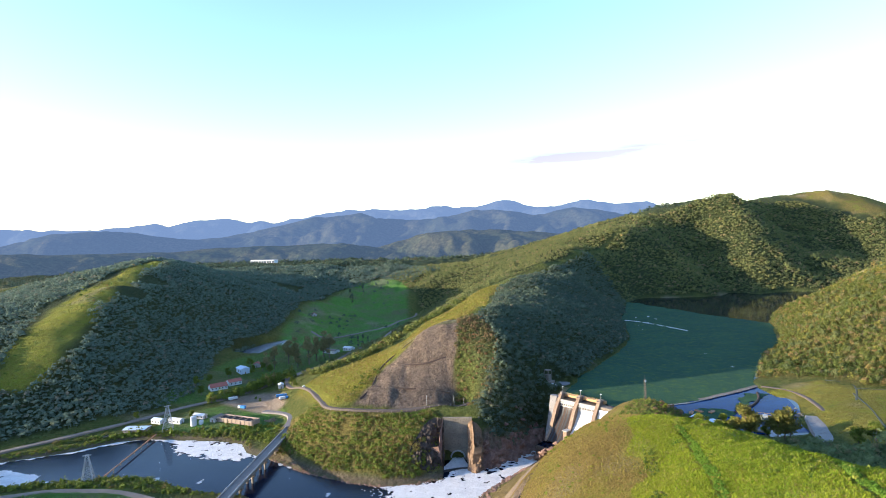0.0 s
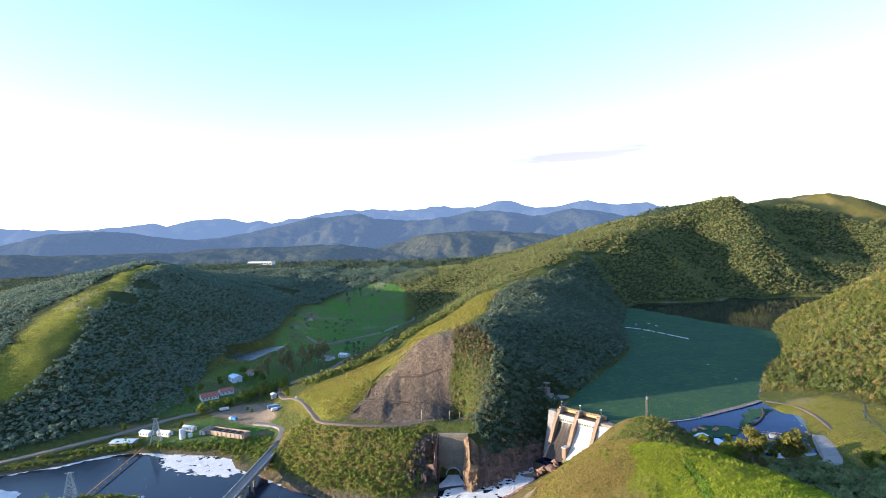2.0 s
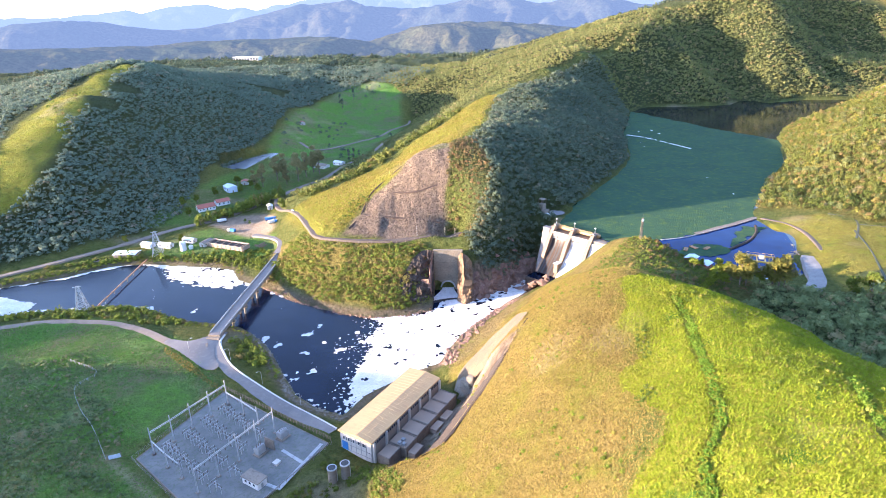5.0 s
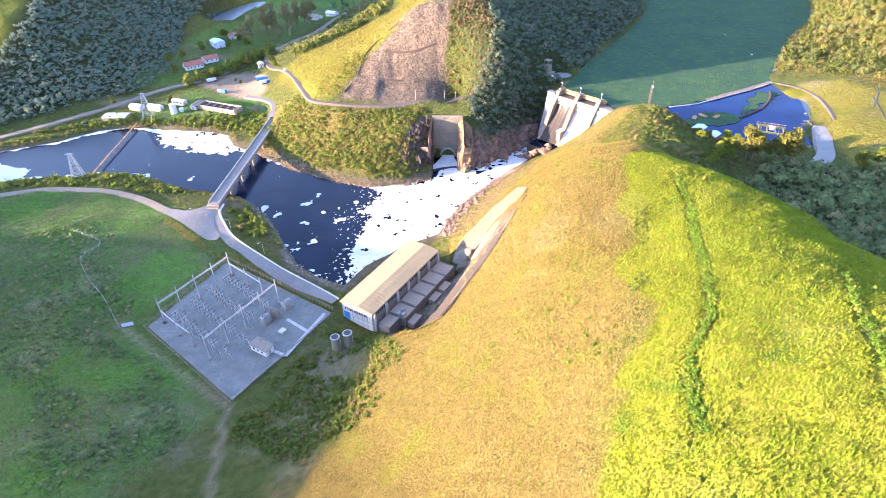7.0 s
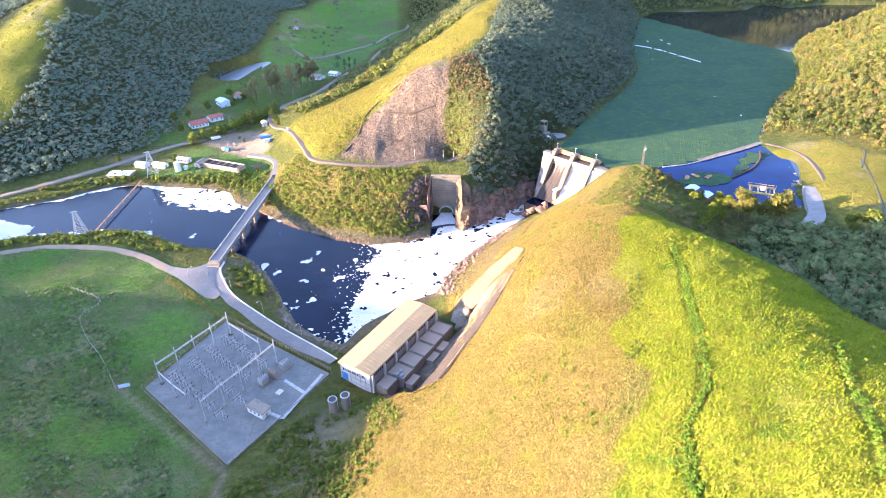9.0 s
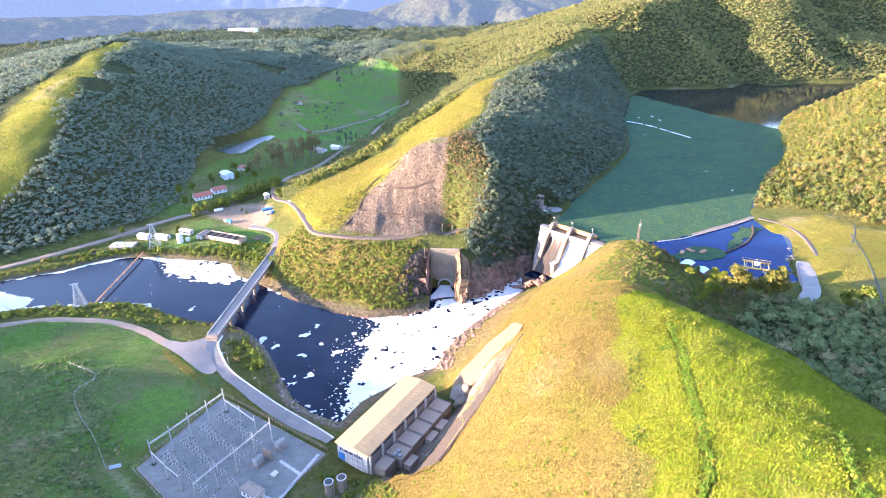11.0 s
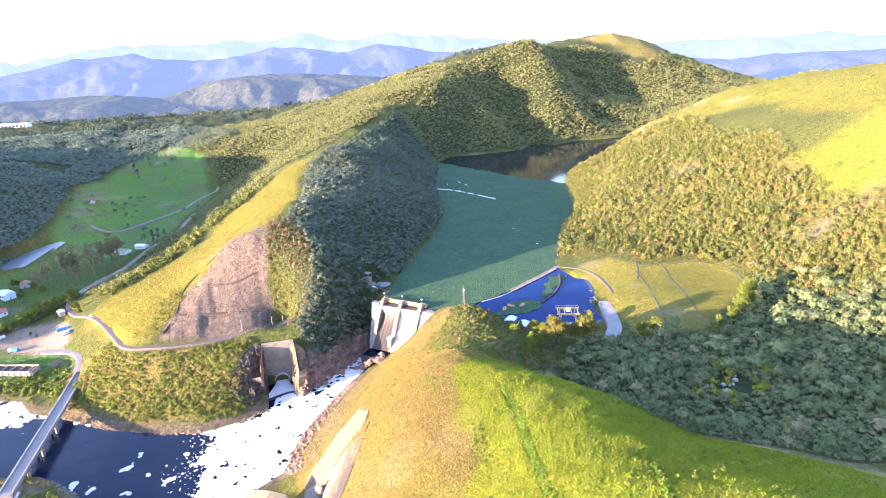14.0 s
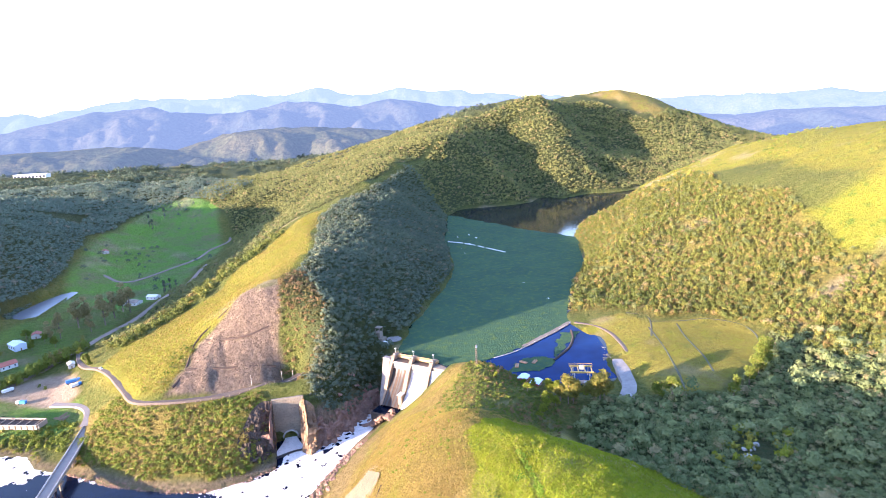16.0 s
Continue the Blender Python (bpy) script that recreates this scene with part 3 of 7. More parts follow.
# ---- ground ----
def raw_mesh(name, co, faces, smooth=True, tint=None):
    """A mesh from arrays; faces all have as many corners."""
    me = bpy.data.meshes.new(name)
    co, faces = np.asarray(co, np.float32), np.asarray(faces, np.int32)
    k = faces.shape[1]
    me.vertices.add(len(co))
    me.vertices.foreach_set("co", co.ravel())
    me.loops.add(faces.size)
    me.loops.foreach_set("vertex_index", faces.ravel())
    me.polygons.add(len(faces))
    me.polygons.foreach_set("loop_start", np.arange(0, faces.size, k, dtype=np.int32))
    me.update(calc_edges=True)
    me.polygons.foreach_set("use_smooth", np.full(len(faces), smooth))
    if tint is not None:
        at = me.attributes.new("tint", "FLOAT_COLOR", "POINT")
        at.data.foreach_set("color", np.c_[tint, np.zeros(len(co)), np.ones(len(co))].astype(np.float32).ravel())
    return me


def grid_faces(ny, nx):
    i = (np.arange(ny - 1)[:, None] * nx + np.arange(nx - 1)[None]).ravel()
    return np.c_[i, i + 1, i + nx + 1, i + nx]


def soft_mask(poly, x, y, soft=6.0, ragged=8.0, size=25.0, seed=2):
    return np.clip((inside_distance(poly, x, y) + ragged * fbm(x, y, size, 4, seed)) / soft + 0.5, 0, 1)


def line_mask(points, x, y, half):
    best = np.full(x.shape, 1e9)
    for (ax, ay), (bx, by) in zip(points, points[1:]):
        dx, dy = bx - ax, by - ay
        k = np.clip(((x - ax) * dx + (y - ay) * dy) / (dx * dx + dy * dy), 0, 1)
        best = np.minimum(best, np.hypot(x - ax - k * dx, y - ay - k * dy))
    return np.clip((half - best) / (0.5 * half) + 0.5, 0, 1)


SCAR = [(-68, 409), (-55, 430), (-47, 446), (-30, 458), (-16, 473), (9, 463), (7, 440), (5, 424), (6, 412), (12, 408), (-4, 404), (-35, 402)]
DRY_HILL = [(120, 362), (108, 320), (84, 262), (70, 217), (61, 186), (54, 158), (48, 138), (40, 110), (20, 60), (-60, 60), (-40, 170), (-20, 205), (10, 240), (30, 300), (50, 340), (64, 360)]
LUSH_HILL = [(70, 235), (61, 186), (54, 158), (48, 138), (40, 110), (20, 40), (190, 40), (152, 150), (146, 212), (128, 250), (95, 258)]
LEFT_GRASS = [(-372, 470), (-395, 517), (-425, 650), (-430, 749), (-440, 858), (-430, 905), (-410, 890), (-404, 792), (-381, 692), (-372, 663), (-340, 519), (-345, 480)]
HILL_GRASS = [(-124, 488), (-108, 520), (-45, 600), (10, 700), (60, 770), (75, 770), (50, 650), (38, 560), (14, 480), (-15, 472), (-47, 448), (-68, 412), (-88, 418)]
VALLEY_LAWN = [(-250, 500), (-215, 500), (-165, 560), (-150, 600), (-125, 690), (-200, 720), (-212, 670), (-236, 600)]
VALLEY_FIELD = [(-219, 790), (-226, 973), (-170, 1150), (-120, 1170), (-70, 1120), (-60, 931), (-90, 800), (-120, 700), (-158, 690), (-204, 719)]
SOUTH_FIELD = [(-260, 340), (-190, 333), (-140, 312), (-100, 270), (-125, 225), (-80, 170), (-110, 120), (-300, 180)]
EAST_GRASS = [(420, 760), (470, 640), (540, 560), (500, 440), (450, 330), (800, 200), (900, 700), (640, 760), (540, 760)]
EAST_GRASS_2 = [(405, 350), (430, 400), (470, 390), (480, 330), (430, 290)]
PEAK_GRASS = [(800, 1440), (900, 1400), (960, 1280), (1080, 1380), (1120, 1500), (960, 1500)]
FIELD_PLAN = [(217, 395), (235, 402), (255, 398), (264, 370), (295, 362), (312, 340), (310, 322), (288, 303), (232, 272), (200, 285), (208, 315), (215, 345)]
YARD = [(-196, 505), (-184, 524), (-166, 533), (-148, 522), (-139, 502), (-132, 479), (-139, 474), (-154, 474), (-175, 489)]
NORTH_LAWN = [(-230, 450), (-205, 490), (-190, 500), (-160, 476), (-132, 470), (-124, 446), (-135, 436), (-165, 440), (-200, 440)]
LEFT_WOOD = [(-660, 440), (-480, 400), (-352, 402), (-320, 424), (-292, 446), (-264, 472), (-240, 500), (-226, 528), (-238, 570), (-246, 640), (-236, 700), (-225, 800), (-235, 960), (-200, 1080), (-130, 1180), (-60, 1130), (0, 1250), (-120, 1330), (-320, 1330), (-520, 1230), (-660, 1000)]
EAST_SLOPE_WOOD = [(16, 470), (40, 540), (54, 640), (70, 745), (105, 800), (170, 880), (250, 985), (270, 880), (243, 790), (216, 722), (204, 660), (184, 592), (163, 548), (128, 493), (100, 446), (90, 430), (80, 417), (70, 410), (58, 402), (42, 388), (30, 379), (21, 384), (18, 430)]
FAR_WOOD = [(235, 960), (330, 1090), (430, 1275), (600, 1310), (740, 1400), (840, 1400), (930, 1290), (1150, 1400), (1250, 1300), (1300, 1050), (900, 950), (760, 960), (700, 985), (622, 968), (572, 978), (505, 952), (474, 978), (436, 938), (383, 933), (325, 936), (270, 884)]
EAST_WOOD = [(226, 432), (250, 467), (304, 540), (330, 575), (386, 690), (420, 712), (470, 690), (520, 640), (470, 540), (450, 440), (430, 400), (408, 345), (440, 285), (430, 200), (360, 195), (330, 250), (312, 262), (318, 330), (302, 366), (268, 376), (258, 402)]
RAVINE_WOOD = [(152, 282), (170, 290), (196, 282), (230, 268), (290, 298), (314, 318), (352, 252), (320, 180), (250, 130), (172, 140), (150, 185), (136, 222), (128, 246), (138, 266)]
WEST_WOOD = [(-138, 556), (-116, 548), (-75, 640), (-40, 720), (30, 790), (75, 800), (150, 885), (330, 1100), (430, 1260), (400, 1400), (120, 1420), (-60, 1290), (-110, 1190), (-62, 1090), (-42, 1020), (-40, 930), (-72, 800), (-108, 680)]
BANK_SCRUB = [(-122, 440), (-100, 438), (-86, 411), (-62, 402), (-20, 398), (-6, 396), (-5, 362), (-18, 353), (-39, 350), (-60, 357), (-92, 375), (-116, 396)]
PLATEAU_WOOD = [(-900, 1000), (-640, 1000), (-520, 1260), (-300, 1345), (0, 1290), (120, 1300), (350, 1360), (600, 1330), (700, 2400), (-1000, 2400)]
GULLIES = [[(82, 208), (80, 190), (75, 173), (68, 147), (63, 131), (54, 119), (49, 100)], [(95, 140), (89, 128), (83, 114), (76, 98)]]
WOODS = [LEFT_WOOD, EAST_SLOPE_WOOD, FAR_WOOD, RAVINE_WOOD, WEST_WOOD, PLATEAU_WOOD]

fx, fy = GX.ravel(), GY.ravel()
GZ = GZ.ravel()
gully = np.max([line_mask(g, fx, fy, 1.7) for g in GULLIES], 0)
GZ = GZ - 0.7 * gully
far_hills = np.clip((np.hypot(fx, fy - 100) - 900) / 500, 0, 1)
lush = soft_mask(LUSH_HILL, fx, fy, 5, 11, 20, 4)
dry = np.maximum.reduce([soft_mask(DRY_HILL, fx, fy, 10, 8), 0.75 * soft_mask(HILL_GRASS, fx, fy, 8, 8), 0.85 * soft_mask(BANK_SCRUB, fx, fy, 5, 5),  1.0 * soft_mask(FIELD_PLAN, fx, fy, 4, 2), soft_mask([(2, 268), (8, 300), (22, 320), (60, 362), (70, 350), (44, 300), (20, 265)], fx, fy, 4, 4), 0.8 * soft_mask(LEFT_GRASS, fx, fy, 8, 10), 0.5 * soft_mask(EAST_WOOD, fx, fy, 10, 10), 0.7 * soft_mask(EAST_GRASS, fx, fy, 20, 20), 0.8 * soft_mask(PEAK_GRASS, fx, fy, 20, 25)])
lush = np.maximum.reduce([lush, 0.55 * soft_mask(HILL_GRASS, fx, fy, 8, 12, 30, 9), 0.6 * soft_mask(LEFT_GRASS, fx, fy, 10, 10), 0.4 * soft_mask(FIELD_PLAN, fx, fy, 4, 2), 0.5 * soft_mask(EAST_GRASS, fx, fy, 20, 20), 0.6 * soft_mask(EAST_GRASS_2, fx, fy, 10, 10)])
wood = np.maximum.reduce([soft_mask(p, fx, fy, 12, 6) for p in WOODS])
wood = np.maximum(wood * (1 - soft_mask(LEFT_GRASS, fx, fy, 8, 10)), 0.15 * gully)
wood = np.maximum(wood, far_hills * (np.hypot(fx, fy) > 1300)) * (1 - 0.9 * soft_mask(PEAK_GRASS, fx, fy, 20, 25))
meadow = np.maximum(0.8 * soft_mask(NORTH_LAWN, fx, fy, 5, 5), soft_mask(VALLEY_FIELD, fx, fy, 10, 6))
meadow = np.maximum(meadow, 0.5 * soft_mask(VALLEY_LAWN, fx, fy, 8, 8))
meadow = np.maximum(meadow, 0.85 * soft_mask(SOUTH_FIELD, fx, fy, 10, 12))
scar = soft_mask(SCAR, fx, fy, 3.5, 4, 9, 6)
bank = np.clip(1 - np.abs(inside_distance(RIVER, fx, fy) + 1.5) / 5.0, 0, 1)
gorge = soft_mask([(12, 360), (13, 381), (24, 379), (38, 385), (52, 398), (64, 408), (74, 408), (60, 396), (45, 379), (27, 362)], fx, fy, 3, 3, 9, 6)
foot_cut = np.maximum(line_mask([(-20, 206), (-8, 214), (1, 227), (8, 239), (15, 250), (24, 263)], fx, fy, 5.5), soft_mask(CUT, fx, fy, 3, 3, 9, 6))
scar = np.maximum.reduce([scar, 0.9 * bank, gorge, foot_cut, 0.3 * soft_mask([(3, 284), (14, 306), (30, 332), (48, 356), (56, 350), (42, 322), (27, 300), (14, 282)], fx, fy, 4, 5, 9, 6)])
dirt = np.maximum(soft_mask(YARD, fx, fy, 4, 4, 12), 0.45 * np.clip(fbm(fx, fy, 40, 4, 31) * 3 - 0.9, 0, 1) * (1 - wood))
dirt = np.maximum(dirt, 0.5 * line_mask([(-50, 70), (-62, 110), (-70, 150), (-75, 175), (-95, 189), (-120, 208), (-133, 218)], fx, fy, 1.4))
dirt = np.maximum(dirt, 0.5 * soft_mask([(470, 690), (500, 700), (520, 670), (490, 655)], fx, fy, 6, 8))
ground = new("ground", raw_mesh("ground", np.c_[fx, fy, GZ], grid_faces(*GX.shape)))
for key, cols in (("cover", (dry, lush, wood)), ("earth", (scar, dirt, meadow))):
    at = ground.data.attributes.new(key, "FLOAT_COLOR", "POINT")
    at.data.foreach_set("color", np.c_[cols[0], cols[1], cols[2], np.ones(len(fx))].astype(np.float32).ravel())
stone = np.maximum(soft_mask([(19, 270), (26, 262), (32, 250), (40, 262), (45, 292), (40, 299), (33, 290), (27, 276)], fx, fy, 3, 4, 8, 5), 0.7 * soft_mask(CUT, fx, fy, 3, 3, 9, 6) * np.clip(1.5 * fbm(fx, fy, 12, 3, 7) + 0.3, 0, 1))
at = ground.data.attributes.new("stone", "FLOAT", "POINT")
at.data.foreach_set("value", stone.astype(np.float32))
ground.data.materials.append(M_GROUND)
tagged(ground, "rolling grass and wood covered hills round a river gorge", "ground", kind="structure")


def far_range(r0, r1, n_r, crest, mat, seed, relief):
    """A rolling range of far hills in an arc; crest gives azimuth in degrees and height."""
    az = np.radians(np.linspace(-58, 72, 620))
    r = np.linspace(r0, r1, n_r)
    A, R = np.meshgrid(az, r)
    X, Y = R * np.sin(A), R * np.cos(A)
    top = np.interp(np.degrees(A), [c[0] for c in crest], [c[1] for c in crest])
    rise = np.sin(np.clip((R - r0) / (0.86 * (r1 - r0)), 0, 1) * math.pi / 2)
    gap = np.abs(fbm(X, Y, relief, 4, seed)) + 0.5 * np.abs(fbm(X, Y, relief * 0.42, 4, seed + 7))
    Z = 40 + (top - 40) * (rise - 0.6 * (1 - 0.86 * rise ** 4) * np.clip(1.15 - 2.4 * gap, -0.5, 1) * rise ** 0.5) + 5 * fbm(X, Y, 90, 3, seed + 3)
    ob = new("backdrop", raw_mesh("backdrop", np.c_[X.ravel(), Y.ravel(), Z.ravel()], grid_faces(*A.shape)))
    ob.data.materials.append(mat)
    return tagged(ob, "hazy blue wooded mountain range on the horizon", "mountain range", kind="structure")


FRONT_RANGE = [(-58, 105), (-40, 112), (-31, 107), (-25, 103), (-20, 109), (-16, 116), (-10, 113), (-8, 103), (-6.3, 93), (-4.6, 115), (-2.4, 137), (0.4, 144), (6.4, 150), (9.7, 138), (14, 124), (24, 100), (40, 60), (72, 60)]
MID_RANGE = [(-58, 130), (-43, 108), (-40, 107), (-37, 131), (-35, 156), (-33, 175), (-30, 180), (-27.6, 166), (-25.4, 146), (-22.6, 135), (-20, 144), (-17.8, 171), (-15, 199), (-12.6, 217), (-10, 229), (-8, 235), (-6, 220), (-3.4, 207), (-1, 212), (1, 222), (3.3, 246), (5.4, 230), (9, 206), (12.6, 232), (17, 200), (30, 150), (43, 122), (46, 136), (56, 144), (72, 130)]
LAST_RANGE = [(-58, 240), (-43, 226), (-37, 221), (-34, 203), (-32.5, 195), (-29, 216), (-26, 229), (-25, 210), (-23.8, 237), (-20, 258), (-18, 229), (-17, 239), (-16, 223), (-14.7, 254), (-11, 291), (-6.7, 311), (-2.3, 305), (0.4, 331), (1.6, 309), (5.4, 333), (9, 309), (14, 313), (16.5, 280), (19.5, 291), (24.7, 254), (38, 205), (46.8, 210), (50, 224), (52, 198), (60, 175), (72, 150)]
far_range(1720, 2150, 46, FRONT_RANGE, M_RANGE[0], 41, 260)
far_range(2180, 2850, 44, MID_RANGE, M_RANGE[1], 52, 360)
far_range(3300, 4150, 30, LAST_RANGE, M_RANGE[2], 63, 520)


def flat(name, pts, z, mat):
    bm = bmesh.new()
    bm.faces.new([bm.verts.new((x, y, z)) for x, y in pts])
    bmesh.ops.recalc_face_normals(bm, faces=bm.faces)
    bmesh.ops.triangulate(bm, faces=bm.faces)
    me = bpy.data.meshes.new(name)
    bm.to_mesh(me)
    bm.free()
    me.materials.append(mat)
    ob = new(name, me)
    if me.polygons[0].normal.z < 0:
        me.flip_normals()
    return ob


tagged(flat("water", [(-640, 480), (-640, 200), (-160, 300), (-60, 235), (20, 260), (95, 385), (75, 420), (-100, 410), (-150, 440)], 0.0, M_WATER), "dark slow river water below the dam", "river", kind="structure")
tagged(flat("water", [(84, 400), (104, 380), (125, 330), (160, 295), (235, 310), (800, 750), (800, 980), (240, 980)], LAKE_Z, M_LAKE), "still dark reservoir water", "lake", kind="structure")

tagged(flat("water", [(139, 376), (124, 367), (140, 340), (168, 319), (203, 320), (213, 346), (224, 383), (222, 414), (197, 399), (171, 386)], LAKE_Z + 0.03, M_BLUE_POND), "deep blue still pond beside the dam", "pond", kind="structure")


def sheet(name, box, step, test, z, relief, mat, label, category, size=2.0):
    """A floating layer: the cells of a fine grid for which test(x, y) holds."""
    x0, y0, x1, y1 = box
    xs, ys = np.arange(x0, x1, step), np.arange(y0, y1, step)
    X, Y = np.meshgrid(xs, ys)
    keep = test(X.ravel(), Y.ravel())
    f = grid_faces(*X.shape)
    f = f[keep[f].sum(1) >= 3]
    used = np.unique(f)
    back = np.full(X.size, -1)
    back[used] = np.arange(len(used))
    px, py = X.ravel()[used], Y.ravel()[used]
    jit = step * 0.45
    px, py = px + jit * fbm(px, py, step * 2.1, 1, 71), py + jit * fbm(px, py, step * 2.3, 1, 72)
    ob = new(name, raw_mesh(name, np.c_[px, py, z + relief * (1 + fbm(px, py, size, 3, 13))], back[f]))
    ob.data.materials.append(mat)
    return tagged(ob, label, category, kind="stuff")


FOAM_MAIN = [(-38, 343), (-18, 346), (-1, 354), (2, 366), (9, 374), (14, 365), (25, 366), (45, 384), (68, 400), (74, 390), (46, 356), (14, 314), (8, 302), (3, 287), (-2, 274), (-16, 276), (-34, 266), (-43, 250), (-46, 262), (-41, 288), (-38, 309), (-49, 313), (-36, 329)]
FOAM_BEND = [(-215, 436), (-176, 430), (-148, 424), (-131, 396), (-141, 389), (-169, 396), (-190, 409), (-200, 424)]


def foam_here(x, y):
    inside = inside_distance(RIVER, x, y) > 0.4
    a = inside_distance(FOAM_MAIN, x, y) / 6 + 0.9 * fbm(x, y, 14, 5, 3) + 0.7 * fbm(x, y, 3.2, 4, 5) + 0.5 * fbm(x, y, 1.3, 2, 15)
    b = inside_distance(FOAM_BEND, x, y) / 7 + 1.1 * fbm(x, y, 12, 5, 6) + 0.8 * fbm(x, y, 2.6, 3, 16) - 0.2
    edge = np.clip(1 - np.abs(inside_distance(RIVER, x, y) - 1.2) / 5, -1, 1) * (y > x * 0.2 + 395) * 1.2 + 1.6 * fbm(x, y, 9, 4, 8) - 0.75
    west = inside_distance([(-320, 400), (-268, 372), (-262, 358), (-320, 330)], x, y) / 9 + 1.4 * fbm(x, y, 12, 5, 2) - 0.1
    near = np.clip(1 + inside_distance(FOAM_MAIN, x, y) / 18, 0, 1)
    flecks = (fbm(x, y, 0.9, 2, 17) > 0.66 - 0.36 * near) & (fbm(x, y, 26, 3, 19) + 0.5 * near > -0.05) & (x < 0)
    holes = fbm(x, y, 4.5, 3, 27) > np.where((x > 18) & (x < 30) & (y > 345) & (y < 362), 0.36, 0.52)
    calm_spot = fbm(x, y, 1.6, 2, 33) > -0.85
    return inside & calm_spot & ((((a > 0) | (b > 0) | (edge > 0) | (west > 0)) & ~holes) | flecks)


sheet("foam", (-330, 240, 90, 440), 0.4, foam_here, 0.05, 0.14, M_FOAM, "white drifting foam on the dark river", "foam")


def weed_here(x, y):
    lake_in = inside_distance(LAKE, x, y) > -2.5
    pond = inside_distance([(220, 411), (197, 398), (171, 385), (142, 374), (120, 366), (130, 300), (240, 300), (240, 400)], x, y) > 0.6 * fbm(x, y, 4, 3, 3)
    open_water = (x * 0.92 + y * 0.39) > 602 + 9 * fbm(x, y, 30, 4, 5)
    holes = fbm(x, y, 5, 3, 44) > 0.85
    return lake_in & ~pond & ~open_water & ~holes


sheet("water_weed", (84, 360, 470, 900), 1.6, weed_here, LAKE_Z + 0.06, 0.22, M_WEED, "dense green floating weed covering the reservoir", "water plants", 6.0)
sheet("foam", (100, 420, 320, 760), 0.7, lambda x, y: (inside_distance(LAKE, x, y) > 3) & ((fbm(x, y * 0.7, 5, 4, 91) + 0.85 * (line_mask([(219, 716), (232, 703), (244, 681), (263, 635)], x, y, 1.5) > 0.3) > 0.42) & (
    (line_mask([(219, 716), (232, 703), (244, 681), (263, 635)], x, y, 1.5) > 0.3) | (fbm(x, y, 60, 3, 95) > 0.30) & (fbm(x, y, 7, 2, 97) > 0.35))), LAKE_Z + 0.5, 0.05, M_FOAM, "white foam streaks on the floating weed", "foam")
sheet("water_weed", (130, 330, 225, 400), 0.9, lambda x, y: (inside_distance([(140, 351), (149, 360), (160, 366), (171, 364), (178, 357), (172, 349), (158, 345)], x, y) + 3 * fbm(x, y, 7, 3, 4) > 0) | (
    (inside_distance([(178, 358), (210, 387), (220, 395), (204, 396), (190, 380)], x, y) + 3 * fbm(x, y, 6, 3, 8) > 0)), LAKE_Z + 0.06, 0.22, M_WEED, "green weed island with grass in the pond", "water plants", 4.0)
sheet("debris", (135, 365, 230, 418), 0.6, lambda x, y: (line_mask([(168, 384), (197, 399), (219, 412)], x, y, 2.2) > 0.6 + 0.5 * fbm(x, y, 2.5, 3, 4)), LAKE_Z + 0.3, 0.25, M_TRACK, "brown driftwood and litter against the boom", "debris", 1.5)

# ---- helpers for things ----
def ground_z(x, y):
    return float(height([x], [y])[0])


def thing(name, x, y, z, turn=0.0, label="", category="", group=""):
    ob = new(name)
    ob.matrix_basis = pose(x, y, z, 0, 0, turn)
    return tagged(ob, label, category, group)


def part(name, bm, mat, parent, label=""):
    me = bpy.data.meshes.new(name)
    bmesh.ops.recalc_face_normals(bm, faces=bm.faces)
    bm.to_mesh(me)
    bm.free()
    me.materials.append(mat)
    ob = new(name, me)
    ob.parent = parent
    return tagged(ob, label)


def box(x0, y0, z0, x1, y1, z1, bm=None, bevel=0.0):
    bm = bm or bmesh.new()
    v = [bm.verts.new(p) for p in ((x0, y0, z0), (x1, y0, z0), (x1, y1, z0), (x0, y1, z0), (x0, y0, z1), (x1, y0, z1), (x1, y1, z1), (x0, y1, z1))]
    for q in ((3, 2, 1, 0), (4, 5, 6, 7), (0, 1, 5, 4), (1, 2, 6, 5), (2, 3, 7, 6), (3, 0, 4, 7)):
        bm.faces.new([v[i] for i in q])
    if bevel:
        bmesh.ops.bevel(bm, geom=bm.edges[:], offset=bevel, segments=1, affect="EDGES")
    return bm


def rod(a, b, r, n=6, bm=None, r2=None):
    bm = bm or bmesh.new()
    a, b = Vector(a), Vector(b)
    d = (b - a).normalized()
    s = d.orthogonal().normalized()
    t = d.cross(s)
    r2 = r if r2 is None else r2
    rings = [[bm.verts.new(p + k * (s * math.cos(2 * math.pi * i / n) + t * math.sin(2 * math.pi * i / n))) for i in range(n)] for p, k in ((a, r), (b, r2))]
    for i in range(n):
        bm.faces.new((rings[0][i], rings[0][(i + 1) % n], rings[1][(i + 1) % n], rings[1][i]))
    bm.faces.new(rings[0][::-1])
    bm.faces.new(rings[1])
    return bm


def prism(profile, y0, y1, bm=None):
    """A profile of (x, z) drawn along y."""
    bm = bm or bmesh.new()
    a = [bm.verts.new((x, y0, z)) for x, z in profile]
    b = [bm.verts.new((x, y1, z)) for x, z in profile]
    bm.faces.new(a)
    bm.faces.new(b[::-1])
    for i in range(len(a)):
        j = (i + 1) % len(a)
        bm.faces.new((a[i], a[j], b[j], b[i]))
    return bm


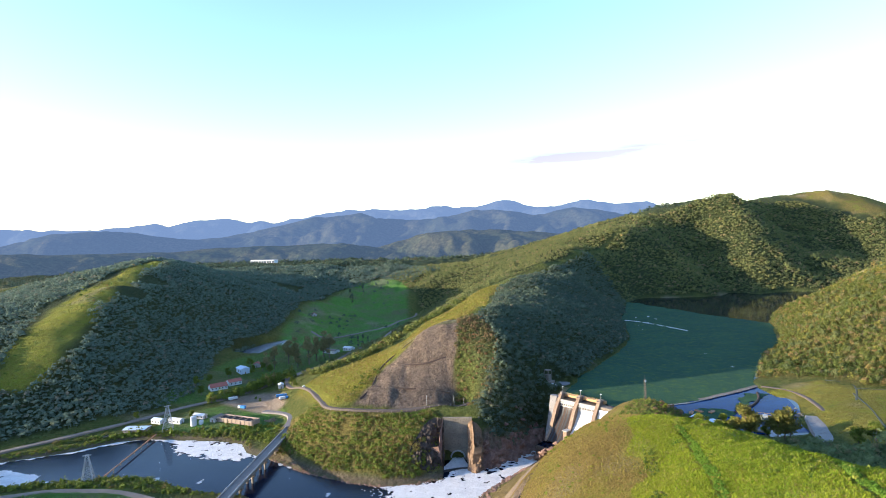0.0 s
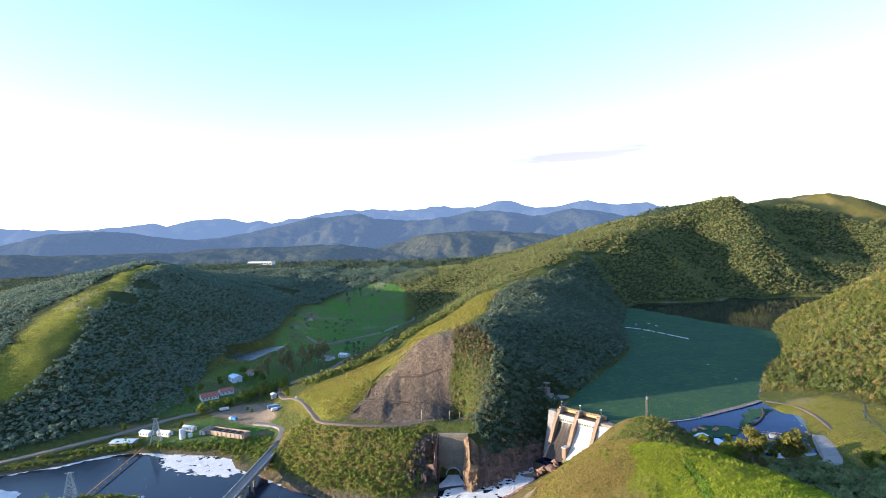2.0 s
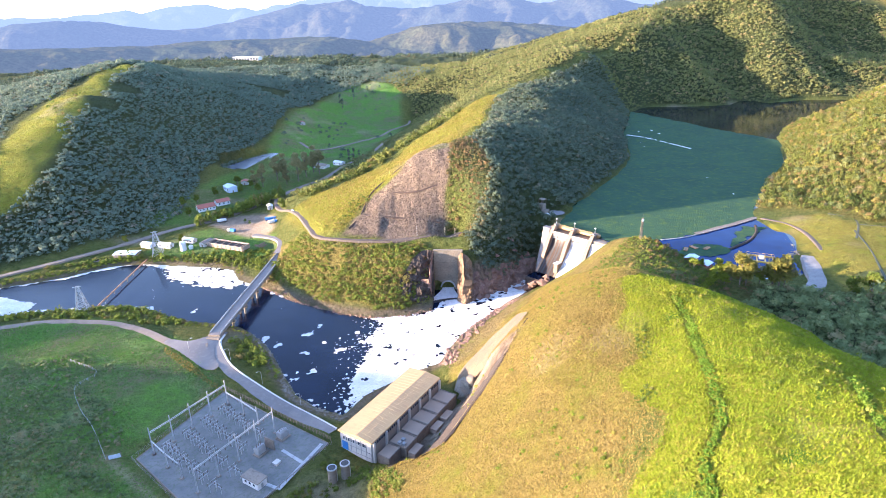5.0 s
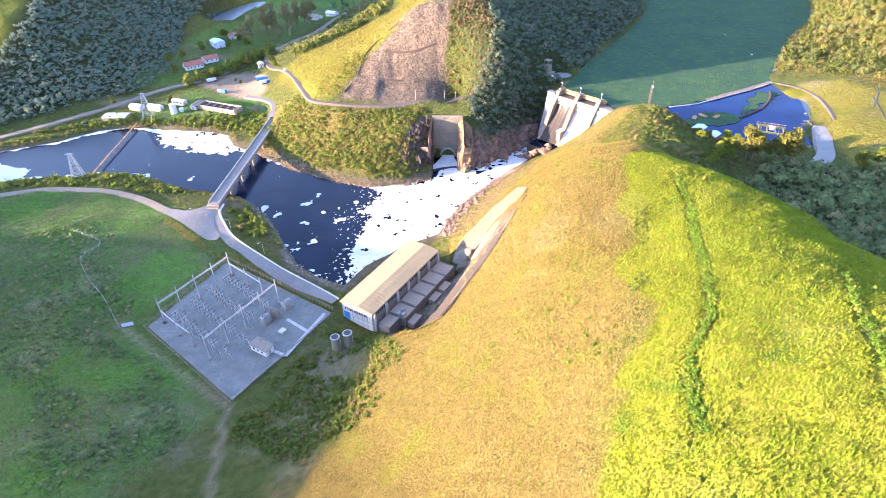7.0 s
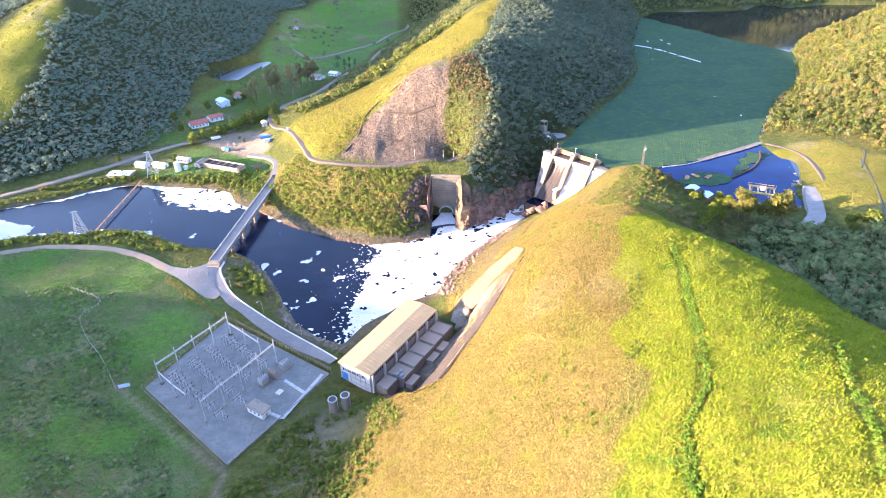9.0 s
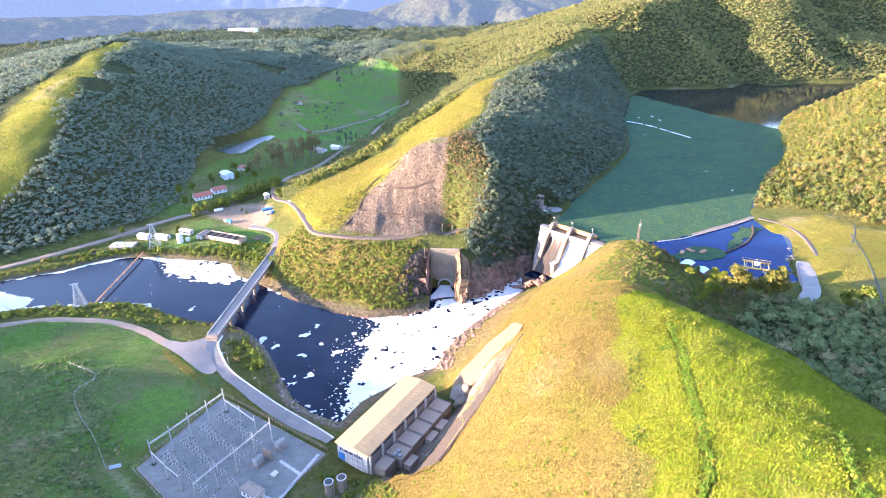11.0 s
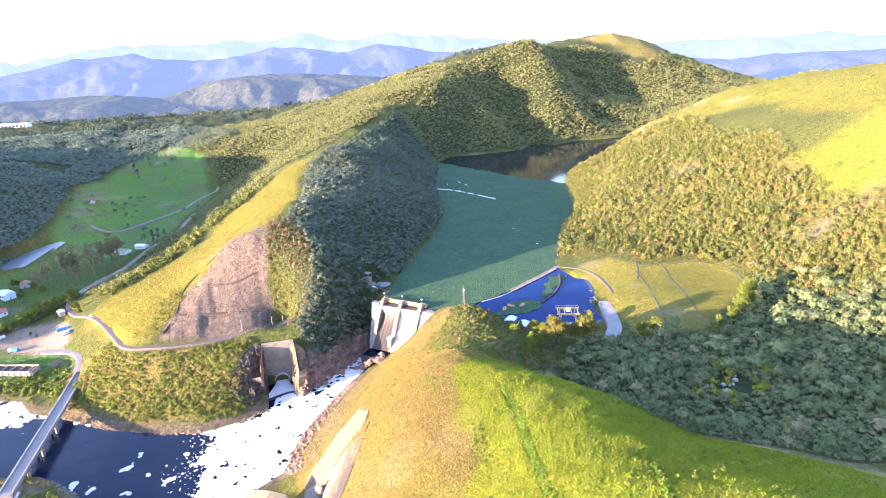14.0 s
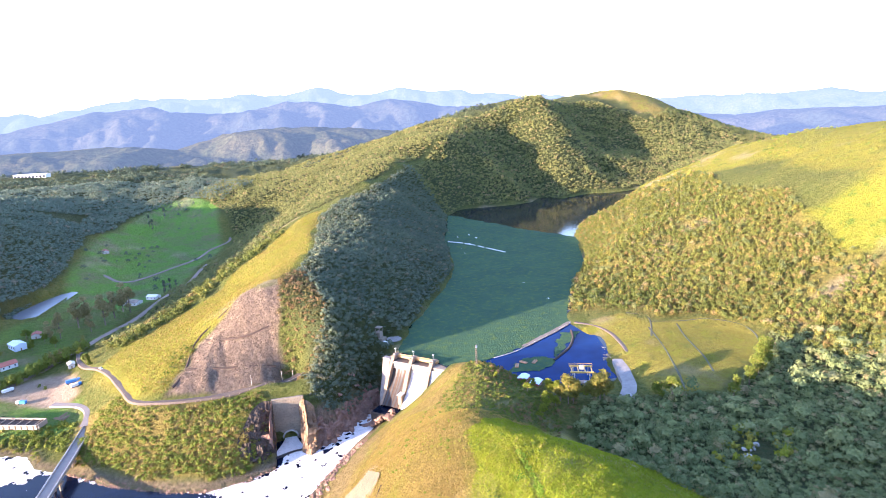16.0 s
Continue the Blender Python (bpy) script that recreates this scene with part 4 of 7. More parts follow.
def smooth_line(pts, step=3.0):
    """A rounded line through points of x, y (and z), every step metres."""
    p = [Vector(q) for q in pts]
    p = [2 * p[0] - p[1]] + p + [2 * p[-1] - p[-2]]
    out = []
    for a, b, c, d in zip(p, p[1:], p[2:], p[3:]):
        n = max(2, int((c - b).length / step))
        for i in range(n):
            t = i / n
            out.append(0.5 * (2 * b + (c - a) * t + (2 * a - 5 * b + 4 * c - d) * t * t + (3 * b - a - 3 * c + d) * t ** 3))
    return out + [p[-2]]


def ribbon(name, pts, width, mat, lift=0.25, kerb=0.0, thick=1.2, side=0.0):
    """A road laid over the ground along a line of x, y points."""
    line = smooth_line([(x, y, 0) for x, y in pts])
    z = height([p.x for p in line], [p.y for p in line])
    z = np.convolve(np.r_[[z[0]] * 3, z, [z[-1]] * 3], np.ones(7) / 7, "valid")
    bm = bmesh.new()
    rows = []
    for i, p in enumerate(line):
        d = (line[min(i + 1, len(line) - 1)] - line[max(i - 1, 0)]).normalized()
        n = Vector((-d.y, d.x, 0))
        c = p + n * side
        zz = z[i] + lift + kerb
        hw = width / 2
        rows.append([bm.verts.new((*(c + n * s).xy, h)) for s, h in ((hw + 0.6, zz - thick), (hw, zz), (hw * 0.3, zz + 0.06), (-hw * 0.3, zz + 0.06), (-hw, zz), (-hw - 0.6, zz - thick))])
    for a, b in zip(rows, rows[1:]):
        for i in range(5):
            bm.faces.new((a[i], a[i + 1], b[i + 1], b[i]))
    bmesh.ops.recalc_face_normals(bm, faces=bm.faces)
    me = bpy.data.meshes.new(name)
    bm.to_mesh(me)
    bm.free()
    me.materials.append(mat)
    return new(name, me)


# ---- roads ----
MAIN_ROAD = [(-124, 318), (-123, 308), (-117, 296), (-106, 281), (-82, 262), (-62, 247), (-46, 233)]
tagged(ribbon("road", MAIN_ROAD, 7.0, M_ROAD, 0.3), "worn grey asphalt access road to the power station", "road", kind="structure")


def paved(outline, step, mat, lift, label, name="road"):
    """A paved patch of any outline, laid smoothly over the ground."""
    xs = np.arange(min(p[0] for p in outline), max(p[0] for p in outline), step)
    ys = np.arange(min(p[1] for p in outline), max(p[1] for p in outline), step)
    X, Y = np.meshgrid(xs, ys)
    Z = height(X, Y).reshape(X.shape)
    pad = np.pad(Z, 6, mode="edge")
    Z = sum(pad[i:i + Z.shape[0], j:j + Z.shape[1]] for i in range(0, 13, 3) for j in range(0, 13, 3)) / 25
    f = grid_faces(*X.shape)
    f = f[(inside_distance(outline, X.ravel(), Y.ravel()) > 0)[f].sum(1) >= 3]
    used, flat_f = np.unique(f, return_inverse=True)
    ob = new(name, raw_mesh(name, np.c_[X.ravel(), Y.ravel(), Z.ravel() + lift][used], flat_f.reshape(-1, 4)))
    ob.data.materials.append(mat)
    return tagged(ob, label, name, kind="structure")


JUNCTION = [(p.x, p.y) for p in smooth_line([(-127.6, 324, 0), (-128.2, 317, 0), (-131, 312, 0), (-137, 309, 0), (-147, 312, 0), (-150, 308.5, 0), (-144, 303, 0), (-136, 296.5, 0), (-126, 288, 0), (-119, 282, 0), (-113.5, 280, 0), (-111, 284, 0), (-114, 289, 0), (-117, 295, 0), (-119.4, 301, 0), (-119.8, 310, 0), (-119.6, 324, 0)], 1.5)]
paved(JUNCTION, 0.5, M_ROAD, 0.5, "worn asphalt junction at the bridge end")
LAWN_PLOTS = ([(-133, 470), (-121, 464), (-111, 439), (-109, 425), (-116, 434), (-128, 456)], [(-112, 452), (-105.5, 455), (-100, 438), (-103, 430), (-107, 429)])
for plot in LAWN_PLOTS:
    paved([(p.x, p.y) for p in smooth_line([(x, y, 0) for x, y in plot + plot[:1]], 1.5)], 0.6, M_TERRACE, 0.45, "mown lime-green grass terrace beside the road", "lawn")
tagged(ribbon("kerb", MAIN_ROAD, 0.3, M_KERB, 0.3, 0.22, 0.6, 3.9), "white painted kerb along the access road", "kerb", kind="structure")
tagged(ribbon("road", [(-124, 304), (-136, 302), (-150, 311), (-168, 324), (-189, 333), (-211, 337), (-237, 337), (-290, 325)], 5.0, M_TRACK, 0.3), "pale dirt track through the meadow", "track", kind="structure")
tagged(ribbon("road", [(-119, 431), (-119, 445), (-124, 458), (-135, 470), (-150, 477)], 6.0, M_ROAD, 0.35), "curving asphalt road beyond the bridge", "road", kind="structure")
tagged(ribbon("road", [(-420, 330), (-340, 388), (-314, 410), (-287, 431), (-258, 458), (-230, 490), (-199, 512), (-182, 534), (-160, 562), (-145, 600), (-120, 660), (-100, 720), (-70, 830)], 6.0, M_TRACK, 0.35), "pale valley road along the wooded slope", "road", kind="structure")
UPPER_ROAD = [(18, 415), (3, 406), (-27, 402), (-50, 403), (-68, 407), (-84, 416), (-95, 440), (-106, 466), (-118, 490), (-132, 512), (-145, 535), (-152, 560)]
tagged(ribbon("road", UPPER_ROAD, 4.6, M_HILL_ROAD, 0.3), "narrow hillside road above the scrub", "road", kind="structure")
tagged(ribbon("road", [(-48, 1010), (-52, 985), (-75, 950), (-90, 900), (-120, 850), (-160, 800), (-190, 820)], 4.0, M_TRACK, 0.4), "light footpath across the valley meadow", "track", kind="structure")


# ---- bridge ----
def build_bridge():
    a, b = Vector((-123.6, 317, 8.0)), Vector((-116.6, 434, 8.2))
    d = b - a
    ob = thing("bridge", a.x, a.y, 0, math.degrees(math.atan2(d.y, d.x)), "straight narrow concrete road bridge on slim piers", "bridge")
    n = d.xy.length
    part("deck", box(-4, -3.3, 7.0, n + 4, 3.3, 8.0, bevel=0.1), M_CONC, ob)
    part("road_surface", box(-4, -2.5, 8.004, n + 4, 2.5, 8.08), M_ROAD, ob, "grey asphalt strip")
    for s in (-1, 1):
        rail = part("parapet", box(-2, s * 3.05 - 0.15, 8.0, n + 2, s * 3.05 + 0.15, 8.9, bevel=0.05), M_WHITE_CONC, ob, "pale concrete parapet")
        for i in range(24):
            part("post", box(i * n / 23 - 0.2, s * 3.05 - 0.22, 8.0, i * n / 23 + 0.2, s * 3.05 + 0.22, 9.05), M_WHITE_CONC, rail)
    for s in (-2.2, 2.2):
        part("girder", box(-2, s - 0.4, 5.6, n + 2, s + 0.4, 7.0), M_CONC, ob)
    for u in (18, 37, 58, 78):
        pier = part("pier", rod((u, 1.6, -6), (u, 1.6, 4.2), 0.8, 10, rod((u, -1.6, -6), (u, -1.6, 4.2), 0.8, 10)), M_CONC, ob)
        # brown earth colour on the caps stands in for low orange sunlight
        part("pier_cap", box(u - 1.2, -3.4, 4.2, u + 1.2, 3.4, 5.6, bevel=0.15), M_TRACK, pier, "concrete pier cap with warm sunlight painted in as brown")
    for u in (-3, n + 3):
        part("abutment", box(u - 3, -3.6, 0, u + 3, 3.6, 7.0, bevel=0.1), M_CONC, ob)


build_bridge()


# ---- dam ----
def build_dam():
    ob = thing("dam", 68, 409, 0, math.degrees(math.atan2(-43, 44)), "concrete gated spillway dam with walkway and wet chutes", "dam")
    # local: x along the crest, -y downstream
    part("crest_wall", box(9, -1.8, 10, 64, 5, 34.5, bevel=0.2), M_CONC, ob)

    def slab_side(profile, x0, x1):
        bm = bmesh.new()
        a, b = [[bm.verts.new((x, y, z)) for y, z in profile] for x in (x0, x1)]
        bm.faces.new(a)
        bm.faces.new(b[::-1])
        for i in range(len(profile)):
            bm.faces.new((a[i], b[i], b[(i + 1) % len(b)], a[(i + 1) % len(a)]))
        bmesh.ops.recalc_face_normals(bm, faces=bm.faces)
        return bm

    RUN, FOOT = 16.0, 10.4

    def chute_line(drop, n=18):
        return [(-3.0 - RUN * (i / n) ** 1.2, drop - (drop - FOOT) * (i / n) ** 0.9) for i in range(n + 1)]

    def chute(x0, x1, drop):
        prof = chute_line(drop)
        n = len(prof) - 1
        bm = bmesh.new()
        xs = np.linspace(x0, x1, 9)
        rows = [[bm.verts.new((x, y, z + 0.12 * math.sin(3 * x) * (i > 0))) for x in xs] for i, (y, z) in enumerate(prof)]
        base = [[bm.verts.new((x, y, -4)) for x in (x0, x1)] for y, z in prof]
        for a, b in zip(rows, rows[1:]):
            for i in range(len(xs) - 1):
                bm.faces.new((a[i], a[i + 1], b[i + 1], b[i]))
        for i in range(n):
            bm.faces.new((rows[i][0], rows[i + 1][0], base[i + 1][0], base[i][0]))
            bm.faces.new((rows[i][-1], rows[i + 1][-1], base[i + 1][1], base[i][1]))
        return bm

    dry_chute = part("chute", chute(15.5, 27.5, 30.0), M_CHUTE, ob, "brown stained dry spillway chute")
    for x, wide in ((15.9, 0.9), (18.0, 1.3), (21.0, 0.8), (22.6, 1.5), (25.6, 0.7)):
        bm = bmesh.new()
        rows = [[bm.verts.new((x + dx + 0.12 * math.sin(0.7 * i + x), y, z + 0.24)) for dx in (0, wide)] for i, (y, z) in enumerate(chute_line(30.0))]
        for a, b in zip(rows, rows[1:]):
            bm.faces.new((a[0], a[1], b[1], b[0]))
        part("slime_streak", bm, M_DARK, dry_chute, "dark wet slime streak")
    part("chute", chute(29.5, 42.5, 30.0), M_FOAM, ob, "chute under white rushing water")
    part("chute", chute(44.5, 60, 33.0), M_FOAM, ob, "side chute under white rushing water")
    part("wing_wall", prism([(7.5, 0), (7.5, 36.0), (13.2, 36.0), (13.2, 0)], -3, 0.5), M_SLAB, ob, "pale concrete wing wall")
    part("wing_slope", slab_side([(-3.004, 4), (-3.004, 36), (-5.5, 24), (-9.5, 11), (-9.5, 4)], 7.7, 12.6), M_SLAB, ob, "steep pale concrete wing slope")
    for x in (13.5, 27.5, 42.5):
        pier = part("pier", slab_side([(5, -5), (5, 37), (-0.5, 37), (-1.6, 36.2), (-7.0, 29.5), (-12.5, 19.0), (-12.5, -5)], x - 0.2, x + 2.2), M_PIER, ob, "weathered buff concrete pier")
        part("pier_cap", box(x - 0.5, -1.5, 37.004, x + 2.5, 5.4, 37.5, bevel=0.05), M_PIER, pier)
        part("training_wall", chute(x + 0.2, x + 1.8, 32.0), M_PIER, pier)
    for x0, x1 in ((15.8, 27.2), (29.8, 42.2)):
        gate = part("gate", box(x0, -2.6, 30, x1, -2.0, 34.4, bevel=0.05), M_WALL, ob, "pale steel gate with a lattice of ribs")
        for i in range(7):
            x = x0 + 0.7 + i * (x1 - x0 - 1.4) / 6
            part("rib", box(x - 0.22, -3.2, 30.1, x + 0.22, -2.602, 34.3), M_WALL, gate)
        for z in (30.2, 32.1, 33.9):
            part("crossbar", box(x0, -3.45, z, x1, -3.204, z + 0.4), M_WALL, gate)
        for i in range(6):
            x = x0 + 1.0 + i * (x1 - x0 - 1.4) / 6
            # dark panels on the gate face paint the shade between its ribs
            part("gate_shadow_panel", box(x + 0.1, -2.64, 30.7, x + 1.1, -2.604, 31.9), M_DARK, gate, "dark panel painting the shade between ribs")
        # solid dark slab painted as the shaded depth of the gate shaft
        part("opening", box(x0, -1.9, 34.504, x1, 2.9, 34.7), M_DARK, gate, "dark slab painting the shade of the gate shaft opening")
    deck = part("walkway", box(14, 2.9, 35.2, 46, 5.6, 36.9, bevel=0.08), M_OCHRE, ob, "ochre walkway beam along the crest")
    for i in range(12):
        x = 14.5 + i * 2.8
        part("railing_post", rod((x, 3.3, 36.8), (x, 3.3, 37.9), 0.06, 5), M_YELLOW, deck)
    part("railing", rod((14.5, 3.3, 37.9), (45.5, 3.3, 37.9), 0.06, 5, rod((14.5, 3.3, 37.35), (45.5, 3.3, 37.35), 0.05, 5)), M_YELLOW, deck)
    for x in (14.5, 28.5, 43.5):
        part("hoist_house", box(x - 0.8, 0.2, 37.404, x + 0.8, 2.0, 38.6, bevel=0.08), M_CONC, ob)
        lamp = part("lamp_post", rod((x, 2.3, 37), (x, 2.3, 41.5), 0.1, 6), M_STEEL, ob, "thin steel lamp post")
        part("lamp_head", box(x - 0.5, 2.0, 41.5, x + 0.5, 2.6, 41.8), M_WHITEPAINT, lamp)
    part("basin_slab", box(12, -26.4, -3, 44, -18, 8.6, bevel=0.2), M_DARK, ob)
    part("basin_water", box(12.6, -26, 8.604, 43, -17, 9.3), M_WATER, ob, "dark still water in the stilling basin")
    part("sill_wall", box(12, -27.6, -3, 44, -26.404, 9.0, bevel=0.15), M_CUT_ROCK, ob, "dark wet sill of the stilling basin")
    sh = part("control_cabin", box(26.6, -17.2, 12, 29.4, -13.2, 18.8, bevel=0.1), M_PIER, ob)
    part("cabin_window", box(26.48, -16.6, 14, 26.6, -13.8, 17.6), M_DARK, sh)
    part("cabin_roof", box(26.2, -17.6, 18.804, 29.8, -12.8, 19.2), M_WALL, sh)


build_dam()


# ---- tunnel outlet ----
def build_portal():
    ob = thing("tunnel_portal", 6.5, 382, 0, -4, "tall stone-faced tunnel outlet recess in the hillside", "tunnel portal")
    bm = bmesh.new()
    # back wall with an arched opening
    n, r = 10, 4.2
    arch = [(-r, -3)] + [(r * math.cos(math.pi - math.pi * i / n), 1.8 + r * math.sin(math.pi * i / n)) for i in range(n + 1)] + [(r, -3)]
    outer = [(-9, -3), (-9, 27), (9, 27), (9, -3)]
    av = [bm.verts.new((x, 0, z)) for x, z in arch]
    k = len(av)
    ov = []
    for i in range(k):
        t = i / (k - 1)
        if t < 0.33:
            p = (-9, -3 + 30 * t / 0.33)
        elif t < 0.67:
            p = (-9 + 18 * (t - 0.33) / 0.34, 27)
        else:
            p = (9, 27 - 30 * (t - 0.67) / 0.33)
        ov.append(bm.verts.new((p[0], 0, p[1])))
    for i in range(k - 1):
        bm.faces.new((av[i], av[i + 1], ov[i + 1], ov[i]))
    bv = [bm.verts.new((v.co.x, 14, v.co.z)) for v in av]
    for i in range(k - 1):
        bm.faces.new((av[i], bv[i], bv[i + 1], av[i + 1]))
    bm.faces.new(bv)
    part("back_wall", bm, M_STONE, ob)
    rng = random.Random(5)
    for row in range(11):
        for col in range(9):
            x0, z0 = -9 + col * 2.0 + (row % 2) * 0.9, 6.6 + row * 1.85
            if x0 + 1.7 < 9 and not (abs(x0 + 0.8) < r + 0.6 and z0 < 7.0):
                part("stone_block", box(x0, -0.10 - 0.12 * rng.random(), z0, x0 + 1.86, 0.2, z0 + 1.72), M_STONE, ob)
    ring = bmesh.new()
    pts = [(math.cos(math.pi - math.pi * i / 14), math.sin(math.pi * i / 14)) for i in range(15)]
    rows = [[ring.verts.new((q * c, y, 1.8 + q * s)) for q, y in ((r - 0.1, -0.7), (r + 0.8, -0.7), (r + 0.8, 0.3), (r - 0.1, 0.3))] for c, s in pts]
    for a, b in zip(rows, rows[1:]):
        for i in range(4):
            ring.faces.new((a[i], a[(i + 1) % 4], b[(i + 1) % 4], b[i]))
    part("arch_ring", ring, M_WHITE_CONC, ob, "pale concrete arch ring")
    for s in (-1, 1):
        side = bmesh.new()
        nu, nv = 14, 16
        rows = []
        for i in range(nu + 1):
            row = []
            for j in range(nv + 1):
                u, w = i / nu, j / nv
                top = 27 - 12 * u * u
                z = -3 + w * (top + 3)
                x = s * (9.2 - 1.0 * u + 3.2 * w * u) + 0.8 * noise.noise(Vector((u * 4, w * 7, s * 3.0)))
                row.append(side.verts.new((x, 0.5 - 17 * u + 1.1 * noise.noise(Vector((u * 5, w * 6, 9 + s))), z)))
            rows.append(row)
        for a, b in zip(rows, rows[1:]):
            for j in range(nv):
                side.faces.new((a[j], a[j + 1], b[j + 1], b[j]))
        outw = [[side.verts.new((v.co.x + s * 5, v.co.y + 1.5, v.co.z - 1.0 * (jj == nv))) for jj, v in enumerate(row)] for row in (rows[-1],)][0]
        for j in range(nv):
            side.faces.new((rows[-1][j], rows[-1][j + 1], outw[j + 1], outw[j]))
        part("side_wall", side, M_ROCK if s < 0 else M_BUTTRESS, ob, "rough cut rock side wall")
    part("parapet", box(-9.6, 0.6, 26.2, 9.6, 2.2, 28.0, bevel=0.1), M_STONE, ob)
    apron = bmesh.new()
    rows = [[apron.verts.new((x * (3.6 + 7.5 * (i / 8) ** 1.4), -i * 2.2, 1.6 - 1.2 * i / 8 + 0.25 * noise.noise(Vector((x * 3, i * 1.7, 0))))) for x in np.linspace(-1, 1, 9)] for i in range(-4, 9)
            if i >= 0] 
    for a, b in zip(rows, rows[1:]):
        for j in range(8):
            apron.faces.new((a[j], a[j + 1], b[j + 1], b[j]))
    part("water_fan", apron, M_FOAM, ob, "white water fanning out of the tunnel")
    weir = bmesh.new()
    pts = [(-9.5 + 26 * i / 16, -20.5 + 5.2 * math.sin(math.pi * 0.75 * i / 16)) for i in range(17)]
    rows = [[weir.verts.new((x, y + d, z)) for d, z in ((-0.5, -2), (-0.5, 1.3), (0.5, 1.3), (0.5, -2))] for x, y in pts]
    for a, b in zip(rows, rows[1:]):
        for i in range(3):
            weir.faces.new((a[i], a[i + 1], b[i + 1], b[i]))
    part("curved_weir", weir, M_DARK, ob, "dark curved concrete weir")


build_portal()


# ---- rocks ----
def boulder(rng, r, seed, flatness=0.8):
    """An angular rock: the hull of random points."""
    g = random.Random(seed * 31 + 7)
    bm = bmesh.new()
    for _ in range(15):
        d = Vector((g.gauss(0, 1), g.gauss(0, 1), g.gauss(0, 1))).normalized() * r * g.uniform(0.8, 1.15)
        bm.verts.new((d.x, d.y, d.z * flatness))
    out = bmesh.ops.convex_hull(bm, input=bm.verts)
    bmesh.ops.delete(bm, geom=[v for v in out["geom_interior"] if isinstance(v, bmesh.types.BMVert)], context="VERTS")
    bmesh.ops.recalc_face_normals(bm, faces=bm.faces)
    return bm


def outcrop(name, line, count, size, mat, label, seed, rise=0.0, spread=4.0, joined=False):
    """Loose rocks along a line of x, y; each rock is a thing of its own."""
    rng = random.Random(seed)
    kinds = []
    for i in range(5):
        me = bpy.data.meshes.new(name)
        bm = boulder(rng, 1.0, seed * 7 + i)
        bm.to_mesh(me)
        bm.free()
        me.materials.append(mat)
        kinds.append(me)
    pts = smooth_line([(x, y, 0) for x, y in line], 2.0)
    spots = [(pts[rng.randrange(len(pts))], rng.uniform(-spread, spread), rng.uniform(-spread, spread), size * rng.uniform(0.45, 1.25)) for _ in range(count)]
    zs = height([p.x + a for p, a, b, s in spots], [p.y + b for p, a, b, s in spots])
    if joined:
        bm = bmesh.new()
        for (p, a, b, s), z in zip(spots, zs):
            had = len(bm.verts)
            bm.from_mesh(rng.choice(kinds))
            m = pose(p.x + a, p.y + b, z, 0, 0, rng.uniform(0, 360)) @ Matrix.Diagonal((s * rng.uniform(0.8, 1.5), s, s, 1))
            bm.verts.ensure_lookup_table()
            for v in bm.verts[had:]:
                v.co = m @ v.co
        me = bpy.data.meshes.new("stones")
        bm.to_mesh(me)
        bm.free()
        me.materials.clear()
        me.materials.append(mat)
        tagged(new("stones", me), label, "stones", kind="stuff")
        return
    for (p, a, b, s), z in zip(spots, zs):
        ob = new(name, rng.choice(kinds))
        ob.matrix_basis = pose(p.x + a, p.y + b, z + rise * rng.random(), rng.uniform(-40, 40), rng.uniform(-40, 40), rng.uniform(0, 360)) @ Matrix.Diagonal((s * rng.uniform(0.8, 1.5), s, s * rng.uniform(0.7, 1.2), 1))
        tagged(ob, label, "rock", name + " group")


def rock_face(bottom, top, nu, nv, rough, mat, label, seed):
    """A steep fractured rock surface between a foot line and a top line."""
    bm = bmesh.new()
    a, b = [smooth_line(p, 0.5) for p in (bottom, top)]
    rows = []
    for i in range(nu + 1):
        p, q = a[round(i / nu * (len(a) - 1))], b[round(i / nu * (len(b) - 1))]
        row = []
        for j in range(nv + 1):
            w = j / nv
            v = p.lerp(q, w)
            k = noise.noise(v * 0.22 + Vector((seed, 0, 0))) * 1.6 + noise.noise(v * 0.7) + 0.5 * noise.noise(v * 1.9)
            step = 1.2 * (noise.cell(Vector((v.x * 0.3, v.y * 0.3, v.z * 0.35))) - 0.5)
            out = rough * (k + step) * min(1.0, 4 * w * (1.02 - w) + 0.3)
            row.append(bm.verts.new((v.x + 0.4 * out, v.y - 0.8 * out, v.z + 0.6 * out * (w < 0.99))))
        rows.append(row)
    for r0, r1 in zip(rows, rows[1:]):
        for j in range(nv):
            bm.faces.new((r0[j], r1[j], r1[j + 1], r0[j + 1]))
    bmesh.ops.triangulate(bm, faces=bm.faces)
    me = bpy.data.meshes.new("rock_face")
    bm.to_mesh(me)
    bm.free()
    me.materials.append(mat)
    return tagged(new("rock_face", me), label, "cliff", kind="structure")


rock_face([(15.5, 364, -2), (20, 361, -2), (28, 363, -2), (42, 376, -2), (58, 389, -2), (70, 399, -2)], [(16, 384, 25), (22, 382, 19), (29, 379, 14), (42, 389, 14), (57, 402, 12), (68, 409, 11)], 110, 40, 1.05, M_ROCK, "red-brown fractured rock cliff between tunnel and dam", 2)
rock_face([(12, 362, -2), (15.5, 357.5, -2), (19.5, 358, -2), (23, 362, -2)], [(13.5, 382, 26), (16.5, 380.5, 26), (19.5, 379, 24.5), (22.5, 379.5, 20)], 34, 40, 0.9, M_BUTTRESS, "tan rock buttress beside the tunnel outlet", 8)
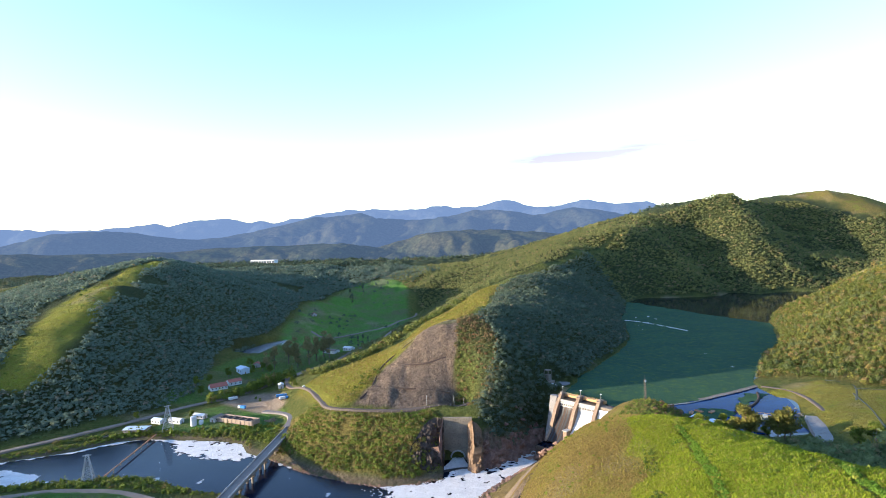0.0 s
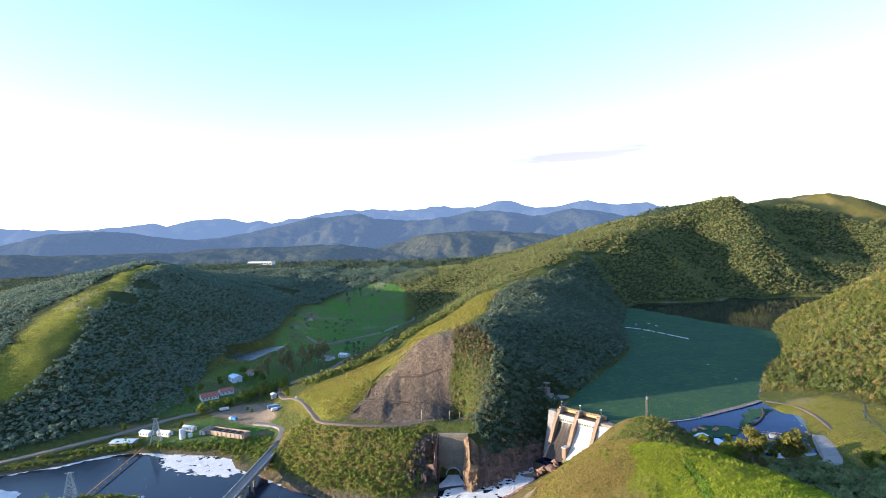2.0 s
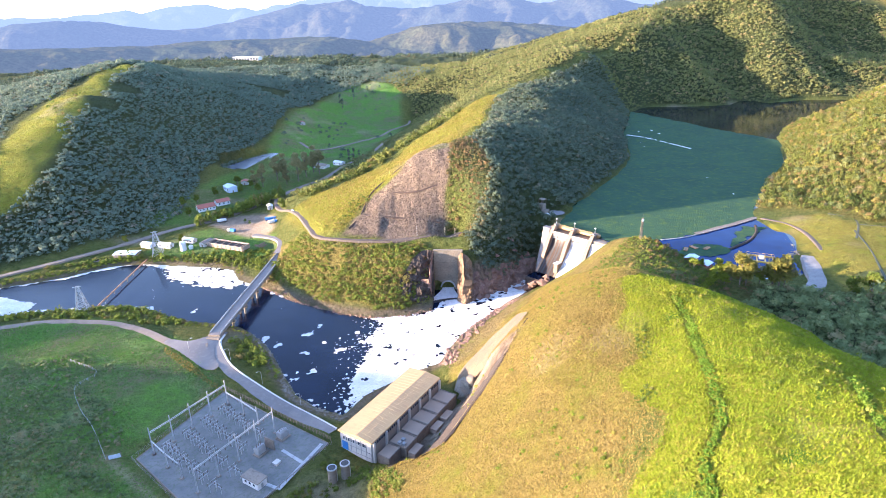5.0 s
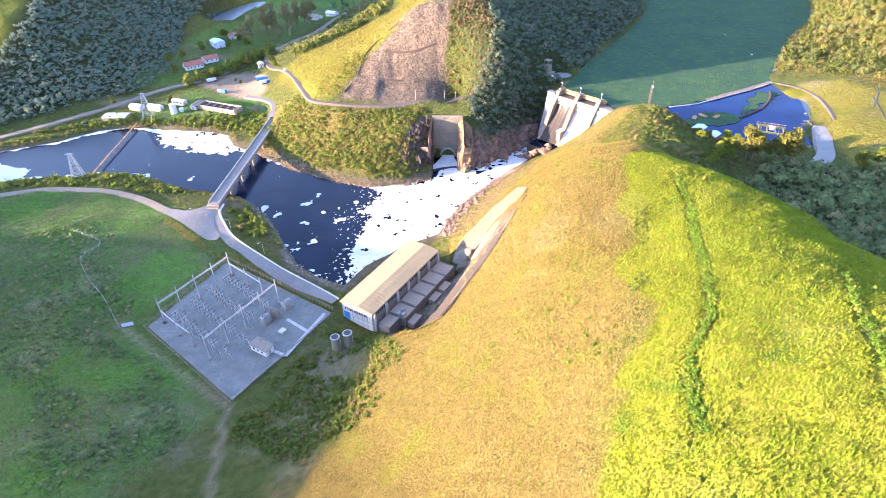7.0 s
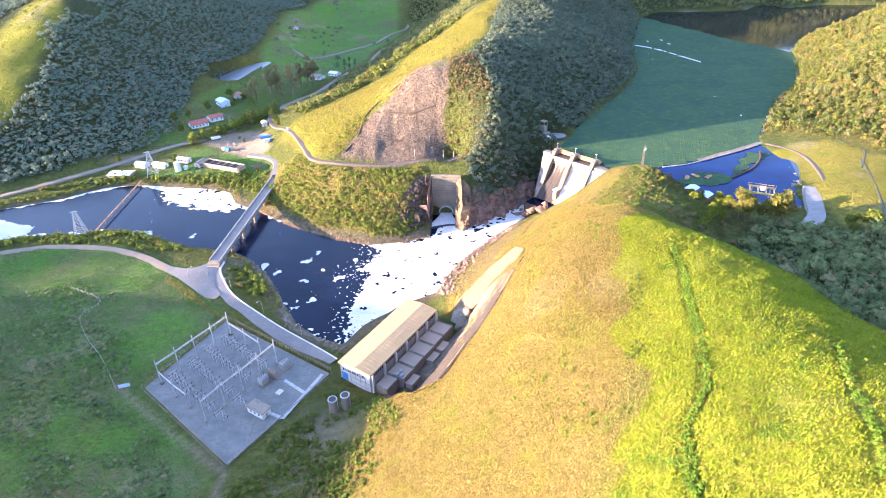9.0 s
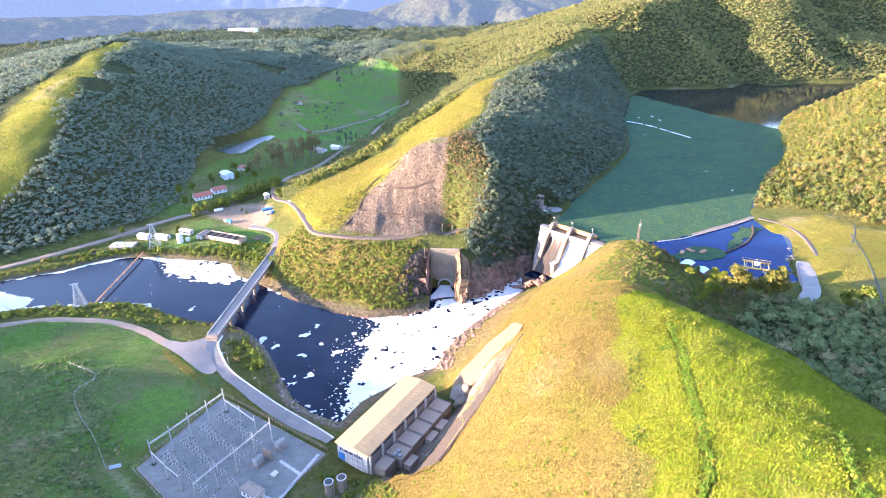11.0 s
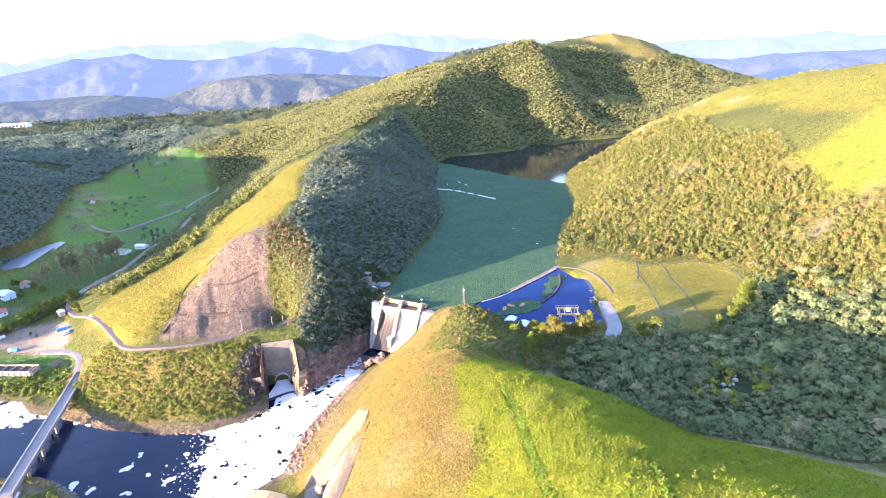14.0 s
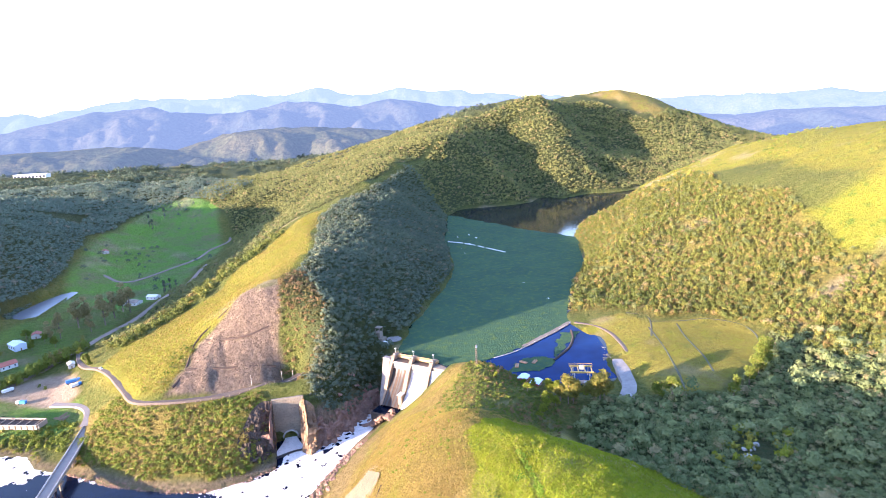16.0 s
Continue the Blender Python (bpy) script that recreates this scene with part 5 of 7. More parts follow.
rock_face([(8, 268, 1), (11, 277, 6), (21, 283, 13.5), (27, 287, 18), (33.5, 282, 28), (39, 280, 35)], [(16, 265, 8), (21, 252, 23), (25.5, 244.5, 34.5), (29.5, 240, 43), (33, 239, 49.5), (40.5, 258, 48)], 110, 70, 1.0, M_PALE_ROCK, "pale weathered rock face cut into the grass hill", 5)
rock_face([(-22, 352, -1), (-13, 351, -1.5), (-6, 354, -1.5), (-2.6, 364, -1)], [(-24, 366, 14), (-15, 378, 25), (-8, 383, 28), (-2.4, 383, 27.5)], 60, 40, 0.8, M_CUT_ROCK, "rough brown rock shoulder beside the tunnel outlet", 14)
outcrop("rock", [(54, 381), (58, 377), (64, 371), (69, 366)], 16, 2.6, M_ROCK, "red-brown fractured rock below the stilling basin", 15, 5.5, 1.8)
outcrop("rock", [(18, 369), (28, 371), (40, 382), (52, 396), (62, 408)], 34, 2.2, M_ROCK, "red-brown fractured rock at the gorge waterline", 3, 5.0, 5.0)
outcrop("rock", [(47, 356), (36, 344), (20, 322), (10, 304), (4, 286)], 260, 1.1, M_ROCK, "red-brown broken rock on the river bank", 4, 0.5, 4.5, True)
outcrop("rock", [(17, 264), (14, 261), (12, 259)], 6, 4.2, M_STONE, "grey boulder wall beside the power station", 6, 2.0, 3.0)
outcrop("rock", [(-118, 388), (-90, 367), (-60, 350), (-39, 343), (-18, 346), (-3, 354)], 620, 0.65, M_SHORE, "reddish stones lying along the river bank", 7, 0.2, 2.0, True)
outcrop("rock", [(-110, 328), (-94, 308), (-80, 282), (-70, 266), (-57, 255), (-44, 247)], 360, 0.6, M_STONE, "grey riprap stones along the river bank", 8, 0.2, 2.4, True)
outcrop("rock", [(208, 345), (214, 362), (218, 376)], 50, 1.3, M_STONE, "grey rubble stones beside the pond", 9, 0.3, 4.0, True)
outcrop("rock", [(194, 214), (203, 217)], 9, 1.6, M_WHITE_CONC, "pale boulder lying among the trees", 10, 0.5, 3.0)


# ---- power station ----
def build_powerhouse():
    ob = thing("powerhouse", -19.6, 242.2, 0, math.degrees(math.atan2(43.4, 26.5)) - 90, "long cream-roofed power station hall beside the river", "power station")
    # local: y along the hall away from the yard, +x towards the hill
    L, w = 25.5, 8.0
    part("hall", box(-w, -L, -4, w, L, 12.6), M_WALL, ob)
    prof = [(-w - 0.6, 12.6), (-w - 0.6, 13.1), (0.8, 14.1), (w + 0.6, 13.1), (w + 0.6, 12.6)]
    roof = part("roof", prism(prof, -L - 0.6, L + 0.6), M_ROOF, ob)
    for i in range(21):
        y = -L + 2.0 + i * 2.3
        if i % 5 != 4:
            part("roof_vent", box(3.6, y, 13.6, 4.0, y + 0.5, 13.98, bevel=0.04), M_ROOF, roof)
    for i in range(26):
        y = -L + i * 2.04
        for s in (-1, 1):
            part("roof_seam", rod((0.8 + s * 0.1, y, 14.12), (s * (w + 0.5) + (0.0), y, 13.16), 0.035, 4), M_ROOF, roof)
    for i in range(5):
        x = -5.6 + i * 2.5
        win = part("window", box(x - 0.9, -L - 0.10, 9.2, x + 0.9, -L + 0.05, 10.6), M_GLASS, ob)
        part("frame", box(x - 1.0, -L - 0.16, 9.05, x + 1.0, -L - 0.104, 9.2, box(x - 0.06, -L - 0.16, 9.2, x + 0.06, -L - 0.104, 10.6)), M_WHITEPAINT, win)
    for z in (4.5, 7.0, 11.4):
        part("wall_band", box(-w, -L - 0.12, z, w, -L - 0.004, z + 0.25), M_WHITE_CONC, ob)
    for i in range(7):
        part("pilaster", box(-w + 0.1 + i * 2.6, -L - 0.2, -1, -w + 0.35 + i * 2.6, -L - 0.004, 12.6), M_WHITE_CONC, ob)
    part("door", box(-7.2, -L - 0.22, 4.4, -4.2, -L - 0.05, 8.2), M_BLUE, ob, "blue steel roller door")
    # darker sheet over the hall wall: shade of the hill side painted on
    part("side_wall", box(w + 0.004, -L + 1, -4, w + 0.14, L - 0.2, 12.2), M_SHADE_WALL, ob, "side wall with its shade painted in as grey")
    for i in range(7):
        y = -L + 0.4 + i * 8.3
        part("buttress", box(w + 0.146, y, -4, w + 1.1, y + 1.0, 12.4, bevel=0.05), M_WALL, ob)
    for i in range(34):
        y = -L + 2 + i * 1.43
        win = part("window", box(w + 0.144, y, 10.4, w + 0.26, y + 0.95, 11.6), M_GLASS, ob)
    heights = [6.4, 6.8, 7.2, 7.2, 7.4, 7.4]
    for i in range(6):
        y = -L + 1.6 + i * 8.2
        depth = 8.6 if i else 6.0
        annex = part("annex", box(w + 1.2, y, -4, w + 1.2 + depth, y + 7.9, heights[i]), M_CONC, ob)
        part("flat_roof", box(w + 1.2, y + 0.3, heights[i] + 0.004, w + 1.2 + depth - 0.3, y + 7.6, heights[i] + 0.18), M_ANNEX, annex, "beige flat roof")
        for a, b, c, d in ((w + 1.2, y, w + 1.2 + depth, y + 0.3), (w + 1.2, y + 7.6, w + 1.2 + depth, y + 7.9), (w + 0.9 + depth, y + 0.304, w + 1.2 + depth, y + 7.596)):
            part("coping", box(a, b, heights[i] + 0.004, c, d, heights[i] + 0.55), M_CONC, annex)
    for i in (1, 3, 4):
        y = -L + 2.2 + i * 8.2
        box_part = part("outlet_chamber", box(w + 10.1, y, -4, w + 13.6, y + 6.4, heights[i] - 1.6, bevel=0.08), M_ANNEX, ob)
    for x, y in ((13.0, -15.2), (15.0, -15.0), (13.2, -12.9)):
        part("air_cooler", box(x, y, 6.99, x + 1.5, y + 1.5, 8.1, bevel=0.08), M_GREYMACH, ob)
    part("river_wall", box(-w - 3.2, -L + 6, -6, -w - 0.004, L, 2.6, bevel=0.1), M_CONC, ob)
    for i in range(4):
        part("crane_hook_frame", box(-w - 2.6, -L + 8 + i * 11, 2.604, -w - 2.2, -L + 8.4 + i * 11, 5.2, box(-w - 2.6, -L + 11.6 + i * 11, 2.604, -w - 2.2, -L + 12 + i * 11, 5.2)), M_STEEL, ob)
    part("tailrace_pit_floor", box(w + 1, L - 3, -5, w + 24, L + 12, -1.5), M_DARK, ob, "dark wet tailrace pit")


build_powerhouse()
CUT_TOP = [(-22, 200.5), (-9, 197.5), (3, 196), (13, 209), (22, 217.5), (31, 228), (38, 241)]
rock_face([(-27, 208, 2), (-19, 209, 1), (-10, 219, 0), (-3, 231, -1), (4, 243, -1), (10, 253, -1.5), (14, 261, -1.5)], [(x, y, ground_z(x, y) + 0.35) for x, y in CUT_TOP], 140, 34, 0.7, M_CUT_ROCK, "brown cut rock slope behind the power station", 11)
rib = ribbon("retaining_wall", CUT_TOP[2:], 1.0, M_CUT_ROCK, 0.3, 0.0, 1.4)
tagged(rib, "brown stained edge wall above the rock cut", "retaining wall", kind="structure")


def build_silo(x, y, r, h):
    z = ground_z(x, y) - 0.4
    ob = thing("storage_tank", x, y, z, 0, "round pale concrete tank with an open dark top", "tank", "tanks beside the power station")
    part("shell", rod((0, 0, 0), (0, 0, h), r, 20), M_CONC, ob)
    part("rim", rod((0, 0, h), (0, 0, h + 0.35), r + 0.18, 20), M_WHITE_CONC, ob)
    part("lid", rod((0, 0, h + 0.354), (0, 0, h + 0.42), r - 0.3, 20), M_DARK, ob, "dark sunken lid")
    part("ladder", box(r - 0.02, -0.3, 0.2, r + 0.12, -0.22, h, box(r - 0.02, 0.22, 0.2, r + 0.12, 0.3, h)), M_STEEL, ob)


build_silo(-39.5, 203.5, 1.75, 6.6)
build_silo(-34.8, 205.3, 1.75, 6.8)


# ---- switchyard ----
def build_switchyard():
    quad = [(-121, 217.5), (-101, 262), (-45, 224.5), (-74, 178)]
    bm = bmesh.new()
    zpad = 6.25
    v = [bm.verts.new((x, y, zpad)) for x, y in quad] + [bm.verts.new((x, y, zpad - 3)) for x, y in quad]
    bm.faces.new(v[:4])
    for i in range(4):
        bm.faces.new((v[i], v[(i + 1) % 4], v[4 + (i + 1) % 4], v[4 + i]))
    bmesh.ops.recalc_face_normals(bm, faces=bm.faces)
    me = bpy.data.meshes.new("pavement")
    bm.to_mesh(me)
    bm.free()
    me.materials.append(M_GRAVEL)
    tagged(new("pavement", me), "grey gravel yard of the switching station", "gravel yard", kind="structure")
    for a, b in zip(quad, quad[1:] + quad[:1]):
        d = Vector(b) - Vector(a)
        ob = thing("kerb_wall", a[0], a[1], zpad, math.degrees(math.atan2(d.y, d.x)), "low concrete kerb wall round the gravel yard", "kerb wall")
        part("wall", box(0, -0.15, -1, d.length, 0.15, 0.3, bevel=0.05), M_CONC, ob)
    row_a = [(-114.9, 219.9), (-109.9, 227.6), (-105.3, 235.7), (-100.3, 243.8), (-95.6, 252.0)]
    row_b = [(-88.9, 198.6), (-84.1, 207.0), (-78.9, 215.2), (-73.9, 223.6), (-69.0, 232.0)]
    across = math.degrees(math.atan2(32, 19.4))

    def gantry(posts, h, label):
        ob = thing("steel_gantry", posts[0][0], posts[0][1], zpad, across, label, "gantry", "switchyard gantries")
        m = ob.matrix_basis.inverted()
        local = [m @ Vector((x, y, zpad)) for x, y in posts]
        for p in local:
            post = part("post", rod((p.x, p.y, 0), (p.x, p.y, h + 2.2), 0.32, 8, None, 0.2), M_WHITE_CONC, ob)
            part("footing", box(p.x - 0.8, p.y - 0.8, 0, p.x + 0.8, p.y + 0.8, 0.35, bevel=0.06), M_CONC, post)
        for a, b in zip(local, local[1:]):
            bm = rod((a.x, a.y, h), (b.x, b.y, h), 0.16, 5)
            rod((a.x, a.y, h - 0.6), (b.x, b.y, h - 0.6), 0.1, 5, bm)
            for i in range(7):
                p, q = Vector(a).lerp(b, i / 7), Vector(a).lerp(b, (i + 1) / 7)
                rod((p.x, p.y, h - (0.6 if i % 2 else 0)), (q.x, q.y, h - (0 if i % 2 else 0.6)), 0.06, 4, bm)
            beam = part("beam", bm, M_STEEL, ob)
            for i in (0.25, 0.5, 0.75):
                p = Vector(a).lerp(b, i)
                part("insulator", rod((p.x, p.y, h - 0.6), (p.x, p.y, h - 2.0), 0.12, 6), M_PORC, beam, "brown insulator string")

    gantry(row_a, 11.0, "tall pale gantry row with five posts")
    gantry(row_b, 11.0, "tall pale gantry row with five posts")
    gantry([(-114.9, 219.9), (-106.0, 212.3), (-97.9, 206.2)], 7.0, "lower pale gantry at the end of the yard")
    gantry([(-95.6, 252.0), (-86.4, 244.9), (-77.7, 237.8)], 7.0, "lower pale gantry at the end of the yard")

    def disconnector(h=4.2):
        ob = thing("disconnect_switch", 0, 0, zpad, 0, "small outdoor disconnect switch on steel legs", "switchgear", "switchgear rows")
        for x in (-1.4, 1.4):
            part("leg", rod((x, 0, 0), (x, 0, h - 1.2), 0.11, 5), M_STEEL, ob)
        part("crossbar", box(-2.2, -0.15, h - 1.2, 2.2, 0.15, h - 0.95), M_GREYMACH, ob)
        for x in (-1.9, 0, 1.9):
            part("insulator", rod((x, 0, h - 0.95), (x, 0, h + 0.35), 0.16, 7, None, 0.1), M_PORC, ob)
        part("blade", rod((-1.9, 0, h + 0.38), (1.9, 0, h + 0.38), 0.05, 4), M_STEEL, ob)
        return ob

    e1, e2 = Vector((19.4, 32)).normalized(), Vector((26, -21.2)).normalized()
    first = None
    rng = random.Random(11)
    for bay in range(4):
        for k, off in enumerate((3.0, 5.0, 7.5, 10.0, 12.0, 14.5, 17.0, 19.5, 22.0, 24.5, 29.0, 31.5, 37.5, 40.5)):
            p = Vector((-114.9, 219.9)) + e1 * (4.6 + bay * 9.35 + rng.uniform(-0.4, 0.4)) + e2 * off
            m = pose(p.x, p.y, zpad, 0, 0, across + (90 if k % 3 == 1 else 0))
            if off > 36 and bay > 1:
                continue
            if first is None:
                first = disconnector()
                first.matrix_basis = m
            else:
                copy_thing(first, m)

    def transformer(x, y):
        ob = thing("power_transformer", x, y, zpad, across, "grey oil transformer with cooling fins and bushings", "transformer", "yard transformers")
        part("plinth", box(-2.6, -2.0, 0, 2.6, 2.0, 0.4), M_CONC, ob)
        part("tank", box(-1.9, -1.2, 0.404, 1.9, 1.2, 3.4, bevel=0.12), M_GREYMACH, ob)
        for i in range(6):
            part("cooling_fin", box(-1.7 + i * 0.6, 1.3, 0.8, -1.45 + i * 0.6, 2.0, 3.0), M_GREYMACH, ob)
        part("conservator", rod((-1.6, -0.6, 3.9), (1.6, -0.6, 3.9), 0.4, 10), M_GREYMACH, ob)
        for i in (-1, 0, 1):
            part("bushing", rod((i, 0.5, 3.4), (i * 1.2, 0.6, 5.0), 0.18, 7, None, 0.08), M_PORC, ob)

    transformer(-71.5, 219.5)
    transformer(-64.8, 229.0)
    ob = thing("fire_wall", -68.4, 222.4, zpad, across + 90, "grey concrete blast wall between transformers", "wall")
    part("slab", box(-2.6, -0.25, 0, 2.6, 0.25, 4.8, bevel=0.05), M_CONC, ob)
    ob = thing("control_building", -69.0, 203.0, zpad, across - 90, "small white flat-roofed control building in the yard", "building")
    part("body", box(-4.2, -2.2, 0, 4.2, 2.2, 3.1), M_WHITEPAINT, ob)
    part("roof", box(-4.6, -2.6, 3.1, 4.6, 2.6, 3.4, bevel=0.05), M_CONC, ob)
    for x in (-2.8, -0.6, 1.6):
        part("window", box(x, -2.26, 1.3, x + 1.0, -2.204, 2.2), M_GLASS, ob)
    part("door", box(4.204, -0.6, 0, 4.28, 0.4, 2.1), M_GREYMACH, ob)
    for a, b in (((-47.8, 224.4), (-59.2, 199.4)), ((-53.4, 213.6), (-63.2, 221)), ((-59.6, 200), (-67.9, 204))):
        d = Vector(b) - Vector(a)
        ob = thing("concrete_path", a[0], a[1], zpad, math.degrees(math.atan2(d.y, d.x)), "pale concrete cable path across the gravel", "path")
        part("slab", box(0, -0.7, 0, d.length, 0.7, 0.12), M_WHITE_CONC, ob)
    ob = thing("equipment_cabinet", -63.5, 213.5, zpad, across, "low pale equipment cabinet on the gravel", "cabinet")
    part("body", box(-1.4, -1.2, 0, 1.4, 1.2, 0.9, bevel=0.06), M_WALL, ob)
    # fence along the road
    for a, b in ((Vector((-122.5, 217)), Vector((-102, 263))), (Vector((-74.5, 176.5)), Vector((-122.5, 217))), (Vector((-43.5, 224)), Vector((-74.5, 176.5)))):
        d = b - a
        ob = thing("fence", a.x, a.y, zpad - 0.4, math.degrees(math.atan2(d.y, d.x)), "thin wire fence on slim concrete posts", "fence", "yard fences")
        n = 16
        for i in range(n + 1):
            x = d.length * i / n
            part("post", box(x - 0.07, -0.07, 0, x + 0.07, 0.07, 2.2), M_CONC, ob)
        for z in (0.8, 1.5, 2.1):
            part("wire", rod((0, 0, z), (d.length, 0, z), 0.02, 4), M_STEEL, ob)
    a, b = Vector((-100.5, 264)), Vector((-44.5, 226.5))
    d = b - a
    ob = thing("fence", a.x, a.y, zpad - 0.2, math.degrees(math.atan2(d.y, d.x)), "dark timber and wire fence beside the road", "fence")
    n = 34
    for i in range(n + 1):
        x = d.length * i / n
        part("post", box(x - 0.12, -0.12, 0, x + 0.12, 0.12, 2.1), M_TIMBER, ob)
    for z in (0.7, 1.35, 1.95):
        part("rail", box(0, -0.05, z, d.length, 0.05, z + 0.1), M_TIMBER, ob)


build_switchyard()


def meadow_fence():
    line = smooth_line([(-188, 288, 0), (-168, 276, 0), (-171, 263, 0), (-159, 246, 0), (-147, 234, 0), (-133, 217, 0)], 3.2)
    ob = thing("fence", line[0].x, line[0].y, 0, 0, "thin wire fence winding across the meadow", "fence")
    tops = []
    for p in line:
        x, y, z = p.x - line[0].x, p.y - line[0].y, ground_z(p.x, p.y)
        part("post", box(x - 0.09, y - 0.09, z - 0.3, x + 0.09, y + 0.09, z + 1.7), M_WHITE_CONC, ob)
        tops.append(Vector((x, y, z + 1.5)))
    for drop in (0.0, 0.6):
        bm = bmesh.new()
        for a, b in zip(tops, tops[1:]):
            rod(a - Vector((0, 0, drop)), b - Vector((0, 0, drop)), 0.04, 4, bm)
        part("wire", bm, M_STEEL, ob)
    ob = thing("gate", -129.5, 217.5, ground_z(-129.5, 217.5), 20, "small blue-green sheet metal gate at the yard corner", "gate")
    part("panel", box(-2.2, -0.06, 0.2, 2.2, 0.06, 2.1, bevel=0.03), M_BLUEROOF, ob)
    for x in (-2.4, 2.4):
        part("post", box(x - 0.12, -0.12, 0, x + 0.12, 0.12, 2.4), M_CONC, ob)


meadow_fence()


def street_lamp(x, y, turn):
    z = ground_z(x, y)
    ob = thing("street_lamp", x, y, z, turn, "slim curved steel street lamp by the access road", "street lamp", "street lamps")
    bm = rod((0, 0, 0), (0, 0, 6), 0.09, 6)
    prev = Vector((0, 0, 6))
    for i in range(1, 7):
        p = Vector((1.9 * (1 - math.cos(i / 6 * math.pi / 2)), 0, 6 + 1.8 * math.sin(i / 6 * math.pi / 2)))
        rod(prev, p, 0.07, 5, bm)
        prev = p
    part("pole", bm, M_STEEL, ob)
    part("lamp_head", box(1.7, -0.15, 7.7, 2.7, 0.15, 7.9, bevel=0.04), M_WHITEPAINT, ob)


street_lamp(-86.5, 273.5, 235)
street_lamp(-64.0, 257.0, 235)
street_lamp(-108, 292, 235)
street_lamp(-131, 297, 30)


# ---- lattice towers ----
def lattice_tower(x, y, h, base, turn, label):
    z = ground_z(x, y)
    ob = thing("transmission_tower", x, y, z - 0.3, turn, label, "pylon", "river crossing towers")
    corners = [(-1, -1), (1, -1), (1, 1), (-1, 1)]

    def wide(t):
        return base / 2 * (1 - t) + 0.7 * t

    for a, b in corners:
        part("leg", rod((a * wide(0), b * wide(0), 0), (a * wide(1), b * wide(1), h), 0.22, 4), M_STEEL, ob)
    n = 6
    for i in range(n):
        t0, t1 = i / n, (i + 1) / n
        bm = bmesh.new()
        for k in range(4):
            (a, b), (c, d) = corners[k], corners[(k + 1) % 4]
            rod((a * wide(t0), b * wide(t0), h * t0), (c * wide(t1), d * wide(t1), h * t1), 0.1, 4, bm)
            rod((c * wide(t0), d * wide(t0), h * t0), (a * wide(t1), b * wide(t1), h * t1), 0.1, 4, bm)
            rod((a * wide(t1), b * wide(t1), h * t1), (c * wide(t1), d * wide(t1), h * t1), 0.1, 4, bm)
        part("bracing", bm, M_STEEL, ob)
    part("top_arm", box(-2.4, -0.2, h - 0.4, 2.4, 0.2, h, bevel=0.03), M_STEEL, ob)


lattice_tower(-223, 358, 17, 7, 20, "steel lattice tower on the grassy river bank")
lattice_tower(-215, 447, 19, 8, 20, "steel lattice tower beside the white houses")


def pipe_crossing():
    a, b = Vector((-216.5, 361, 1.2)), Vector((-221, 440, 2.2))
    ob = thing("pipe_crossing", a.x, a.y, 0, 0, "thin orange pipe carried on posts over the river", "pipe")
    d = b - a
    part("pipe", rod((0, 0, 2.2), (d.x, d.y, 2.4), 0.45, 8), M_ORANGE, ob)
    for i in range(8):
        t = (i + 0.5) / 8
        part("post", rod((d.x * t, d.y * t, -6), (d.x * t, d.y * t, 2.1), 0.15, 6), M_TIMBER, ob)


pipe_crossing()


# ---- river flat: sheds, tanks, vehicles ----
def gabled(name, x, y, w, l, h, turn, wall, roof, label, rise=1.4, windows=3, group="", over=0.4):
    z = ground_z(x, y)
    ob = thing(name, x, y, z - 0.1, turn, label, "house" if name == "house" else "building", group)
    part("body", box(-w / 2, -l / 2, 0, w / 2, l / 2, h), wall, ob)
    part("gable", prism([(-w / 2, h), (0, h + rise), (w / 2, h)], -l / 2, l / 2), wall, ob)
    for s in (-1, 1):
        n = Vector((rise, 0, w / 2)).normalized() * 0.18
        bm = prism([(0, h + rise + 0.02), (s * (w / 2 + over), h - over * rise * 2 / w + 0.02), (s * (w / 2 + over), h - over * rise * 2 / w + 0.22), (0, h + rise + 0.22)], -l / 2 - over, l / 2 + over)
        part("roof_slope", bm, roof, ob)
    for i in range(windows):
        yy = -l / 2 + (i + 0.5) * l / windows
        for s in (-1, 1):
            win = part("window", box(min(s * (w / 2 + 0.004), s * (w / 2 + 0.08)), yy - 0.5, h * 0.4, max(s * (w / 2 + 0.004), s * (w / 2 + 0.08)), yy + 0.5, h * 0.8), M_GLASS, ob)
            part("sill", box(min(s * (w / 2 + 0.004), s * (w / 2 + 0.16)), yy - 0.6, h * 0.36, max(s * (w / 2 + 0.004), s * (w / 2 + 0.16)), yy + 0.6, h * 0.395), M_WHITEPAINT, win)
    part("door", box(-0.5, -l / 2 - 0.08, 0, 0.5, -l / 2 - 0.004, 2.05), M_TIMBER, ob)
    return ob


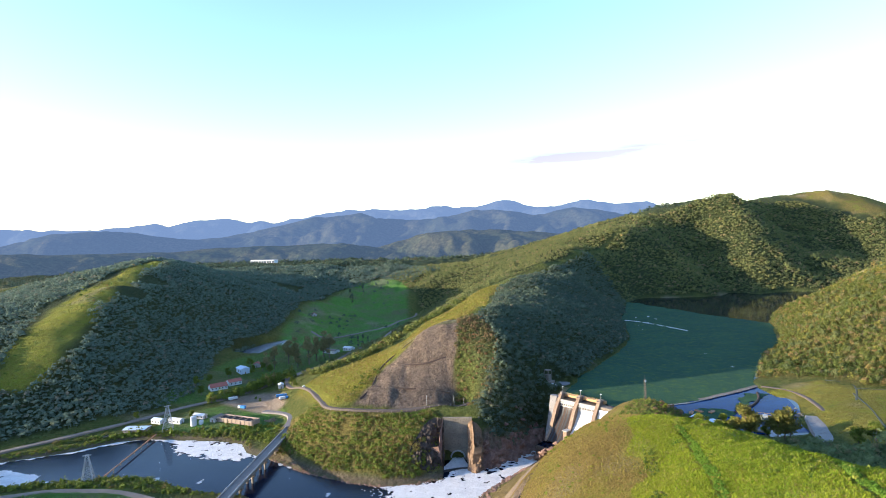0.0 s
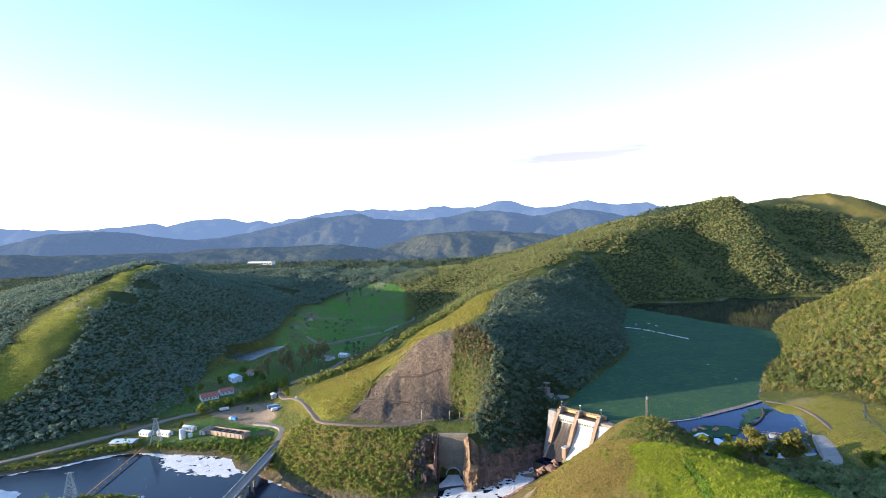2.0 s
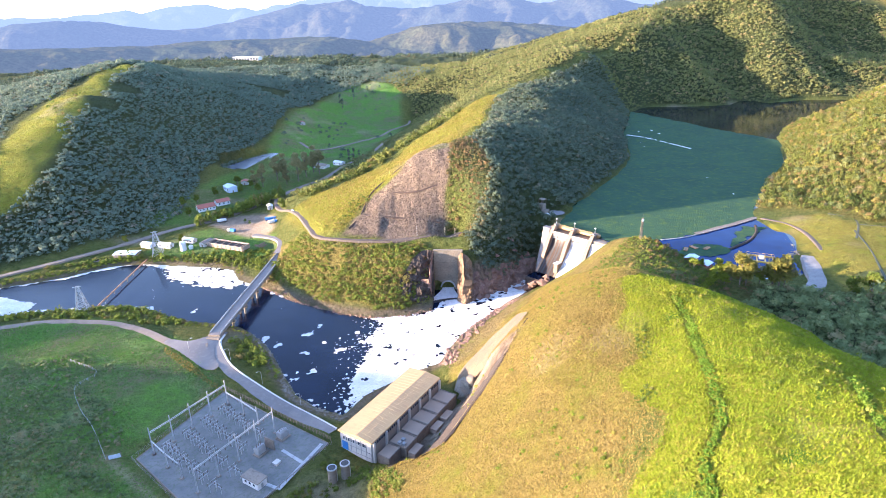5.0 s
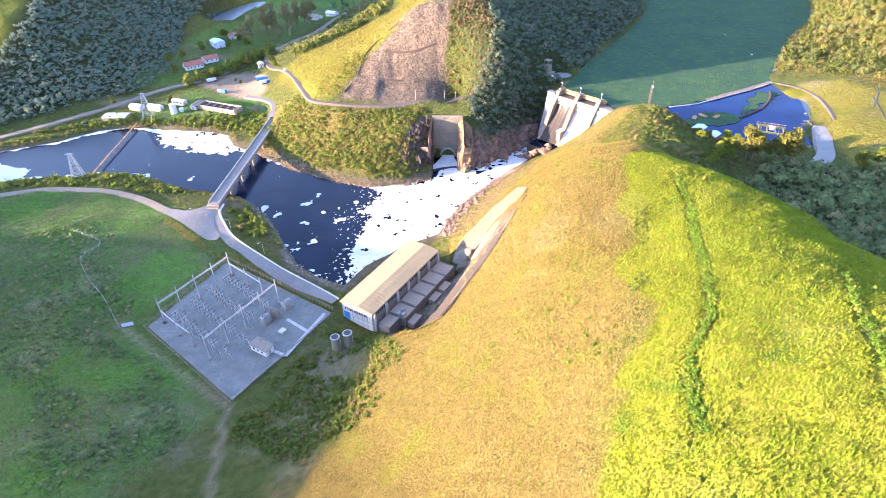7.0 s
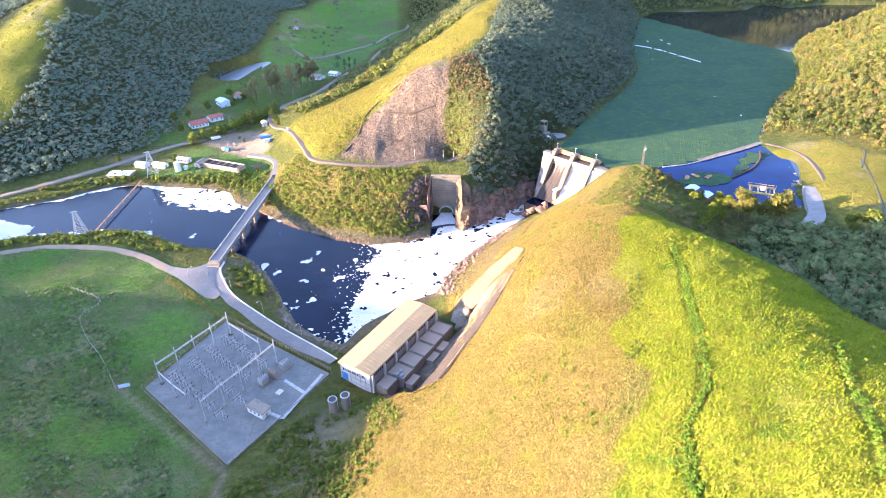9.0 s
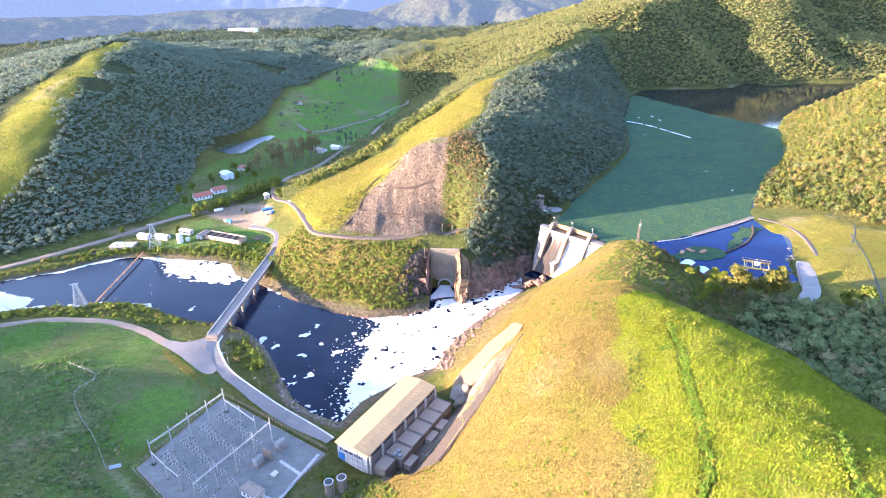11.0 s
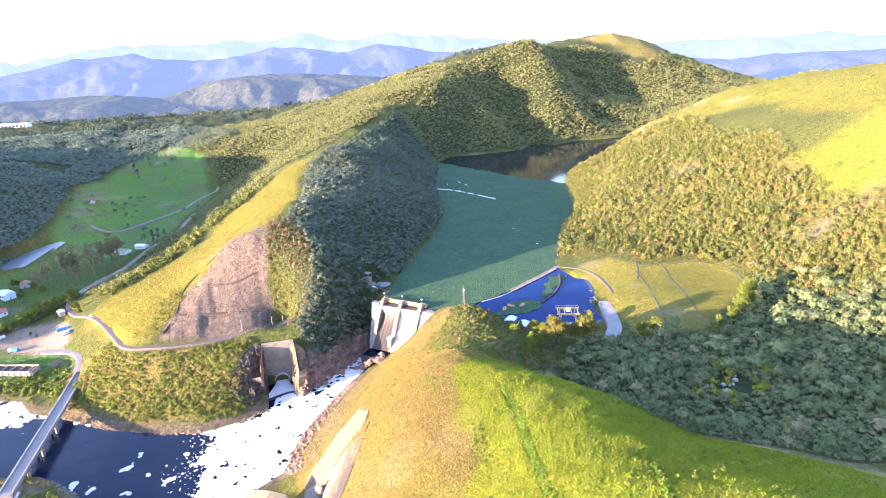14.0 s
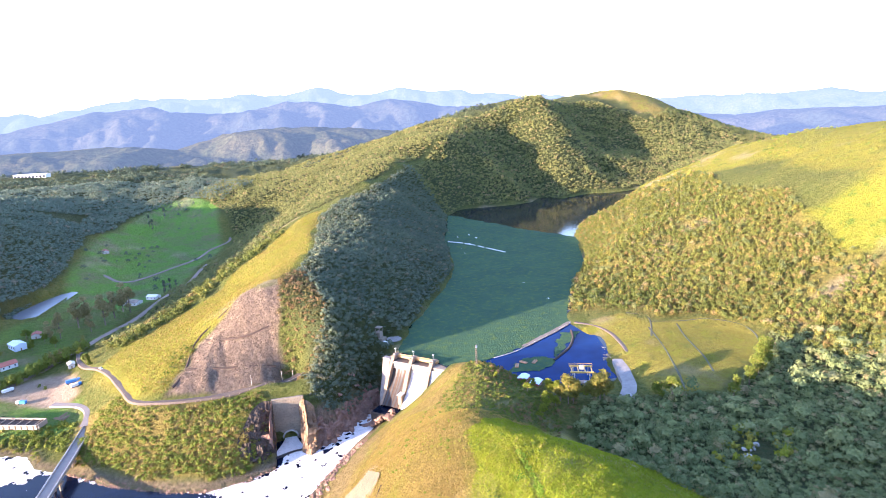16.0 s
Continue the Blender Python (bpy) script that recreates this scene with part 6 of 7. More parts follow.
def basin():
    z = ground_z(-163, 455) - 0.2
    d = Vector((-144, 446)) - Vector((-182, 461))
    ob = thing("concrete_basin", -163, 453, z, math.degrees(math.atan2(-14, 34)), "long roofless pale concrete basin with stained walls", "basin")
    L, W, h = 17.0, 4.4, 3.4
    for s in (-1, 1):
        part("long_wall", box(-L, s * W - 0.3, 0, L, s * W + 0.3, h, bevel=0.05), M_ANNEX, ob)
        part("end_wall", box(s * L - 0.3, -W + 0.304, 0, s * L + 0.3, W - 0.304, h, bevel=0.05), M_ANNEX, ob)
    for i in range(1, 6):
        part("partition", box(-L + i * 6.2 - 0.2, -W + 0.304, 0, -L + i * 6.2 + 0.2, W - 0.304, h - 0.5), M_CONC, ob)
    part("sludge", box(-L + 0.304, -W + 0.304, 0, L - 0.304, W - 0.304, 2.2), M_CHUTE, ob, "brown sludge inside")
    for i in range(9):
        part("buttress", box(-L + 2 + i * 4.2, -W - 0.6, 0, -L + 2.4 + i * 4.2, -W - 0.304, h - 0.3), M_CONC, ob)


basin()
gabled("shed", -239, 447, 9, 17, 2.2, 88, M_CONC, M_BLUEROOF, "low shed with a broad blue-grey sheet roof", 0.6, 4, "sheds on the flat")
gabled("shed", -198, 466, 5, 10, 3.0, 70, M_WALL, M_WHITEPAINT, "small white-walled shed with a pale roof", 1.0, 3, "sheds on the flat")
gabled("shed", -182, 459, 5, 10, 3.0, -20, M_WALL, M_CONC, "small pale shed with a grey roof", 1.0, 3, "sheds on the flat")
gabled("shed", -229, 461, 6, 9, 2.8, 70, M_WHITEPAINT, M_BLUEROOF, "low white shed with a pale blue roof", 1.2, 3, "sheds on the flat")
gabled("shed", -214, 459, 5, 11, 2.8, 72, M_WHITEPAINT, M_WHITEPAINT, "low white shed beside the lattice tower", 1.2, 3, "sheds on the flat")
gabled("shed", -152, 535, 4.5, 6, 3.4, 20, M_WALL, M_WHITEPAINT, "small white hut at the edge of the dirt yard", 0.9, 1, "sheds on the flat")
gabled("house", -212, 540, 9, 15, 3.2, -52, M_WHITEPAINT, M_TILE, "white house with a red tiled roof by the road", 2.6, 5)
gabled("house", -203, 557, 9, 12, 3.4, -50, M_WHITEPAINT, M_TILE, "small white house with a red tiled roof", 2.0, 3)
gabled("house", -207, 594, 9, 13, 5.0, 40, M_BLUEROOF, M_BLUEROOF, "pale blue two-storey house among trees", 1.4, 3)
gabled("house", -200, 618, 7, 8, 3.2, 10, M_WALL, M_TILE, "small house with a red roof in the valley", 1.6, 2)
gabled("house", -138, 705, 10, 18, 3.6, 60, M_WHITEPAINT, M_CONC, "low white house with a grey roof among trees", 1.4, 4)
gabled("house", -118, 712, 8, 12, 3.4, 60, M_WHITEPAINT, M_WHITEPAINT, "white house beside the valley road", 1.4, 3)
gabled("house", -204, 912, 8, 10, 3.2, 20, M_WALL, M_TILE, "lone red-roofed hut on the valley meadow", 1.8, 2)


def upright_tank(x, y, r, h, label):
    ob = thing("water_tank", x, y, ground_z(x, y) - 0.2, 0, label, "tank", "white tanks")
    part("shell", rod((0, 0, 0), (0, 0, h), r, 18), M_WHITEPAINT, ob)
    part("dome", rod((0, 0, h), (0, 0, h + 0.6), r, 18, None, r * 0.35), M_WHITEPAINT, ob)
    part("pipe", rod((r + 0.15, 0, 0), (r + 0.15, 0, h + 0.4), 0.1, 6), M_STEEL, ob)


upright_tank(-197, 451, 2.3, 7.0, "tall white cylindrical water tank")
upright_tank(-192, 453, 1.7, 2.6, "short white round tank beside a taller one")
z0 = ground_z(-254, 446)
ob = thing("settling_pond", -254, 446, 1.0, 38, "small grey-blue settling pond beside the road", "pond")
part("rim", box(-10, -5, 0, 10, 5, 1.9, bevel=0.2), M_CONC, ob)
part("water_surface", box(-9.4, -4.4, 1.904, 9.4, 4.4, 1.96), M_LAKE, ob)
tagged(flat("water", [(-250, 684), (-240, 658), (-213, 668), (-199, 752), (-212, 758), (-232, 732)], 14.3, M_POND), "pale grey valley pond below the wooded slope", "pond", kind="structure")


def truck(x, y, turn, col, label, length=7.5, cab=None):
    ob = thing("truck", x, y, ground_z(x, y), turn, label, "truck", "parked vehicles")
    part("chassis", box(-length / 2, -1.0, 0.7, length / 2, 1.0, 1.0), M_RUBBER, ob)
    part("cargo_box", box(-length / 2, -1.2, 1.004, length / 2 - 2.3, 1.2, 3.0, bevel=0.08), col, ob)
    c = part("cab", box(length / 2 - 2.1, -1.15, 1.004, length / 2, 1.15, 2.9, bevel=0.2), cab or col, ob)
    part("windscreen", box(length / 2 - 0.02, -1.0, 1.9, length / 2 + 0.03, 1.0, 2.6), M_GLASS, c)
    for px in (-length / 2 + 1.2, length / 2 - 1.2):
        for s in (-1, 1):
            wheel = part("wheel", rod((px, s * 0.8, 0.5), (px, s * 1.12, 0.5), 0.5, 12), M_RUBBER, ob)
            part("hub", rod((px, s * 1.121, 0.5), (px, s * 1.16, 0.5), 0.25, 8), M_STEEL, wheel)


def car(x, y, turn, col, label):
    ob = thing("car", x, y, ground_z(x, y) + 0.1, turn, label, "car", "parked vehicles")
    body = box(-2.1, -0.85, 0.35, 2.1, 0.85, 0.95, bevel=0.12)
    part("body", body, col, ob)
    part("cabin", prism([(-1.5, 0.95), (-1.0, 1.45), (0.6, 1.45), (1.2, 0.95)], -0.75, 0.75), M_GLASS, ob)
    part("roof", box(-1.0, -0.72, 1.452, 0.6, 0.72, 1.5), col, ob)
    for px in (-1.3, 1.3):
        for s in (-1, 1):
            part("wheel", rod((px, s * 0.7, 0.33), (px, s * 0.88, 0.33), 0.33, 12), M_RUBBER, ob)


truck(-142, 500, 20, M_BLUE, "blue truck parked on the dirt yard", 9.0)
truck(-137, 489, 30, M_WHITEPAINT, "white truck with a dark load parked on dirt", 7.0, M_BLUE)
truck(-172, 488, 160, M_BLUE, "blue pickup truck parked by the basin", 7.0, M_WHITEPAINT)
truck(-188, 512, 35, M_WHITEPAINT, "white van parked beside the dirt yard", 7.5)
car(-121, 494, -60, M_WHITEPAINT, "small white car driving on the hillside road")
for i, (x, y, t) in enumerate(((-139, 460, 60), (-137, 456, 60), (-141, 457, 150))):
    ob = thing("timber_stack", x, y, ground_z(x, y) - 0.05, t, "stacked brown timber and pipes on the ground", "timber stack", "timber stacks")
    for k in range(5):
        part("beam", box(-3.5, -1.2 + k * 0.5, 0, 3.5, -0.8 + k * 0.5, 0.5 + 0.3 * (k % 2)), M_TIMBER, ob)


tagged(ribbon("retaining_wall", [(-4, 404), (6, 407), (14, 411), (19, 416)], 0.6, M_CONC, 0.9, 0, 3.0, -3.0), "pale concrete wall at the road end", "wall", kind="structure")
for pts in ([(-55, 427), (-36, 423), (-14, 420), (2, 420)], [(-42, 447), (-28, 441), (-14, 438), (2, 440)]):
    tagged(ribbon("ditch", pts, 0.7, M_CHUTE, 0.1, 0, 0.8), "narrow dark drainage ledge across the rock cut", "drain", kind="structure")
tagged(ribbon("ditch", [(-62, 414), (-55, 427), (-49, 450), (-38, 460), (-18, 468)], 0.8, M_CHUTE, 0.1, 0, 0.8), "dark drain along the upper edge of the rock cut", "drain", kind="structure")
for i in range(26):
    t = i / 25
    line = smooth_line([(x, y, 0) for x, y in UPPER_ROAD[:7]])
    p = line[int(t * (len(line) - 1))]
    ob = thing("fence_post", p.x - 0.6, p.y - 3.1, ground_z(p.x, p.y - 3.1) - 0.2, 0, "slim pale post at the edge of the hillside road", "post", "roadside posts")
    part("shaft", rod((0, 0, 0), (0, 0, 1.7), 0.12, 6), M_CONC, ob)
for x, y in ((-14, 404.5), (5, 410), (12, 413)):
    ob = thing("utility_pole", x, y, ground_z(x, y) - 0.3, 0, "thin grey utility pole at the hillside road", "pole", "roadside poles")
    part("shaft", rod((0, 0, 0), (0, 0, 7.5), 0.14, 6), M_STEEL, ob)
    part("crossarm", box(-0.9, -0.06, 6.8, 0.9, 0.06, 6.95), M_TIMBER, ob)


# ---- intake and lakeside ----
def intake():
    ob = thing("intake_tower", 76, 434, 35.5, -44, "grey concrete intake tower with steel frame at the bank", "intake tower")
    part("base", box(-4, -3, -4, 4, 3, 2.2, bevel=0.1), M_CONC, ob)
    part("house", box(-2.4, -2, 2.204, 1.6, 2, 6.5, bevel=0.08), M_CONC, ob)
    for x, y in ((-2.2, -1.8), (1.4, -1.8), (-2.2, 1.8), (1.4, 1.8)):
        part("column", rod((x, y, 6.5), (x, y, 9.6), 0.2, 6), M_CONC, ob)
    part("hoist_beam", box(-2.6, -2.1, 9.6, 1.8, 2.1, 10.0), M_CONC, ob)
    ob = thing("landing_pad", 86, 431, 35.6, 10, "pale round concrete landing on the bank", "landing")
    part("slab", rod((0, 0, -3), (0, 0, 0.6), 5.4, 22), M_SLAB, ob)
    ob = thing("boat", 79, 425.5, 36.0, 20, "small white boat on the landing", "boat")
    part("hull", prism([(-0.9, 0.8), (-0.5, 0), (0.5, 0), (0.9, 0.8)], -3, 3), M_WHITEPAINT, ob)
    part("seat", box(-0.8, -0.3, 0.5, 0.8, 0.2, 0.6), M_TIMBER, ob)


intake()


def mast():
    ob = thing("antenna_mast", 117, 343, ground_z(117, 343) - 0.5, 15, "slender rusty lattice antenna mast on the hill shoulder", "mast")
    h = 13
    for a, b in ((-1, -1), (1, -1), (1, 1), (-1, 1)):
        part("leg", rod((a * 0.5, b * 0.5, 0), (a * 0.35, b * 0.35, h), 0.1, 4), M_TRACK, ob)
    for i in range(10):
        z0, z1 = h * i / 10, h * (i + 1) / 10
        part("bracing", rod((-0.45, -0.45, z0), (0.45, -0.45, z1), 0.07, 4, rod((0.45, 0.45, z0), (-0.45, 0.45, z1), 0.07, 4, rod((0.45, -0.45, z0), (0.45, 0.45, z1), 0.07, 4))), M_TRACK, ob)
    part("tip", rod((0, 0, h), (0, 0, h + 2.2), 0.07, 5), M_TRACK, ob)
    part("antenna_panel", box(-0.5, -0.6, h - 1.8, 0.5, -0.45, h - 0.4), M_WHITEPAINT, ob)


mast()


def trash_rake():
    ob = thing("gantry_crane", 179, 327, LAKE_Z - 1, -24, "yellow steel gantry frame over the pond intake", "gantry crane")
    for x in (-4.5, 4.5):
        for y in (-4.5, 4.5):
            part("leg", box(x - 0.3, y - 0.3, -3, x + 0.3, y + 0.3, 6.6), M_WHITE_CONC, ob)
    for y in (-4.5, 4.5):
        part("rail_beam", box(-7, y - 0.35, 6.6, 7, y + 0.35, 7.5), M_YELLOW, ob)
    for x in (-6, -2, 2, 6):
        part("cross_beam", box(x - 0.25, -4.15, 6.8, x + 0.25, 4.15, 7.3), M_YELLOW, ob)
    for i in range(9):
        part("railing_post", rod((-7 + i * 1.75, 4.8, 7.5), (-7 + i * 1.75, 4.8, 8.6), 0.06, 4), M_YELLOW, ob)
    part("railing", rod((-7, 4.8, 8.6), (7, 4.8, 8.6), 0.06, 4), M_YELLOW, ob)
    part("trolley", box(-1.2, -2, 7.504, 1.2, 1.5, 9.0, bevel=0.1), M_GREYMACH, ob)
    part("deck", box(-6, -8.5, 1.5, 6, -4.9, 2.2), M_CONC, ob)
    ob = thing("concrete_ramp", 176, 312, ground_z(176, 312) + 0.2, -24, "pale concrete intake ramp between trees", "ramp")
    part("slab", box(-2.5, -10, -2, 2.5, 8, 0.5, bevel=0.1), M_WHITE_CONC, ob)


trash_rake()
for x, y, t in ((140.5, 327, -46), (145.5, 320.5, -46)):
    gabled("shed", x, y, 5, 6.5, 2.6, t, M_TILE, M_BLUEROOF, "small hut with a pale blue sheet roof", 0.7, 1, "lakeside huts")


def spillway_slab():
    line = [(211, 335), (204, 318), (196, 302), (182, 285)]
    rib = ribbon("pavement", line, 8.0, M_SLAB, 0.9, 0, 3.0)
    tagged(rib, "pale broken concrete apron beside the pond", "apron", kind="structure")


spillway_slab()


def boom(points, name, mat, r, step, label):
    ob = thing(name, points[0][0], points[0][1], LAKE_Z, 0, label, "boom")
    line = smooth_line([(x - points[0][0], y - points[0][1], 0.25) for x, y in points], step)
    for a, b in zip(line, line[1:]):
        part("float", rod(a, a.lerp(b, 0.82), r, 6), mat, ob)


boom([(141, 374), (158, 378), (172, 385), (197, 398), (220, 412)], "floating_boom", M_WHITE_CONC, 0.4, 2.6, "line of pale floats holding back the weed")
boom([(176, 356), (186, 363), (196, 371), (206, 384), (212, 397)], "jetty", M_CHUTE, 0.9, 2.0, "low dark rubble jetty curving across the pond")
tagged(ribbon("road", [(222, 409), (231, 393), (233, 376), (228, 357), (221, 340)], 2.2, M_HILL_ROAD, 0.25), "worn dirt path along the pond shore", "track", kind="structure")
for pts in ([(258, 396), (266, 384), (262, 372), (248, 352)], [(256, 366), (250, 350), (240, 326), (228, 300), (217, 281)], [(276, 362), (266, 340), (256, 312), (246, 292)], [(262, 374), (280, 364), (298, 358), (310, 342), (309, 326), (296, 306)]):
    tagged(ribbon("ditch", pts, 0.9, M_DITCH, 0.1, 0, 0.5), "narrow dark drainage channel across the field", "channel", kind="structure")
for x, y in ((150, 357), (156, 360), (163, 358)):
    ob = thing("wreckage", x, y, LAKE_Z, 40 * x, "rusty scrap and planks lying on the weed island", "scrap", "island scrap")
    part("frame", box(-2.5, -1.1, 0.2, 2.5, 1.1, 0.9, bevel=0.1), M_ORANGE, ob)
    part("plank", box(-3.0, -0.3, 0.904, 3.0, 0.3, 1.05), M_TIMBER, ob)


# ---- far buildings ----
def long_hall(x, y, w, l, h, turn, label):
    ob = thing("factory_hall", x, y, ground_z(x, y) - 1, turn, label, "factory", "far halls")
    part("body", box(-w / 2, -l / 2, 0, w / 2, l / 2, h + 1), M_WHITEPAINT, ob)
    part("roof", box(-w / 2 - 0.5, -l / 2 - 0.5, h + 1, w / 2 + 0.5, l / 2 + 0.5, h + 1.8), M_WALL, ob)
    for i in range(9):
        part("window", box(-w / 2 - 0.1, -l / 2 + (i + 0.15) * l / 9, 3, -w / 2 - 0.004, -l / 2 + (i + 0.85) * l / 9, h - 1), M_GLASS, ob)


long_hall(-500, 1640, 24, 70, 9, 80, "long white factory hall on the far plateau")
long_hall(1250, 1900, 40, 110, 12, 60, "long white factory hall in the far valley")


# ---- vegetation ----
def crown_form(level, seed, squash=0.85, jag=0.34):
    """Vertices and triangles of a ragged crown of radius 1, open below."""
    bm = bmesh.new()
    bmesh.ops.create_icosphere(bm, subdivisions=level, radius=1.0)
    bmesh.ops.delete(bm, geom=[v for v in bm.verts if v.co.z < -0.55], context="VERTS")
    rng = random.Random(seed)
    for v in bm.verts:
        k = 1 + jag * noise.noise(v.co * 1.7 + Vector((seed * 5.3, 0, 0))) + rng.uniform(-0.28, 0.24)
        v.co *= k
        v.co.z *= squash
    bmesh.ops.triangulate(bm, faces=bm.faces)
    co = np.array([v.co[:] for v in bm.verts])
    bm.verts.index_update()
    tri = np.array([[v.index for v in f.verts] for f in bm.faces])
    bm.free()
    return co, tri


def leafy_form(seed, count=44, tall=1.0):
    """A crown of loose leaf clumps round a small core."""
    rng = np.random.default_rng(seed)
    co, tri = crown_form(1, seed, 0.7)
    cos, tris, base = [co * 0.62 + (0, 0, 0.1)], [tri], len(co)
    lobes = rng.normal(size=(5, 3)) * (0.45, 0.45, 0.3) + (0, 0, 0.15)
    for i in range(count):
        d = rng.normal(size=3)
        d = d / np.linalg.norm(d) * rng.uniform(0.5, 0.75)
        c = (lobes[i % 5] + d) * (1, 1, 0.8 * tall)
        c[2] = abs(c[2] + 0.2) - 0.2
        u, v = rng.normal(size=3), rng.normal(size=3)
        u, v = u / np.linalg.norm(u) * rng.uniform(0.16, 0.34), v / np.linalg.norm(v) * rng.uniform(0.16, 0.34)
        cos.append(np.array([c - u, c + v, c + u, c - v]))
        tris.append(np.array([[0, 1, 2], [0, 2, 3]]) + base)
        base += 4
    return np.concatenate(cos), np.concatenate(tris)


def tuft_form(seed, blades=5):
    """A loose tuft of broad bent grass blades."""
    rng = np.random.default_rng(seed)
    cos = []
    for _ in range(blades):
        a, lean = rng.uniform(0, 2 * math.pi), rng.uniform(0.3, 1.2)
        foot = rng.uniform(-0.6, 0.6, 2)
        side = np.array([-math.sin(a), math.cos(a)]) * rng.uniform(0.28, 0.5)
        tip = foot + lean * np.array([math.cos(a), math.sin(a)])
        cos.append([(*(foot - side), -0.25), (*(foot + side), -0.25), (*tip, rng.uniform(0.55, 1.25))])
    return np.array(cos).reshape(-1, 3), np.arange(3 * blades).reshape(-1, 3)


def dome_form(seed, leaf=16, tall=0.9, fine=1.0):
    """A ragged crown: a small uneven core under loose leaf clumps that face outwards."""
    rng = np.random.default_rng(seed)
    bm = bmesh.new()
    bmesh.ops.create_icosphere(bm, subdivisions=1, radius=0.72)
    bmesh.ops.delete(bm, geom=[v for v in bm.verts if v.co.z < -0.2], context="VERTS")
    ball = np.array([v.co[:] for v in bm.verts])
    bm.verts.index_update()
    tri = np.array([[v.index for v in f.verts] for f in bm.faces])
    bm.free()
    squeeze = np.array([rng.uniform(0.8, 1.2), rng.uniform(0.8, 1.2), tall * rng.uniform(0.8, 1.2)])
    tip = rng.uniform(-0.3, 0.3, 2)
    co = ball * (1 + rng.uniform(-0.22, 0.18, (len(ball), 1)))
    co[:, :2] += tip * np.clip(co[:, 2:], 0, 1)
    cos, tris, base = [co * squeeze], [tri], len(co)
    for _ in range(leaf):
        d = rng.normal(size=3)
        d[2] = abs(d[2]) * 1.1 - 0.25
        d /= np.linalg.norm(d)
        n = d + rng.normal(size=3) * 0.42
        n /= np.linalg.norm(n)
        u = np.cross(n, rng.normal(size=3))
        u /= np.linalg.norm(u)
        v = np.cross(n, u)
        k = fine * rng.uniform(0.22, 0.42)
        c = d * rng.uniform(0.68, 1.0)
        c[:2] += tip * max(0.0, c[2])
        cos.append(np.array([c + u * k, c - 0.5 * u * k + 0.87 * v * k, c - 0.5 * u * k - 0.87 * v * k]) * squeeze)
        tris.append(np.array([[0, 1, 2]]) + base)
        base += 3
    return np.concatenate(cos), np.concatenate(tris)


FORMS = {9: [dome_form(540 + i, 56, 1.0, 0.6) for i in range(12)], 8: [dome_form(500 + i) for i in range(12)], 7: [tuft_form(400 + i) for i in range(12)], 6: [leafy_form(340 + i, 15) for i in range(9)], 4: [leafy_form(300 + i) for i in range(8)], 5: [leafy_form(320 + i, 44, 1.5) for i in range(8)], 1: [crown_form(1, i) for i in range(5)], 2: [crown_form(2, 20 + i) for i in range(6)], 3: [crown_form(2, 40 + i, 1.25, 0.5) for i in range(5)]}


def scatter(poly, spacing, seed, keep=None, ragged=5.0):
    """Jittered points inside a polygon."""
    xs, ys = [p[0] for p in poly], [p[1] for p in poly]
    rng = np.random.default_rng(seed)
    X, Y = np.meshgrid(np.arange(min(xs), max(xs), spacing), np.arange(min(ys), max(ys), spacing))
    x, y = X.ravel() + rng.uniform(-0.5, 0.5, X.size) * spacing, Y.ravel() + rng.uniform(-0.5, 0.5, X.size) * spacing
    ok = inside_distance(poly, x, y) + ragged * fbm(x, y, 25, 3, 2) > 0
    if keep is not None:
        ok &= keep(x, y)
    return x[ok], y[ok], rng


def wood_stuff(name, poly, spacing, radius, mat, label, seed, level=1, keep=None, dry=0.12, lift=0.45, category="forest", bright=0.5, tall=1.0, ragged=5.0):
    x, y, rng = scatter(poly, spacing, seed, keep, ragged)
    z = height(x, y)
    n = len(x)
    r = radius * rng.uniform(0.5, 1.3, n) * (1 + 0.3 * fbm(x, y, 60, 3, seed))
    red = np.clip(bright + 0.45 * fbm(x, y, 70, 3, seed + 1) + 0.3 * fbm(x, y, 14, 3, seed + 2) + rng.normal(0, 0.16, n), 0, 1)
    green = np.clip(0.45 * np.clip(2.2 * fbm(x, y, 19, 3, seed + 5) - 0.35, 0, 1) * (category == "grass") + rng.normal(0, 0.12, n) + (rng.random(n) < dry) * rng.uniform(0.5, 1.0, n), 0, 1)
    turn = rng.uniform(0, 2 * math.pi, n)
    kind = rng.integers(0, len(FORMS[level]), n)
    cos, tris, tints, base = [], [], [], 0
    for k, (co, tri) in enumerate(FORMS[level]):
        i = np.where(kind == k)[0]
        if not len(i):
            continue
        c, s = np.cos(turn[i])[:, None], np.sin(turn[i])[:, None]
        sx = rng.uniform(0.8, 1.2, len(i))[:, None]
        hz = tall * rng.uniform(0.8, 1.3, len(i))[:, None]
        px = (co[None, :, 0] * c * sx - co[None, :, 1] * s) * r[i, None] + x[i, None]
        py = (co[None, :, 0] * s * sx + co[None, :, 1] * c) * r[i, None] + y[i, None]
        pz = co[None, :, 2] * r[i, None] * hz + z[i, None] + (lift * r[i] * rng.uniform(0.4, 1.7, len(i)))[:, None]
        cos.append(np.stack([px, py, pz], -1).reshape(-1, 3))
        tris.append((tri[None] + (np.arange(len(i)) * len(co))[:, None, None] + base).reshape(-1, 3))
        shade = rng.uniform(-0.15, 0.15, (len(i), len(co)))
        tints.append(np.stack([np.clip(red[i, None] + shade, 0, 1), np.repeat(green[i, None], len(co), 1)], -1).reshape(-1, 2))
        base += len(i) * len(co)
    ob = new(name, raw_mesh(name, np.concatenate(cos), np.concatenate(tris), level != 7, np.concatenate(tints)))
    ob.data.materials.append(mat)
    return tagged(ob, label, category, kind="stuff")


